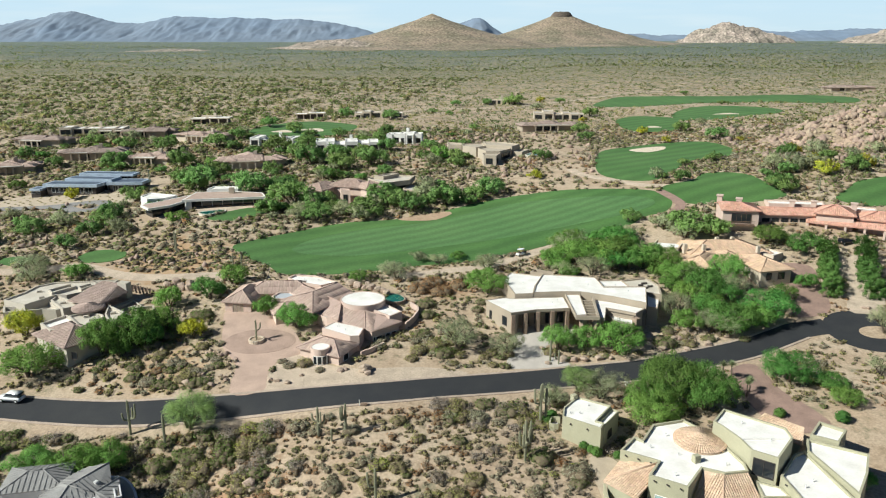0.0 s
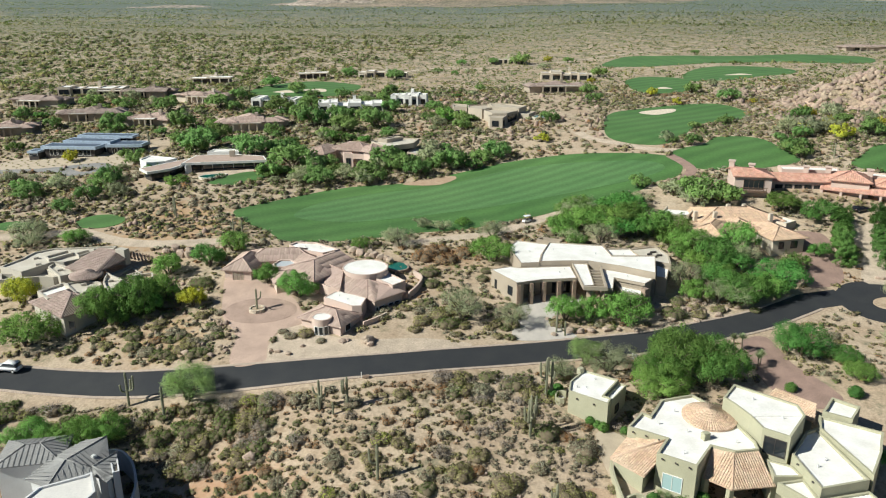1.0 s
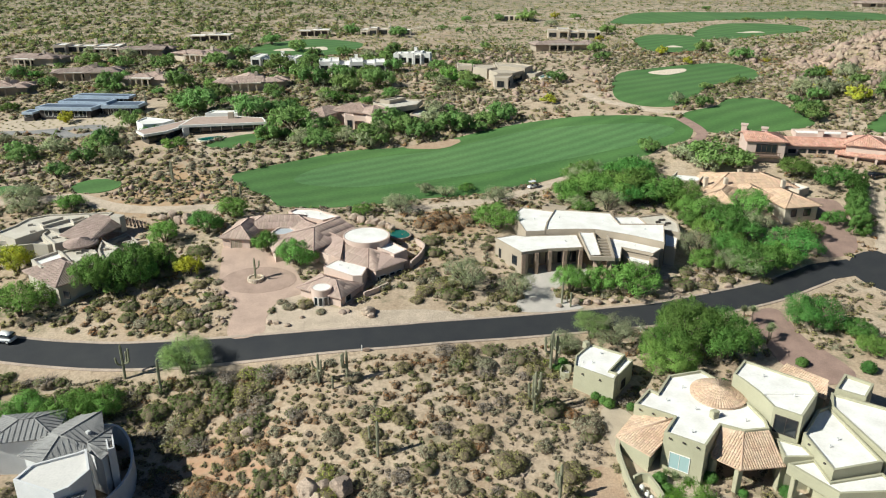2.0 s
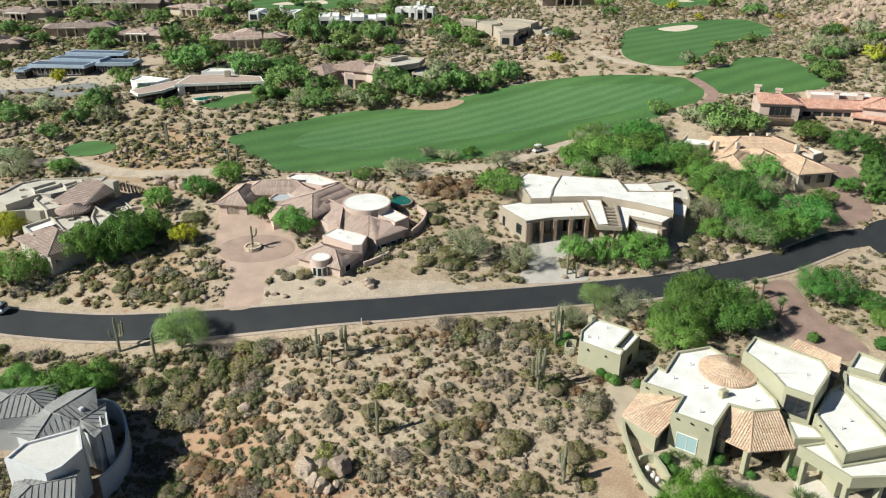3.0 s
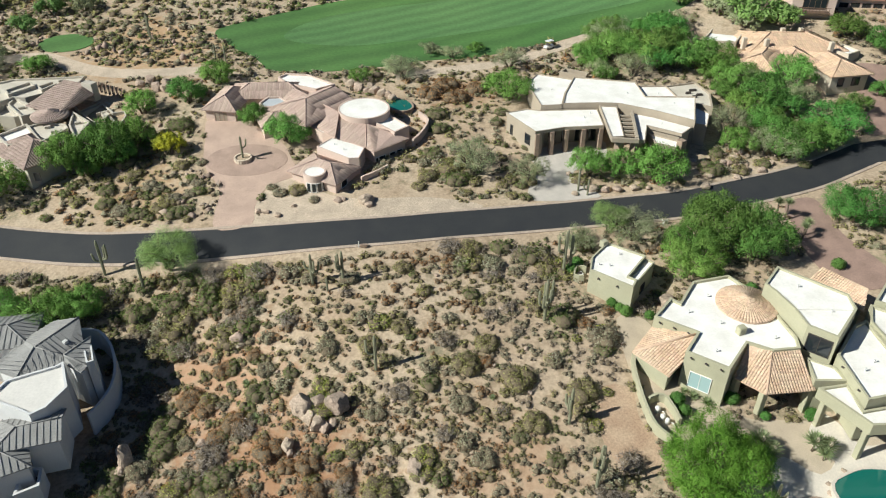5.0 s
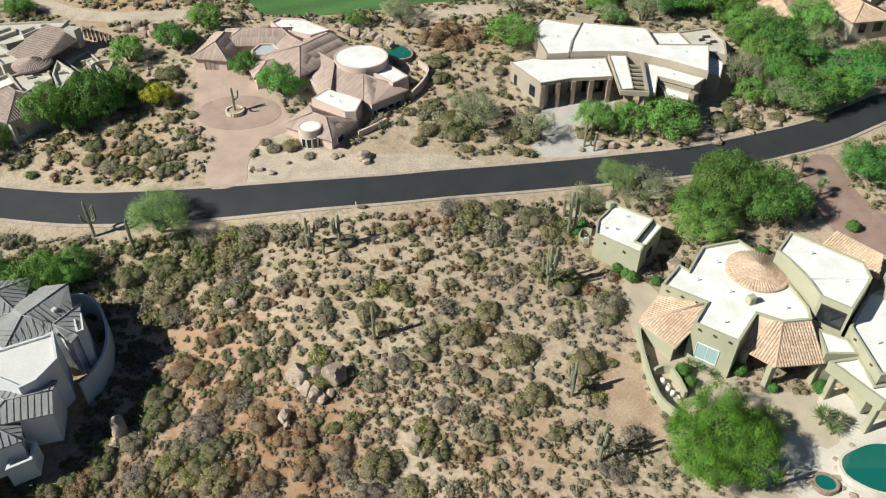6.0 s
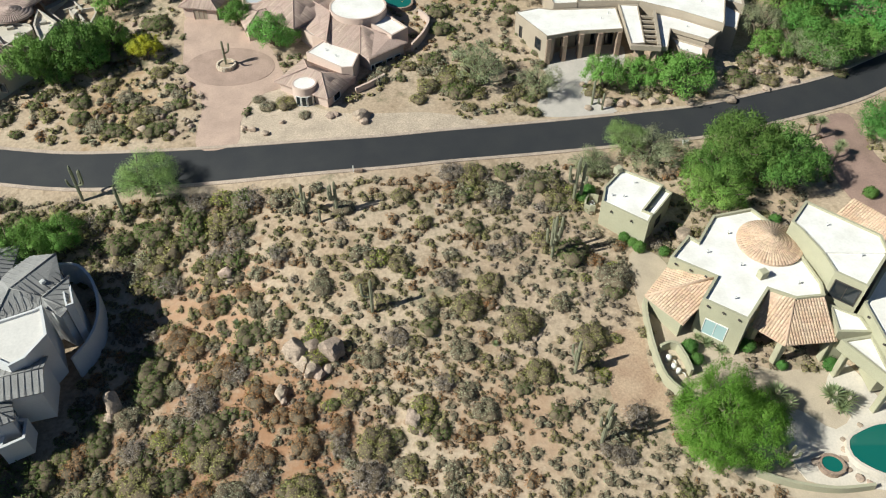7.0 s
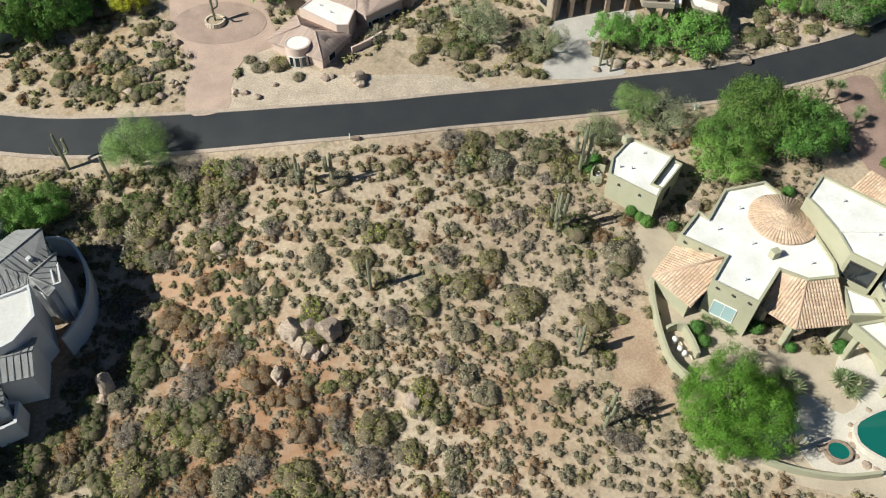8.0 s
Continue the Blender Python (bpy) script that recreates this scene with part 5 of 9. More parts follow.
parapet_block(ivory, [(20.5, 160.0), (21.9, 162.0), (26.6, 159.6), (25.6, 157.4)], Z + 4, 7.2, TAUPE, DARK_TRIM, 1.4)
for px, py, sx_ in ((46.2, 151.6, 1.4), (45.0, 150.2, 1.0), (47.0, 149.4, 1.2), (45.8, 148.4, 0.9)):
    bm = bmesh.new()
    box(bm, px, py, 6.65, sx_, 0.5, 0.45, 12, 0.03)
    part("roof_unit", bm, DARK_TRIM, ivory)
for a_, b_, s0_, s1_, z0_, z1_ in (((8.7, 138.6), (13.5, 131.1), 6.0, 7.4, 3.8, 5.6), ((8.7, 138.6), (13.5, 131.1), 1.4, 2.0, 3.6, 5.4), ((34.6, 130.0), (38.0, 128.0), 2.0, 3.2, 3.2, 4.8)):
    window(ivory, *on_wall(a_, b_, s0_, s1_), z0_, z1_, GLASS, DARK_TRIM, 0)
for vx_, vy_, vz_ in ((24.2, 139.0, 7.1), (22.8, 137.0, 7.1), (36.6, 135.0, 7.0), (23.0, 148.5, 8.2), (32.0, 146.0, 8.2), (40.0, 141.5, 8.2), (17.5, 148.0, 8.0), (38.6, 148.0, 7.4)):
    roof_vent(ivory, vx_, vy_, vz_, 0.35)

# the tan house behind the yellow tree
tan = thing("house", "tan stucco house with stepped parapets and rose-brown tile", "house")
Z = -0.5
hip_volume(tan, -76.6, 128.0, 11.5, 9.0, -36, Z - 1, 3.8, 2.0, PUTTY, UMBER_TILE, 0.7, 0.42, 0.6)
parapet_block(tan, [(-84.5, 130.6), (-81.3, 135.7), (-76.6, 129.8), (-80.4, 126.6)], Z, 4.9, PUTTY, ROOF_WHITE, 0.5, 0.4)
parapet_block(tan, [(-79.8, 133.2), (-77.5, 135.3), (-73.1, 134.3), (-71.9, 132.7), (-74.3, 126.8)], Z, 5.6, PUTTY, CREAM_ROOF, 0.4)
parapet_block(tan, [(-72.1, 133.4), (-73.9, 139.3), (-68.7, 134.9), (-68.4, 127.8)], Z, 5.9, PUTTY, CREAM_ROOF, 0.5)
# Court floors near black, for the shade inside these sunken courts.
parapet_block(tan, [(-70.0, 138.0), (-73.8, 141.6), (-71.4, 146.6), (-67.6, 142.4), (-65.6, 143.1), (-64.6, 141.1), (-64.2, 137.3), (-67.8, 136.4)], Z, 4.4, PUTTY, DARK_TRIM, 1.5, 0.3)
parapet_block(tan, [(-78.1, 146.6), (-76.6, 150.2), (-71.9, 153.0), (-70.2, 154.4), (-69.0, 151.7), (-69.9, 146.2), (-71.9, 147.4), (-74.4, 142.4)], Z, 4.4, PUTTY, DARK_TRIM, 1.5, 0.3)
parapet_block(tan, [(-97.8, 141.0), (-96.0, 146.1), (-95.5, 150.8), (-92.5, 153.4), (-78.5, 155.6), (-78.3, 152.8), (-82.1, 147.2), (-85.4, 144.2), (-87.9, 144.4), (-91.4, 137.8)], Z, 6.4, PUTTY, CREAM_ROOF, 0.35)
parapet_block(tan, [(-90.9, 147.0), (-87.8, 151.5), (-85.8, 149.5), (-89.0, 144.8)], 5.9, 6.75, PUTTY, CREAM_ROOF, 0.5, 0.3)
parapet_block(tan, [(-85.2, 149.2), (-83.3, 152.0), (-82.0, 150.7), (-83.5, 147.3)], 5.9, 6.75, PUTTY, CREAM_ROOF, 0.5, 0.3)
parapet_block(tan, [(-87.9, 142.0), (-88.1, 145.1), (-80.2, 140.1), (-80.9, 137.7), (-82.5, 136.5)], Z, 6.0, PUTTY, CREAM_ROOF, 0.45)
parapet_block(tan, [(-94.9, 135.5), (-97.2, 139.5), (-92.2, 139.7), (-89.1, 143.4), (-83.6, 137.9), (-84.5, 137.3), (-87.7, 137.7)], Z, 5.4, PUTTY, CREAM_ROOF, 0.9, 0.4)
parapet_block(tan, [(-73.3, 128.8), (-73.5, 130.8), (-71.6, 130.6), (-71.3, 128.6)], Z, 4.6, PUTTY, DARK_TRIM, 0.6)
parapet_block(tan, [(-69.7, 141.4), (-69.3, 142.7), (-67.8, 141.2), (-68.1, 139.7)], Z, 4.6, PUTTY, CREAM_ROOF, 0.15, 0.2)
tile_roof(tan, [[(-83.4, 140.4, 6.4), (-75.4, 136.6, 6.4), (-74.6, 147.6, 8.0), (-79.5, 149.6, 8.0)], [(-75.4, 136.6, 6.4), (-72.2, 145.8, 6.6), (-74.6, 147.6, 8.0)]], UMBER_TILE, 0.42, 0.6)
cone_fan(tan, -77.1, 136.9, 3.4, 6.2, 0.9, UMBER_TILE)
bm = bmesh.new()
box(bm, -73.4, 147.0, 5.0, 2.6, 1.6, 3.6, -20, 0.05)
part("chimney", bm, PUTTY, tan)
for u_, v_, z_ in ((-93.0, 147.0, 6.05), (-90.4, 143.0, 6.05), (-82.4, 153.4, 6.05), (-76.0, 133.2, 5.2), (-74.0, 131.4, 5.2), (-71.0, 134.8, 5.4), (-84.6, 140.8, 5.55)):
    bm = bmesh.new()
    box(bm, u_, v_, z_, 1.1, 0.7, 0.45, 30, 0.05)
    part("skylight", bm, PUTTY, tan)
for u_, v_, l_, turn_ in ((-69.6, 143.2, 3.6, 40), (-66.8, 139.6, 3.0, 130), (-72.6, 148.4, 4.0, 60), (-70.6, 151.0, 3.0, 150)):
    bm = bmesh.new()
    box(bm, u_, v_, 2.6, l_, 0.35, 1.7, turn_, 0.04)
    part("court_wall", bm, PUTTY, tan)
for k in range(7):
    bm = bmesh.new()
    box(bm, -74.6 + k * 1.0, 152.6 - 0.5 * k, 5.3, 0.2, 4.6, 0.25, 20)
    part("pergola_beam", bm, WOOD, tan)
window(tan, *on_wall((-77.6, 121.0), (-70.3, 120.4), 4.2, 5.2), 1.2, 2.6, GLASS, DARK_TRIM, 0)
window(tan, *on_wall((-71.4, 131.9), (-64.4, 135.3), 1.2, 4.8), 1.6, 3.8, GLASS, DARK_TRIM, 2)

# the orange-roofed house
KEEP_CLEAR.append([(48.5, 165), (66, 162), (72, 178), (60, 184), (52, 182)])
orange = thing("house", "tan stucco house with sprawling orange-tan tile roof", "house")
Z = 3.0
hip_volume(orange, 70.8, 172.4, 20.0, 12.4, 4, Z, 10.3, 1.7, CREAM, ORANGE_TILE, 0.8, 0.5, 1.6, (True, True), 0.3)
hip_volume(orange, 76.6, 161.0, 13.0, 8.2, 103, Z, 9.5, 1.5, CREAM, ORANGE_TILE, 0.7, 0.5, 1.6, (True, True), 0.3)
hip_volume(orange, 62.8, 162.8, 12.6, 8.0, 56, Z, 9.6, 1.5, CREAM, ORANGE_TILE, 0.7, 0.5, 1.6, (True, True), 0.3)
hip_volume(orange, 69.6, 164.6, 9.0, 7.0, 95, Z, 9.9, 1.3, CREAM, ORANGE_TILE, 0.6, 0.5, 1.6, (True, True), 0.3)
parapet_block(orange, [(51.6, 170.2), (56.0, 178.4), (61.2, 179.6), (62.4, 175.6), (59.0, 169.6)], Z, 10.7, CREAM, ROOF_WHITE, 0.4)
parapet_block(orange, [(77.6, 167.6), (81.0, 163.6), (84.4, 166.0), (82.6, 170.0)], Z, 10.4, CREAM, ROOF_WHITE, 0.4)
for px, py in ((70.4, 174.4), (74.6, 174.8), (64.6, 167.0), (77.8, 165.6), (60.0, 167.6)):
    bm = bmesh.new()
    box(bm, px, py, 9.8, 0.9, 0.9, 2.5, 10, 0.05)
    part("chimney", bm, CREAM, orange)
window(orange, *on_wall((74.07, 153.74), (82.06, 155.59), 1.6, 2.8), 7.0, 8.6, GLASS, DARK_TRIM, 0)
window(orange, *on_wall((74.07, 153.74), (82.06, 155.59), 4.8, 6.4), 7.0, 8.6, GLASS, DARK_TRIM, 1)
orange.location = (0.8, 1.8, -0.6)

# the red-roofed mansion
mansion = thing("house", "long pale stucco mansion with red clay tile roofs", "house")
Z = 9.0
hip_volume(mansion, 80.2, 187.4, 9.4, 8.8, -8, Z, 17.5, 1.2, PINK, RED_TILE, 0.6, 0.5, 0.8, (False, True), 0.3)
hip_volume(mansion, 96.4, 190.0, 22.0, 7.2, -6, Z, 15.5, 1.1, PINK, RED_TILE, 0.7, 0.5, 0.8, (False, False), 0.3)
hip_volume(mansion, 106.6, 186.2, 9.0, 8.4, -26, Z, 16.5, 1.7, PINK, RED_TILE, 0.7, 0.5, 0.8, (True, True), 0.3)
hip_volume(mansion, 119.4, 180.4, 16.0, 8.0, -28, Z - 2, 15.7, 1.5, PINK, RED_TILE, 0.7, 0.5, 0.8, (True, True), 0.3)
tile_roof(mansion, [[(98.0, 184.4, 13.8), (119.0, 172.0, 13.8), (120.4, 175.4, 14.9), (99.6, 187.4, 14.9)]], RED_TILE, 0.5, 0.8, (), 0.17, 0.3)
parapet_block(mansion, [(92.6, 199.6), (91.8, 194.4), (106.6, 192.2), (108.4, 197.4)], Z, 16.9, PINK, ROOF_WHITE, 0.4)
parapet_block(mansion, [(109.4, 193.8), (108.6, 190.0), (117.4, 185.4), (119.6, 189.6)], Z, 16.7, PINK, ROOF_WHITE, 0.4)
for px, py, h_ in ((76.4, 191.0, 4.2), (81.6, 190.4, 3.4), (97.4, 192.4, 2.4), (102.6, 190.6, 2.6), (112.2, 187.4, 2.6), (121.0, 182.0, 2.8)):
    bm = bmesh.new()
    box(bm, px, py, 15.6, 1.4, 1.4, h_, -25, 0.06)
    box(bm, px, py, 15.6 + h_, 1.8, 1.8, 0.3, -25)
    part("chimney", bm, PINK, mansion)
for k in range(6):
    f = k / 5
    bm = bmesh.new()
    box(bm, 98.6 + 19.8 * f, 184.5 - 11.7 * f, Z - 2, 0.6, 0.6, 6.7, -30, 0.04)
    part("column", bm, PINK, mansion)
for k in range(5):
    window(mansion, *on_wall((86.0, 187.5), (105.0, 185.5), 1.4 + 2.5 * k, 3.2 + 2.5 * k), 11.8, 14.2, GLASS, DARK_TRIM, 1)
window(mansion, *on_wall((74.93, 183.7), (84.24, 182.4), 2.4, 7.4), 14.0, 16.4, GLASS, WOOD, 3)
bm = bmesh.new()
box(bm, 79.4, 182.2, 13.4, 7.0, 1.8, 0.25, -8)
for k in range(10):
    box(bm, 76.2 + 0.7 * k, 181.9 - 0.1 * k, 13.6, 0.08, 0.08, 1.0, -8)
box(bm, 79.3, 181.45, 14.6, 7.0, 0.12, 0.12, -8)
part("balcony", bm, WOOD, mansion)


def desert_house(x, y, w, d, rot, wall_mat, roof_mat, flat_mat, h, style, label):
    """A farther house: two or three volumes with parapets or hipped tile, a shaded porch, windows and a chimney."""
    z = ground_z(x, y)
    ho = thing("house", label, "house", "houses across the fairway")
    c, s = math.cos(radians(rot)), math.sin(radians(rot))

    def at(u, v):
        return (x + c * u - s * v, y + s * u + c * v)

    def rect(u0, u1, v0, v1):
        return [at(u0, v0), at(u1, v0), at(u1, v1), at(u0, v1)]
    b = z - 2.5
    rnd = random.Random(int(x * 7 + y * 3))
    if style == "flat":
        edges, u = [], -w * 0.56
        while u < w * 0.5:
            step = w * rnd.uniform(0.15, 0.28)
            edges.append((u, min(u + step, w * 0.54)))
            u += step
        for u0, u1 in edges:
            lo, hi, top = -d * rnd.uniform(0.3, 0.56), d * rnd.uniform(0.25, 0.5), z + h + rnd.uniform(-0.7, 0.8)
            parapet_block(ho, rect(u0 + 0.02, u1 - 0.02, lo, hi), b, top, wall_mat, flat_mat, 0.4)
            if rnd.random() < 0.55:
                window(ho, at(u0 + 0.7, lo), at(u1 - 0.7, lo), z + 0.4, z + 2.4, GLASS, DARK_TRIM, 1)
            else:
                parapet_block(ho, rect(u0 + 0.3, u1 - 0.3, lo - d * 0.2, lo - 0.03), top - 1.2, top - 0.8, wall_mat, flat_mat, 0.1)
                for q in (u0 + 0.6, u1 - 0.6):
                    bm = bmesh.new()
                    box(bm, *at(q, lo - d * 0.18), b, 0.6, 0.6, top - 1.15 - b, rot)
                    part("column", bm, wall_mat, ho)
                window(ho, at(u0 + 1.0, lo), at(u1 - 1.0, lo), z + 0.2, z + 2.2, GLASS, DARK_TRIM, 1)
    elif style == "tile":
        pitch = rnd.uniform(0.07, 0.1)
        for u, v, long_, wide, turn in ((-0.22, 0.0, 0.6, 0.62, 0), (0.26, -0.12, 0.5, 0.56, 0), (-0.02, 0.2, 0.4, 0.6, 90), (-0.44, -0.16, 0.3, 0.5, 90), (0.42, 0.16, 0.3, 0.44, 90)):
            u, v = u + rnd.uniform(-0.06, 0.06), v + rnd.uniform(-0.1, 0.1)
            ln_, wd_ = w * long_ * rnd.uniform(0.8, 1.15), d * wide * rnd.uniform(0.85, 1.15)
            hip_volume(ho, *at(w * u, d * v), max(ln_, wd_), min(ln_, wd_), rot + turn + rnd.uniform(-14, 14), b, z + h + rnd.uniform(-0.5, 0.3), min(ln_, wd_) * pitch * 1.6, wall_mat, roof_mat, 1.0, 0.6, 4.0, (True, rnd.random() < 0.6), 0.2)
        parapet_block(ho, rect(-w * 0.34, w * rnd.uniform(0.05, 0.3), -d * 0.56, -d * 0.3), z + h - 0.5, z + h - 0.1, wall_mat, flat_mat, 0.08)
        for k in range(4):
            bm = bmesh.new()
            box(bm, *at(-w * 0.32 + w * 0.13 * k, -d * 0.54), b, 0.5, 0.5, h + 2.05, rot)
            part("column", bm, wall_mat, ho)
        window(ho, at(-w * 0.3, -d * 0.36), at(w * 0.04, -d * 0.36), z + 0.3, z + 2.4, GLASS, DARK_TRIM, 4)
    else:
        parapet_block(ho, rect(-w * 0.5, -w * 0.1, -d * 0.4, d * 0.2), z + h - 0.5, z + h, wall_mat, flat_mat, 0.1)
        parapet_block(ho, rect(-w * 0.098, w * 0.5, -d * 0.3, d * 0.4), z + h - 0.3, z + h + 0.3, wall_mat, flat_mat, 0.1)
        parapet_block(ho, rect(-w * 0.3, w * 0.2, d * 0.21, d * 0.5), b, z + h + 0.8, wall_mat, flat_mat, 0.3)
        bm = bmesh.new()
        prism(bm, rect(-w * 0.46, w * 0.46, -d * 0.2, d * 0.15), b, z + h - 0.45)
        part("wall", bm, DARK_TRIM, ho)
        for k in range(5):
            bm = bmesh.new()
            box(bm, *at(-w * 0.45 + w * 0.225 * k, -d * 0.3), b, 0.6, 0.6, h + 2.1, rot)
            part("column", bm, wall_mat, ho)
    bm = bmesh.new()
    box(bm, *at(w * 0.06, d * 0.2), z + h, 1.3, 1.1, 2.2, rot, 0.05)
    part("chimney", bm, wall_mat, ho)
    return ho


FAR_HOUSES = [
    (-167, 345, 26, 13, 8, CREAM, None, ROOF_WHITE, 3.6, "flat", "distant pale tan house with flat roofs"),
    (-179, 320, 21, 14, -6, TANST, UMBER_TILE, ROOF_WHITE, 3.2, "tile", "distant brown-tiled tan house with white porch roof"),
    (-146, 297, 24, 15, 10, TAUPE, BROWN_TILE, ROOF_GREY, 3.2, "tile", "distant house with dark red-brown tile roof"),
    (-168, 273, 18, 13, 20, TAUPE, ROSE_TILE, ROOF_GREY, 3.2, "tile", "house with pinkish-brown tile roofs"),
    (-117, 286, 18, 13, -4, TANST, ROSE_TILE, ROOF_WHITE, 3.2, "tile", "distant brown-tiled house beside green trees"),
    (-76, 277, 22, 15, 12, CREAM, ROSE_TILE, CREAM_ROOF, 3.4, "tile", "tan house with light rose tile roofs"),
    (-109, 329, 20, 14, -12, CREAM, ROSE_TILE, ROOF_GREY, 3.2, "tile", "distant house with grey-brown tile roof"),
    (-121, 376, 20, 11, 0, CREAM, None, ROOF_WHITE, 3.4, "slab", "distant tan house with pale flat roofs"),
    (-139, 340, 19, 12, 4, TAUPE, BROWN_TILE, ROOF_GREY, 3.2, "tile", "distant red-brown house beside trees"),
    (-75, 318, 18, 12, -6, WHITEST, None, ROOF_WHITE, 3.4, "flat", "distant white flat-roofed house"),
    (-74, 400, 16, 10, 4, CREAM, None, ROOF_WHITE, 3.4, "slab", "distant pale house with slab roof and columns"),
    (-37, 408, 24, 12, 0, CREAM, None, ROOF_WHITE, 3.6, "flat", "distant tan house with stepped parapets"),
    (-42, 306, 24, 13, 8, WHITEST, None, ROOF_WHITE, 4.0, "flat", "white flat-roofed house among green trees"),
    (-18, 318, 14, 9, -6, WHITEST, None, ROOF_WHITE, 4.8, "flat", "small white cubic house"),
    (50, 347, 27, 13, 4, TAUPE, BROWN_TILE, ROOF_GREY, 3.4, "tile", "distant low brown-roofed house with columns"),
    (60, 391, 24, 12, -4, CREAM, None, ROOF_GREY, 4.2, "flat", "distant tan flat-roofed house"),
    (35, 484, 20, 10, 0, CREAM, None, ROOF_WHITE, 3.8, "flat", "distant cream house at the desert's edge"),
    (296, 548, 34, 12, -4, TAUPE, BROWN_TILE, ROOF_GREY, 3.4, "tile", "distant long brown-roofed house"),
]
for spec in FAR_HOUSES:
    desert_house(*spec[:8], spec[8] * 0.86, *spec[9:])

adobe = thing("house", "tan adobe-style house with flat roofs and stepped parapets", "house", "houses across the fairway")
for poly, top in (([(0.4, 298.8), (6.4, 296.4), (6.2, 289.6), (0.8, 290.4)], 20.6), ([(6.6, 292.4), (14.9, 294.6), (15.6, 285.2), (11.8, 280.6), (6.5, 285.6)], 20.9), ([(15.2, 294.4), (22.6, 292.4), (29.4, 286.4), (25.8, 279.4), (15.9, 284.9)], 21.5), ([(12.4, 280.2), (15.8, 284.4), (25.4, 279.0), (20.6, 271.6), (15.2, 271.2)], 20.7), ([(13.6, 271.0), (20.8, 271.2), (18.6, 263.4), (14.0, 264.4)], 20.2), ([(26.2, 279.2), (29.8, 286.0), (33.0, 284.4), (29.6, 277.4)], 19.6)):
    parapet_block(adobe, poly, 13.5, top, TANST, TANST, 0.4)
for a_, b_ in (((18.6, 263.4), (20.8, 271.2)), ((14.0, 264.4), (18.6, 263.4)), ((0.8, 290.4), (6.2, 289.6))):
    window(adobe, *on_wall(a_, b_, 0.9, 3.2), 17.0, 19.0, GLASS, DARK_TRIM, 1)
window(adobe, *on_wall((20.6, 271.6), (25.4, 279.0), 1.0, 7.6), 17.2, 19.6, GLASS, DARK_TRIM, 3)

# the modern house with brown fascia roof, and its neighbours
modern = thing("house", "low modern house with brown roof and white fascia beside a pool", "house")
zm = ground_z(-74, 214) - 0.3
parapet_block(modern, [(-82.0, 212.6), (-81.5, 225.2), (-70.2, 227.0), (-59.7, 224.6), (-57.1, 218.0), (-77.8, 213.6)], zm + 2.7, zm + 3.4, WHITEST, ROSE_TILE, 0.04, 0.45)
parapet_block(modern, [(-93.3, 208.6), (-87.2, 217.6), (-82.1, 225.4), (-82.2, 213.4), (-84.0, 208.2), (-89.0, 203.4)], zm + 2.0, zm + 2.7, WHITEST, ROSE_TILE, 0.04, 0.45)
parapet_block(modern, [(-97.4, 219.4), (-96.6, 225.4), (-86.4, 221.6), (-88.4, 216.6), (-93.5, 214.6)], zm - 2, zm + 3.2, WHITEST, ROOF_WHITE, 0.3)
parapet_block(modern, [(-78.4, 226.6), (-77.4, 231.4), (-68.2, 231.6), (-68.4, 227.4)], zm - 2, zm + 4.2, WHITEST, ROOF_WHITE, 0.3)
bm = bmesh.new()
prism(bm, ccw([(-80.6, 216.0), (-80.8, 224.4), (-70.4, 226.0), (-60.8, 223.8), (-58.6, 220.6), (-77.0, 216.4)]), zm - 2, zm + 2.72)
part("wall", bm, GLASS, modern, "dark window wall")
bm = bmesh.new()
prism(bm, ccw([(-92.0, 209.2), (-86.6, 217.0), (-82.8, 222.6), (-83.0, 214.4), (-85.0, 209.8), (-88.8, 206.0)]), zm - 3, zm + 2.02)
part("wall", bm, GLASS, modern, "dark window wall")
for k in range(7):
    bm = bmesh.new()
    box(bm, -77.0 + 3.06 * k, 216.3 + 0.7 * k, zm - 2, 0.14, 0.14, 4.7, 13)
    part("mullion", bm, STEEL, modern)
bm = bmesh.new()
box(bm, -69.4, 223.6, zm + 2.6, 1.7, 1.4, 2.6, 10, 0.05)
part("chimney", bm, TANST, modern)
bm = bmesh.new()
box(bm, -80.4, 213.6, zm - 2, 1.8, 0.9, 4.7, 40)
part("pier", bm, WHITEST, modern)
patch("lawn", [(-72.0, 204.6), (-67.0, 211.4), (-60.6, 215.3), (-55.4, 212.2), (-58.7, 205.6), (-65.4, 202.0)], TURF, 0.06, "small green lawn beside the modern house", "lawn", 3)
patch("terrace", [(-78.4, 213.0), (-74.0, 207.4), (-66.4, 212.0), (-58.6, 216.4), (-59.8, 219.6)], PATH_CONC, 0.04, "pale terrace before the modern house", "terrace", 3, False)
slate = thing("house", "dark modern house with slate-blue flat roofs and pale metal edges", "house")
zs = ground_z(-125, 243)
PALE_METAL = material("pale_blue_metal", (0.42, 0.50, 0.60), 0.1, 0.5, 4.0, 0.5, 0)
SLATE = material("slate_blue_roof_metal", (0.10, 0.13, 0.18), 0.2, 0.3, 3.0, 0.5, 0.02, second=(0.065, 0.085, 0.12))
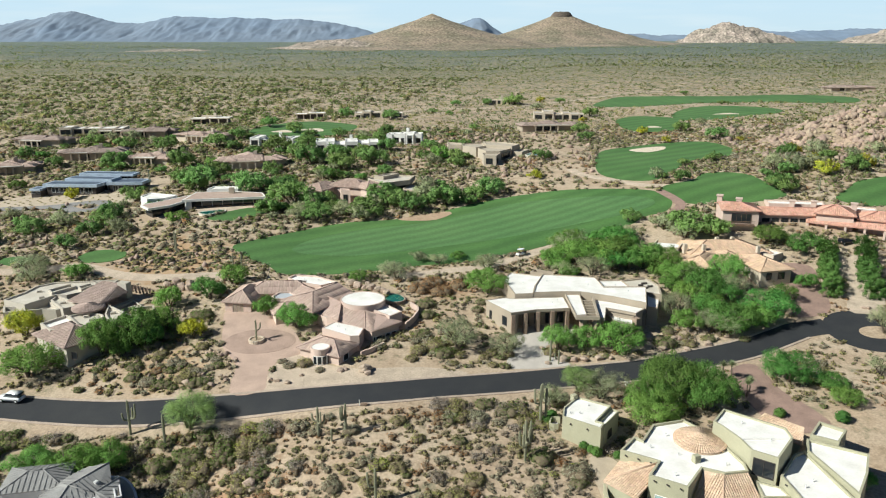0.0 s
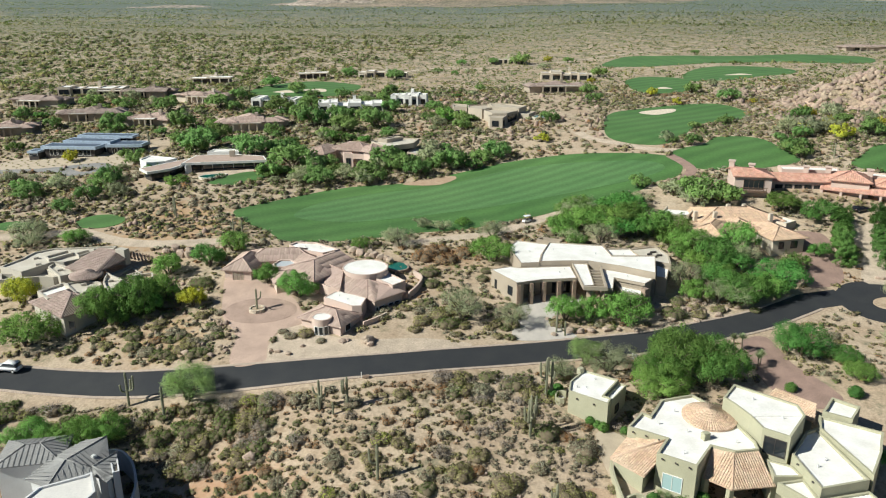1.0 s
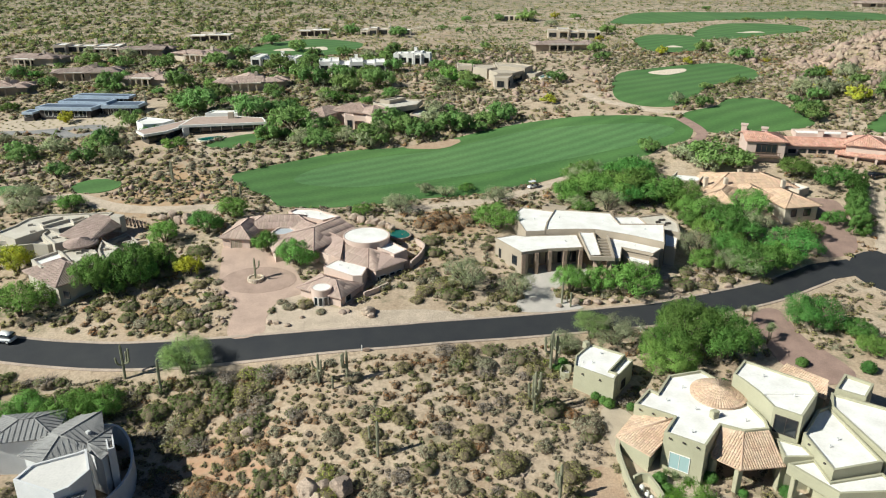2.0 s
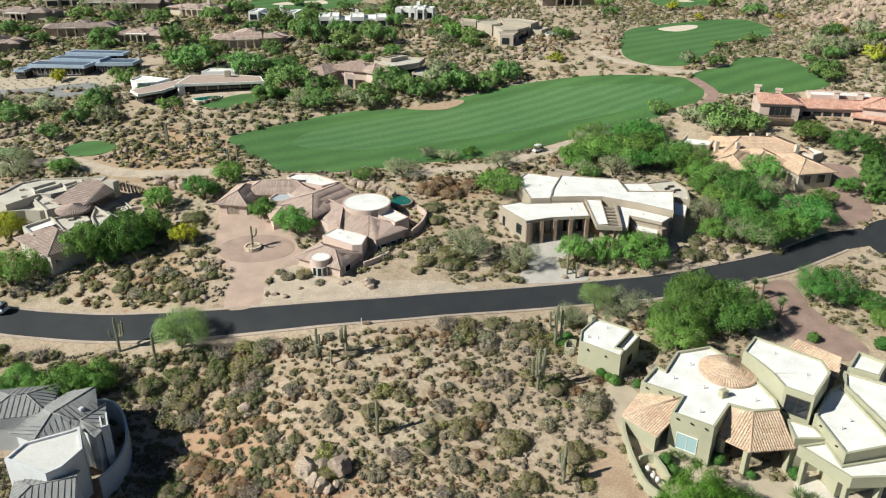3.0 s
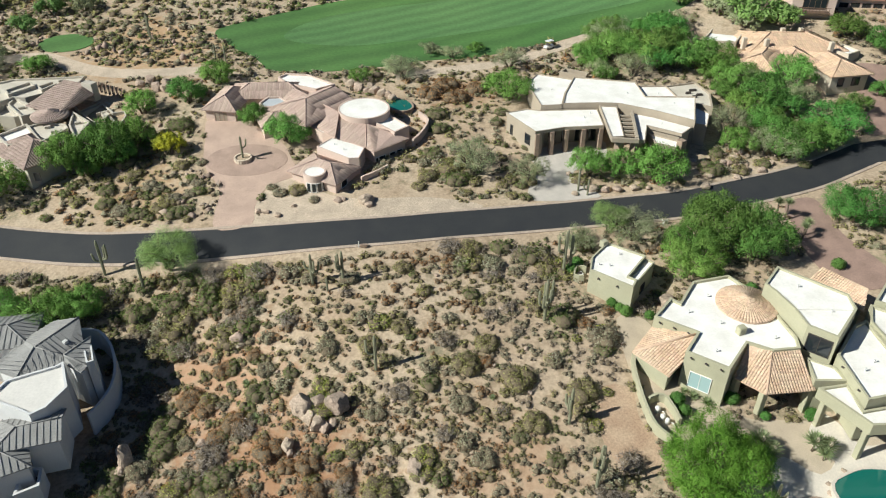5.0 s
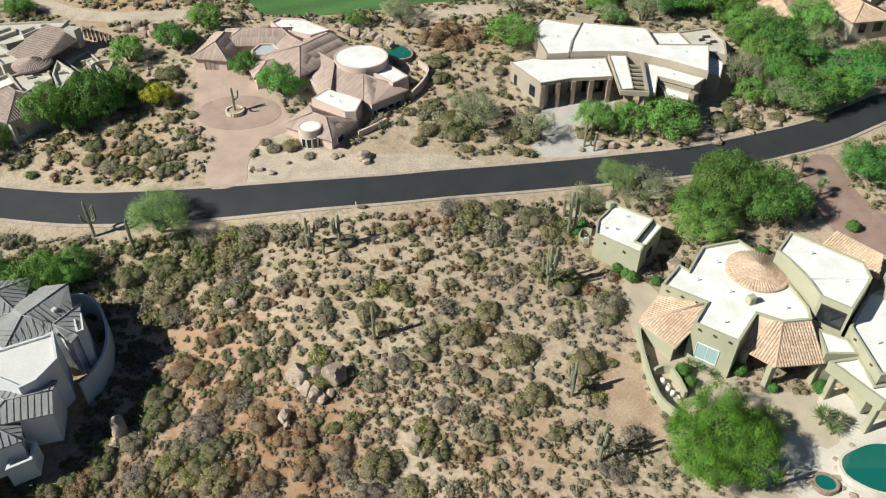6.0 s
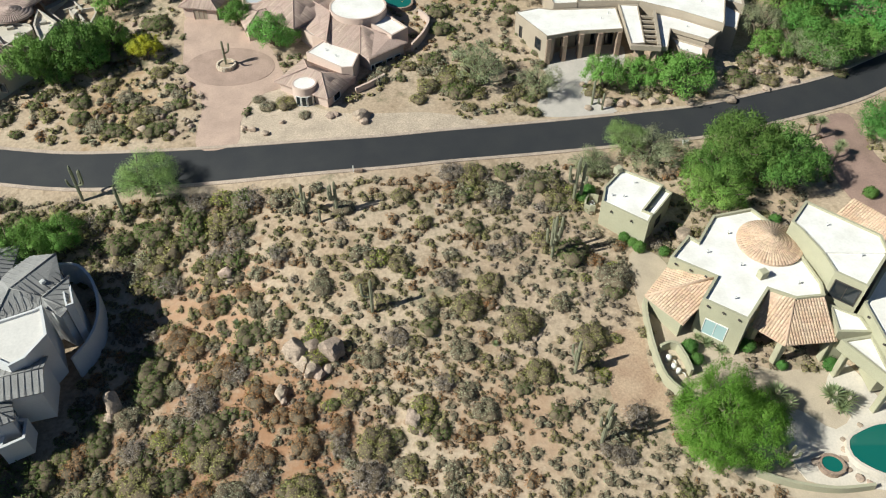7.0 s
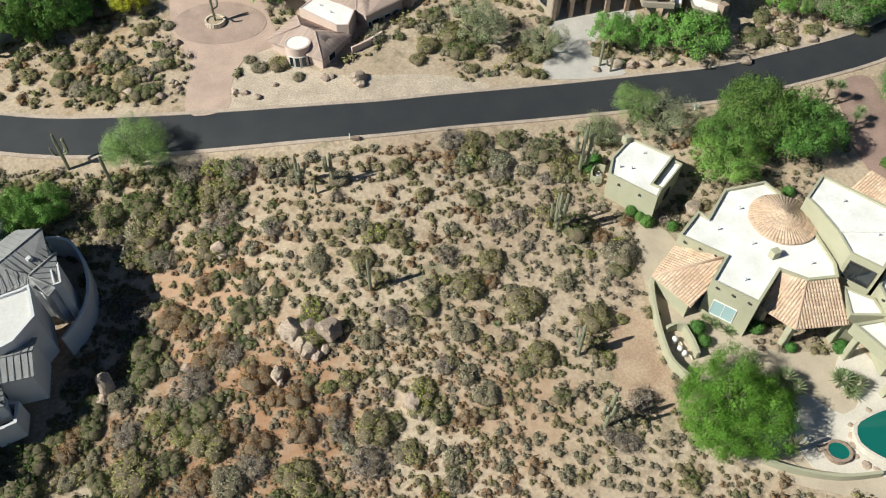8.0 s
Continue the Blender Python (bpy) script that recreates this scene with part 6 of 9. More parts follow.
for poly, z0_, h_ in (([(-143, 237.5), (-124, 236.5), (-123, 242.5), (-142, 244)], 2.4, 3.4), ([(-138, 243), (-121, 241.5), (-120, 247.5), (-137, 249)], 3.4, 4.3), ([(-122, 239.5), (-110, 240.5), (-109.5, 247), (-120, 247)], 2.6, 3.6), ([(-136, 249.5), (-116, 248), (-115.5, 253), (-135, 254.5)], 4.2, 5.0), ([(-147, 236), (-143.4, 236), (-142.6, 241), (-147, 241)], 1.2, 1.9)):
    poly = [(q[0] + 5, q[1]) for q in poly]
    parapet_block(slate, poly, zs + z0_, zs + h_, PALE_METAL, SLATE, 0.1, 0.7)
    cx_, cy_ = sum(q[0] for q in poly) / 4, sum(q[1] for q in poly) / 4
    bm = bmesh.new()
    prism(bm, ccw([(cx_ + (q[0] - cx_) * 0.9, cy_ + (q[1] - cy_) * 0.76) for q in poly]), zs - 2, zs + z0_ + 0.02)
    wall_ = part("wall", bm, DARK_TRIM, slate)
    for k in range(5):
        f = 0.1 + 0.17 * k
        p0 = (cx_ + (poly[0][0] + (poly[1][0] - poly[0][0]) * f - cx_) * 0.9, cy_ + (poly[0][1] + (poly[1][1] - poly[0][1]) * f - cy_) * 0.76)
        p1 = (cx_ + (poly[0][0] + (poly[1][0] - poly[0][0]) * (f + 0.14) - cx_) * 0.9, cy_ + (poly[0][1] + (poly[1][1] - poly[0][1]) * (f + 0.14) - cy_) * 0.76)
        window(slate, p0, p1, zs + 0.3, zs + z0_ - 0.3, GLASS, STEEL, 1)
KEEP_CLEAR.append([(-145, 238), (-98, 240), (-98, 258), (-145, 258)])
pinkish = thing("house", "sand-coloured house with rose tile and stepped flat roofs", "house")
zp = ground_z(-26, 236) - 0.6
hip_volume(pinkish, -41.2, 230.0, 11.5, 8.4, 62, zp - 3, zp + 4.4, 1.5, PINK, ROSE_TILE, 0.6, 0.5, 0.8)
hip_volume(pinkish, -31.5, 231.0, 12, 8, -20, zp - 2, zp + 4.9, 1.7, PINK, ROSE_TILE, 0.7, 0.5, 0.8)
hip_volume(pinkish, -25.0, 227.8, 7.5, 7, 40, zp - 2, zp + 5.0, 1.6, PINK, ROSE_TILE, 0.7, 0.5, 0.8)
parapet_block(pinkish, [(-26.6, 236.4), (-19.5, 243.3), (-10.8, 241.6), (-12.3, 233.4), (-20.6, 226.8), (-22.6, 230.0)], zp + 4.4, zp + 6.0, TANST, CREAM_ROOF, 0.35, 0.5)
parapet_block(pinkish, [(-24.4, 236.4), (-19.4, 241.2), (-16.2, 240.2), (-21.2, 235.0)], zp + 5.4, zp + 6.9, TANST, CREAM_ROOF, 0.35, 0.4)
bm = bmesh.new()
prism(bm, ccw([(-24.6, 236.0), (-19.2, 241.6), (-12.2, 240.2), (-13.6, 234.2), (-20.4, 229.0), (-22.0, 231.0)]), zp - 2, zp + 4.42)
part("wall", bm, DARK_TRIM, pinkish)
parapet_block(pinkish, [(-12.0, 239.0), (-6.4, 234.0), (-5.6, 226.4), (-10.4, 225.8), (-14.4, 229.6)], zp - 2, zp + 3.8, TAUPE, ROOF_GREY, 0.4)
parapet_block(pinkish, [(-34.6, 225.6), (-31.6, 224.6), (-30.8, 221.4), (-33.8, 222.0)], zp - 3, zp + 4.6, PINK, ROSE_TILE, 0.3)
for a_, b_, s0_, s1_ in (((-33.8, 222.0), (-30.8, 221.4), 0.8, 2.2), ((-14.4, 229.6), (-10.4, 225.8), 0.8, 4.6)):
    window(pinkish, *on_wall(a_, b_, s0_, s1_), zp + 0.8, zp + 3.2, GLASS, DARK_TRIM, 1)

pinkish.location = (0, 0, -1.1)


# ---------------------------------------------------------------- plants


def leaf_cards(rng, centres, spread, count, size, squash=0.7, hang=0.0, slim=0.5, middle=None):
    """Small pointed leaves scattered round clump centres: arrays of vertices, triangles and normals."""
    c = np.repeat(centres, count, 0)
    n = len(c)
    d = rng.normal(size=(n, 3))
    d /= np.linalg.norm(d, axis=1)[:, None]
    p = c + d * (rng.random((n, 1)) ** 0.5) * spread * np.array([1, 1, squash])
    far = p - (centres.mean(0) - np.array([0, 0, 0.25]) if middle is None else np.repeat(middle, count, 0))
    far /= np.linalg.norm(far, axis=1)[:, None]
    nrm = 0.75 * far + 0.62 * d + 0.2 * rng.normal(size=(n, 3)) + np.array([0, 0, 0.15])
    nrm /= np.linalg.norm(nrm, axis=1)[:, None]
    tilt = nrm + 0.45 * rng.normal(size=(n, 3))
    u = np.cross(tilt, rng.normal(size=(n, 3)))
    u /= np.linalg.norm(u, axis=1)[:, None]
    u = u + hang * (0.55 * d * np.array([1, 1, 0]) - np.array([0, 0, 1.0]))
    u /= np.linalg.norm(u, axis=1)[:, None]
    w = np.cross(u, tilt)
    w /= np.linalg.norm(w, axis=1)[:, None]
    s = size * (0.6 + 0.8 * rng.random((n, 1)))
    v, nv = outward(np.stack([p - u * s + w * s * slim, p - u * s - w * s * slim, p + u * s * 1.1], 1), nrm)
    return v, np.arange(n * 3).reshape(-1, 3), nv


def make_tree(name, kind, seed, label, clumps=85, per=52, leaf=0.05, low=0.22, clump_r=0.2, hang=0.35, slim=0.5, lobes=6, airy=0.0):
    """A tree one metre in radius and height, to be scaled: forked trunk, limbs and a crown of billowing lobes of leaf clumps with gaps."""
    rng = np.random.default_rng(seed)
    tree = thing(name, label, "tree")
    bm = bmesh.new()
    stems = 3 if kind != "acacia" else 1
    for k in range(stems):
        a = 2 * math.pi * k / stems + rng.random()
        lean = 0.25 if stems > 1 else 0.05
        mid = Vector((math.cos(a) * lean, math.sin(a) * lean, 0.36))
        tube(bm, [Vector((math.cos(a) * 0.04, math.sin(a) * 0.04, -0.08)), mid * 0.55, mid], [0.06, 0.045, 0.035], 5)
        for j in range(4):
            b = a + (j - 1.5) * 0.9 + rng.random() * 0.4
            tip = mid + Vector((math.cos(b) * (0.35 + 0.25 * rng.random()), math.sin(b) * (0.35 + 0.25 * rng.random()), 0.2 + 0.25 * rng.random()))
            tube(bm, [mid, (mid + tip) / 2 + Vector((0, 0, 0.04)), tip], [0.03, 0.02, 0.009], 4)
    part("trunk", bm, BARK, tree, "", True)
    balls = [(np.array([0.0, 0.0, 0.62]), 0.42 + 0.08 * rng.random())]
    turn = rng.random() * 6.28
    for k in range(lobes):
        a = turn + 2 * math.pi * (k + 0.5 * rng.random()) / lobes
        q, r = 0.42 + 0.2 * rng.random(), 0.3 + 0.14 * rng.random()
        balls.append((np.array([math.cos(a) * q, math.sin(a) * q, max(low + 0.14, 0.36 + 0.26 * rng.random())]), r))
    cs, ms = [], []
    while len(cs) < clumps:
        c, r = balls[rng.integers(0, len(balls))]
        d = rng.normal(size=3)
        d /= np.linalg.norm(d)
        if d[2] < -0.55:
            continue
        q = r * (0.78 + 0.2 * rng.random()) if len(cs) % 5 else r * rng.random()
        p = c + d * q * np.array([1, 1, 0.85])
        buried = sum(np.linalg.norm(p - c2) < r2 * 0.62 for c2, r2 in balls)
        if p[2] < low or (buried and rng.random() < 0.75) or rng.random() < airy * (d[2] < 0.2):
            continue
        cs.append(p)
        ms.append(c - np.array([0, 0, 0.12]))
    v, f, nv = leaf_cards(rng, np.array(cs), clump_r, per, leaf, 0.8, hang, slim, np.array(ms))
    crown = new("crown", array_mesh("crown", v, f, LEAF[kind], False, nv))
    crown.parent = tree
    return tree


TREE_KINDS = {
    "nm": [make_tree("tree", "mesquite", t, "large dense green mesquite tree near the houses", 330, 58, 0.0195, 0.1, 0.15, 0.5, 0.42, 7) for t in (21, 22)],
    "nb": [make_tree("tree", "bright", 23, "bright green leafy tree near the street", 330, 58, 0.0195, 0.1, 0.15, 0.5, 0.42, 7)],
    "mq": [make_tree("tree", "mesquite", t, "dense green mesquite tree on desert ground", 190, 38, 0.0295, 0.1, 0.16, 0.45, 0.42) for t in (1, 2, 3)],
    "br": [make_tree("tree", "bright", t, "bright green leafy desert tree", 190, 38, 0.0295, 0.1, 0.16, 0.45, 0.42) for t in (4, 5)],
    "pv": [make_tree("tree", "palo_verde", 6, "airy yellow-green palo verde tree beside the street", 210, 110, 0.016, 0.05, 0.17, 0.6, 0.3, 6, 0.3)],
    "gr": [make_tree("tree", "grey", t, "sparse grey-green desert tree", 130, 60, 0.02, 0.08, 0.17, 0.3, 0.35, 5, 0.3) for t in (7, 8)],
    "yl": [make_tree("tree", "yellow", 9, "yellow-flowering palo verde tree", 110, 60, 0.03, 0.1, 0.18)],
    "fm": [make_tree("tree", "hazed", t, "dull green mesquite tree near the golf course", 62, 28, 0.062, 0.08, 0.2, 0.3, 0.5) for t in (11, 12, 13)],
    "fb": [make_tree("tree", "mesquite", 14, "green leafy tree near the golf course", 62, 28, 0.062, 0.08, 0.2, 0.3, 0.5)],
    "fg": [make_tree("tree", "grey", 15, "grey-green desert tree near the golf course", 56, 30, 0.055, 0.08, 0.2, 0.2, 0.45, 5, 0.2)],
    "fy": [make_tree("tree", "yellow", 16, "yellow-flowering tree near the golf course", 50, 32, 0.06, 0.08, 0.2)],
    "ac": [make_tree("tree", "acacia", 10, "large bright green feathery tree beside the pool wall", 340, 190, 0.0175, 0.0, 0.15, 0.9, 0.28, 9)],
}
used = set()
tree_rng = random.Random(5)


def plant_tree(kind, x, y, r, h):
    if y > 178 and kind in ("mq", "br", "gr", "yl"):
        kind = {"mq": "fm", "br": "fb", "gr": "fg", "yl": "fy"}[kind]
    if y < 118 and kind in ("mq", "br"):
        kind = {"mq": "nm", "br": "nb"}[kind]
    proto = tree_rng.choice(TREE_KINDS[kind])
    m = Matrix.Translation((x, y, ground_z(x, y) - 0.1)) @ Matrix.Rotation(tree_rng.uniform(0, 6.28), 4, "Z") @ Matrix.Diagonal((r * 1.14, r * 1.14, h * 1.05, 1))
    if proto.name not in used:
        used.add(proto.name)
        proto.matrix_basis = m
        return proto
    keep = proto.scale.copy()
    proto.scale = (1, 1, 1)
    ob = copy_thing(proto, m)
    proto.scale = keep
    return ob


TREES_NEAR = [
    ("pv", -44.6, 101.9, 4.9, 6.0), ("mq", -66.5, 91.0, 4.2, 5.0), ("br", -60.5, 91.0, 5.0, 5.6), ("mq", -55.5, 94.0, 3.6, 4.6),
    ("mq", 40.8, 109.0, 6.0, 8.8), ("mq", 46.4, 106.6, 5.4, 8.0), ("mq", 36.4, 102.2, 5.0, 5.6), ("mq", 36.2, 106.4, 4.2, 6.4), ("mq", 65.3, 115.6, 5.2, 5.6),
    ("ac", 31.0, 67.4, 6.0, 7.4), ("gr", 28.2, 109.6, 5.2, 5.0), ("pv", 24.6, 111.6, 3.6, 4.4), ("gr", 19.1, 107.2, 3.4, 3.2), ("br", 22.8, 126.0, 3.8, 5.0), ("br", 34.6, 125.6, 5.0, 6.2), ("br", 28.5, 126.8, 3.6, 4.6),
]
TREES_MID = [
    ("br", 9.7, 150.4, 5.2, 5.4), ("gr", 2.4, 125.4, 4.6, 6.4), ("gr", 12.3, 123.6, 3.6, 4.6), ("mq", 60.3, 135.0, 5.2, 5.6),
    ("mq", 70.6, 141.6, 6.2, 6.2), ("gr", 50.6, 140.6, 4.0, 6.2), ("mq", 59.7, 150.7, 5.0, 6.4), ("mq", 66.2, 156.0, 5.0, 7.6),
    ("mq", 33.8, 168.4, 5.6, 6.0), ("mq", 41.8, 168.0, 6.2, 6.6), ("mq", 49.0, 165.2, 5.4, 6.2), ("br", 53.3, 163.0, 4.6, 5.6),
    ("gr", 33.8, 176.0, 5.4, 5.6), ("mq", 44.8, 176.0, 5.0, 5.6), ("gr", 58.0, 157.1, 3.6, 5.0),
]
TREES_RIGHT = [
    ("mq", 66.0, 183.0, 6.6, 6.4), ("mq", 72.4, 180.0, 4.6, 4.2), ("mq", 84.5, 175.6, 4.8, 4.4), ("mq", 92.0, 170.6, 4.6, 4.8), ("mq", 77.6, 149.8, 3.4, 4.0),
    ("mq", 85.6, 155.5, 3.0, 3.6), ("gr", 94.0, 134.8, 4.2, 6.0), ("mq", 63.0, 86.3, 3.0, 3.4), ("mq", 52.0, 193.1, 2.9, 3.6),
    ("gr", 64.0, 180.0, 4.0, 4.2), ("gr", 60.0, 186.0, 4.0, 4.0),
]
TREES_LEFT = [
    ("mq", -31.6, 134.0, 4.2, 5.2), ("br", -39.3, 139.3, 2.8, 4.3), ("mq", -54.0, 147.0, 3.8, 5.0), ("mq", -50.6, 154.4, 3.8, 4.4),
    ("mq", -62.0, 143.0, 3.4, 4.6), ("mq", -69.6, 125.6, 4.9, 7.6), ("mq", -63.8, 128.6, 4.8, 7.6), ("mq", -59.4, 132.0, 3.6, 6.4), ("mq", -66.4, 125.0, 3.4, 5.2), ("mq", -60.8, 127.8, 3.0, 4.8), ("mq", -81.0, 118.6, 6.0, 5.8),
    ("yl", -89.3, 132.8, 4.2, 5.6), ("yl", -52.8, 130.6, 2.8, 4.0), ("mq", -89.9, 159.9, 3.6, 3.4), ("gr", -100.7, 158.2, 3.8, 4.2),
    ("br", -21.4, 157.2, 2.3, 2.6), ("gr", -12.2, 159.4, 4.2, 4.4), ("gr", 10.3, 164.0, 4.0, 4.2), ("gr", -2.2, 169.4, 3.0, 2.6), ("fg", -7.1, 171.5, 2.6, 2.4), ("gr", -14.4, 163.9, 3.0, 2.6), ("br", 3.0, 172.6, 2.2, 2.2),
]
TREES_FAIRWAY = [
    ("mq", -48.6, 217.1, 7.0, 7.6), ("mq", -38.9, 204.5, 4.8, 4.8), ("mq", -24.6, 208.9, 5.6, 5.6), ("mq", -9.8, 211.6, 4.2, 4.8),
    ("mq", 0.3, 217.4, 6.0, 6.4), ("mq", -20.4, 221.1, 5.7, 6.4), ("mq", -14.6, 216.1, 5.0, 5.4), ("gr", -31.0, 209.0, 4.6, 4.2), ("gr", -43.6, 205.5, 4.6, 4.0),
    ("mq", -101.7, 206.6, 3.5, 5.3), ("gr", 68.9, 228.9, 2.5, 3.4), ("yl", 88.4, 326.1, 3.9, 4.0), ("yl", 126.1, 259.5, 4.1, 4.6),
    ("yl", 125.2, 240.1, 3.3, 4.0), ("mq", 106.5, 328.1, 5.2, 5.6), ("mq", 113.8, 301.7, 5.7, 6.0), ("mq", 74.9, 222.0, 2.6, 3.6),
]
TREES_VILLAGE = [
    ("mq", 43.0, 474.6, 7.8, 8.0), ("mq", 26.0, 476.0, 4.0, 5.0), ("mq", 36.7, 268.8, 4.6, 5.0), ("br", -2.3, 281.6, 4.5, 6.1), ("mq", 4.2, 264.6, 4.2, 5.0),
    ("mq", -28.6, 272.8, 7.0, 8.0), ("mq", -52.5, 277.5, 7.0, 8.5), ("mq", -40.2, 266.7, 6.2, 7.0), ("mq", -84.6, 240.6, 8.0, 9.0),
    ("mq", -66.7, 233.1, 7.6, 8.0), ("mq", -103.3, 276.2, 6.6, 8.0), ("mq", -119.1, 305.7, 5.9, 7.1), ("mq", -131.0, 277.8, 6.0, 7.0),
    ("mq", -99.8, 312.2, 6.1, 7.0), ("mq", -71.6, 305.1, 7.2, 8.0), ("mq", -72.3, 345.5, 5.3, 6.0), ("mq", -153.7, 278.2, 4.4, 5.0),
    ("mq", -101.8, 225.6, 2.8, 4.1), ("mq", -59.4, 306.2, 7.2, 8.0), ("mq", -24.5, 300.1, 5.0, 6.0), ("br", -80.8, 203.2, 3.4, 2.6),
]
TREES_EDGE = [
    ("mq", -118.9, 193.8, 4.8, 4.4), ("mq", -101.1, 200.2, 4.2, 4.6), ("gr", -103.5, 163.1, 4.9, 5.0), ("mq", -95.0, 330.0, 5.0, 6.0),
    ("mq", -84.0, 256.0, 6.0, 7.0), ("mq", -95.0, 251.0, 5.5, 6.0), ("mq", -60.0, 289.0, 6.0, 7.0), ("mq", -46.0, 290.0, 5.4, 6.0), ("mq", -34.0, 288.0, 5.4, 6.0),
    ("yl", -126.0, 233.0, 3.6, 4.4), ("mq", -108.0, 234.0, 3.2, 4.0), ("mq", -140.0, 312.0, 6.0, 6.0), ("mq", -156.0, 318.0, 6.0, 6.0), ("mq", -88.0, 362.0, 6.0, 6.0),
    ("mq", -30.0, 395.0, 6.0, 6.0), ("mq", -55.0, 405.0, 6.0, 6.0), ("mq", 62.0, 338.0, 5.0, 4.6), ("mq", 78.0, 398.0, 6.0, 6.0), ("yl", 92.0, 300.0, 3.0, 3.4),
]
for group in (TREES_NEAR, TREES_MID, TREES_RIGHT, TREES_LEFT, TREES_FAIRWAY, TREES_VILLAGE, TREES_EDGE):
    for spec in group:
        k_ = 0.84 if spec[2] > 230 else 1.0
        plant_tree(*spec[:3], spec[3] * k_, spec[4] * k_)
more = random.Random(21)
for zone, kinds, count in (
    ([(27, 159), (52, 156), (62, 158), (66, 186), (50, 184), (26, 176)], ("mq", "mq", "gr", "br"), 30),
    ([(50, 133), (60, 134), (72, 139), (72, 150), (60, 158), (51, 156)], ("mq", "mq", "gr", "br"), 14),
    ([(-135, 176), (-90, 178), (-90, 196), (-135, 208)], ("mq", "gr", "gr"), 6),
    ([(-62, 206), (-30, 208), (-8, 214), (20, 227), (10, 238), (-50, 226)], ("mq", "gr", "mq"), 16),
    ([(78, 196), (112, 204), (140, 224), (120, 240), (104, 232)], ("mq", "gr", "yl", "mq"), 10),
    ([(112, 236), (140, 226), (150, 252), (118, 270)], ("mq", "gr", "yl"), 7),
    ([(56, 100), (70, 104), (86, 118), (70, 120)], ("mq", "gr"), 3),
):
    left = count
    xs_, ys_ = [q[0] for q in zone], [q[1] for q in zone]
    for _ in range(400):
        x, y = more.uniform(min(xs_), max(xs_)), more.uniform(min(ys_), max(ys_))
        if left and inside(zone, [x], [y])[0] and not any(inside(q, [x], [y])[0] for q in KEEP_CLEAR):
            r = more.uniform(2.6, 4.8)
            plant_tree(more.choice(kinds), x, y, r, r * more.uniform(1.0, 1.3))
            left -= 1
for k in range(140):
    x, y = more.uniform(-175, 10), more.uniform(205, 345)
    if any(inside(p, [x], [y])[0] for p in KEEP_CLEAR):
        continue
    r = more.uniform(1.7, 4.0)
    plant_tree(more.choice(("mq", "mq", "mq", "gr", "br")), x, y, r, r * more.uniform(0.9, 1.2))
for k in range(45):
    x, y = more.uniform(-10, 190), more.uniform(215, 520)
    if any(inside(p, [x], [y])[0] for p in KEEP_CLEAR):
        continue
    r = more.uniform(1.8, 4.0)
    plant_tree(more.choice(("mq", "mq", "gr", "yl")), x, y, r, r * more.uniform(0.9, 1.1))


def hedge(points, width, height, label):
    """A clipped hedge: leaf clumps packed along a line."""
    rng = np.random.default_rng(3)
    line = smooth_line(points, 0.8)
    cs = []
    for p in line:
        for _ in range(12):
            u, w = rng.uniform(-width / 2, width / 2), rng.uniform(0.1, 1.0)
            cs.append((p.x + u, p.y + rng.uniform(-0.6, 0.6), ground_z(p.x, p.y) + height * w * (1 - 0.25 * (abs(u) / width * 2) ** 2)))
    v, f, nv = leaf_cards(rng, np.array(cs), 0.7, 70, 0.15, 0.9)
    return tagged(new("hedge", array_mesh("hedge", v, f, LEAF["hedge"], False, nv)), label, "hedge", "hedges along the drive")


hedge([(89.6, 150.6), (92.4, 158), (95.0, 165), (97.0, 170)], 5.0, 5.2, "tall clipped dark green hedge beside the sandy drive")
hedge([(99.0, 149.4), (101.6, 157), (104.4, 165), (106.5, 170)], 5.4, 5.2, "tall clipped dark green hedge beside the sandy drive")


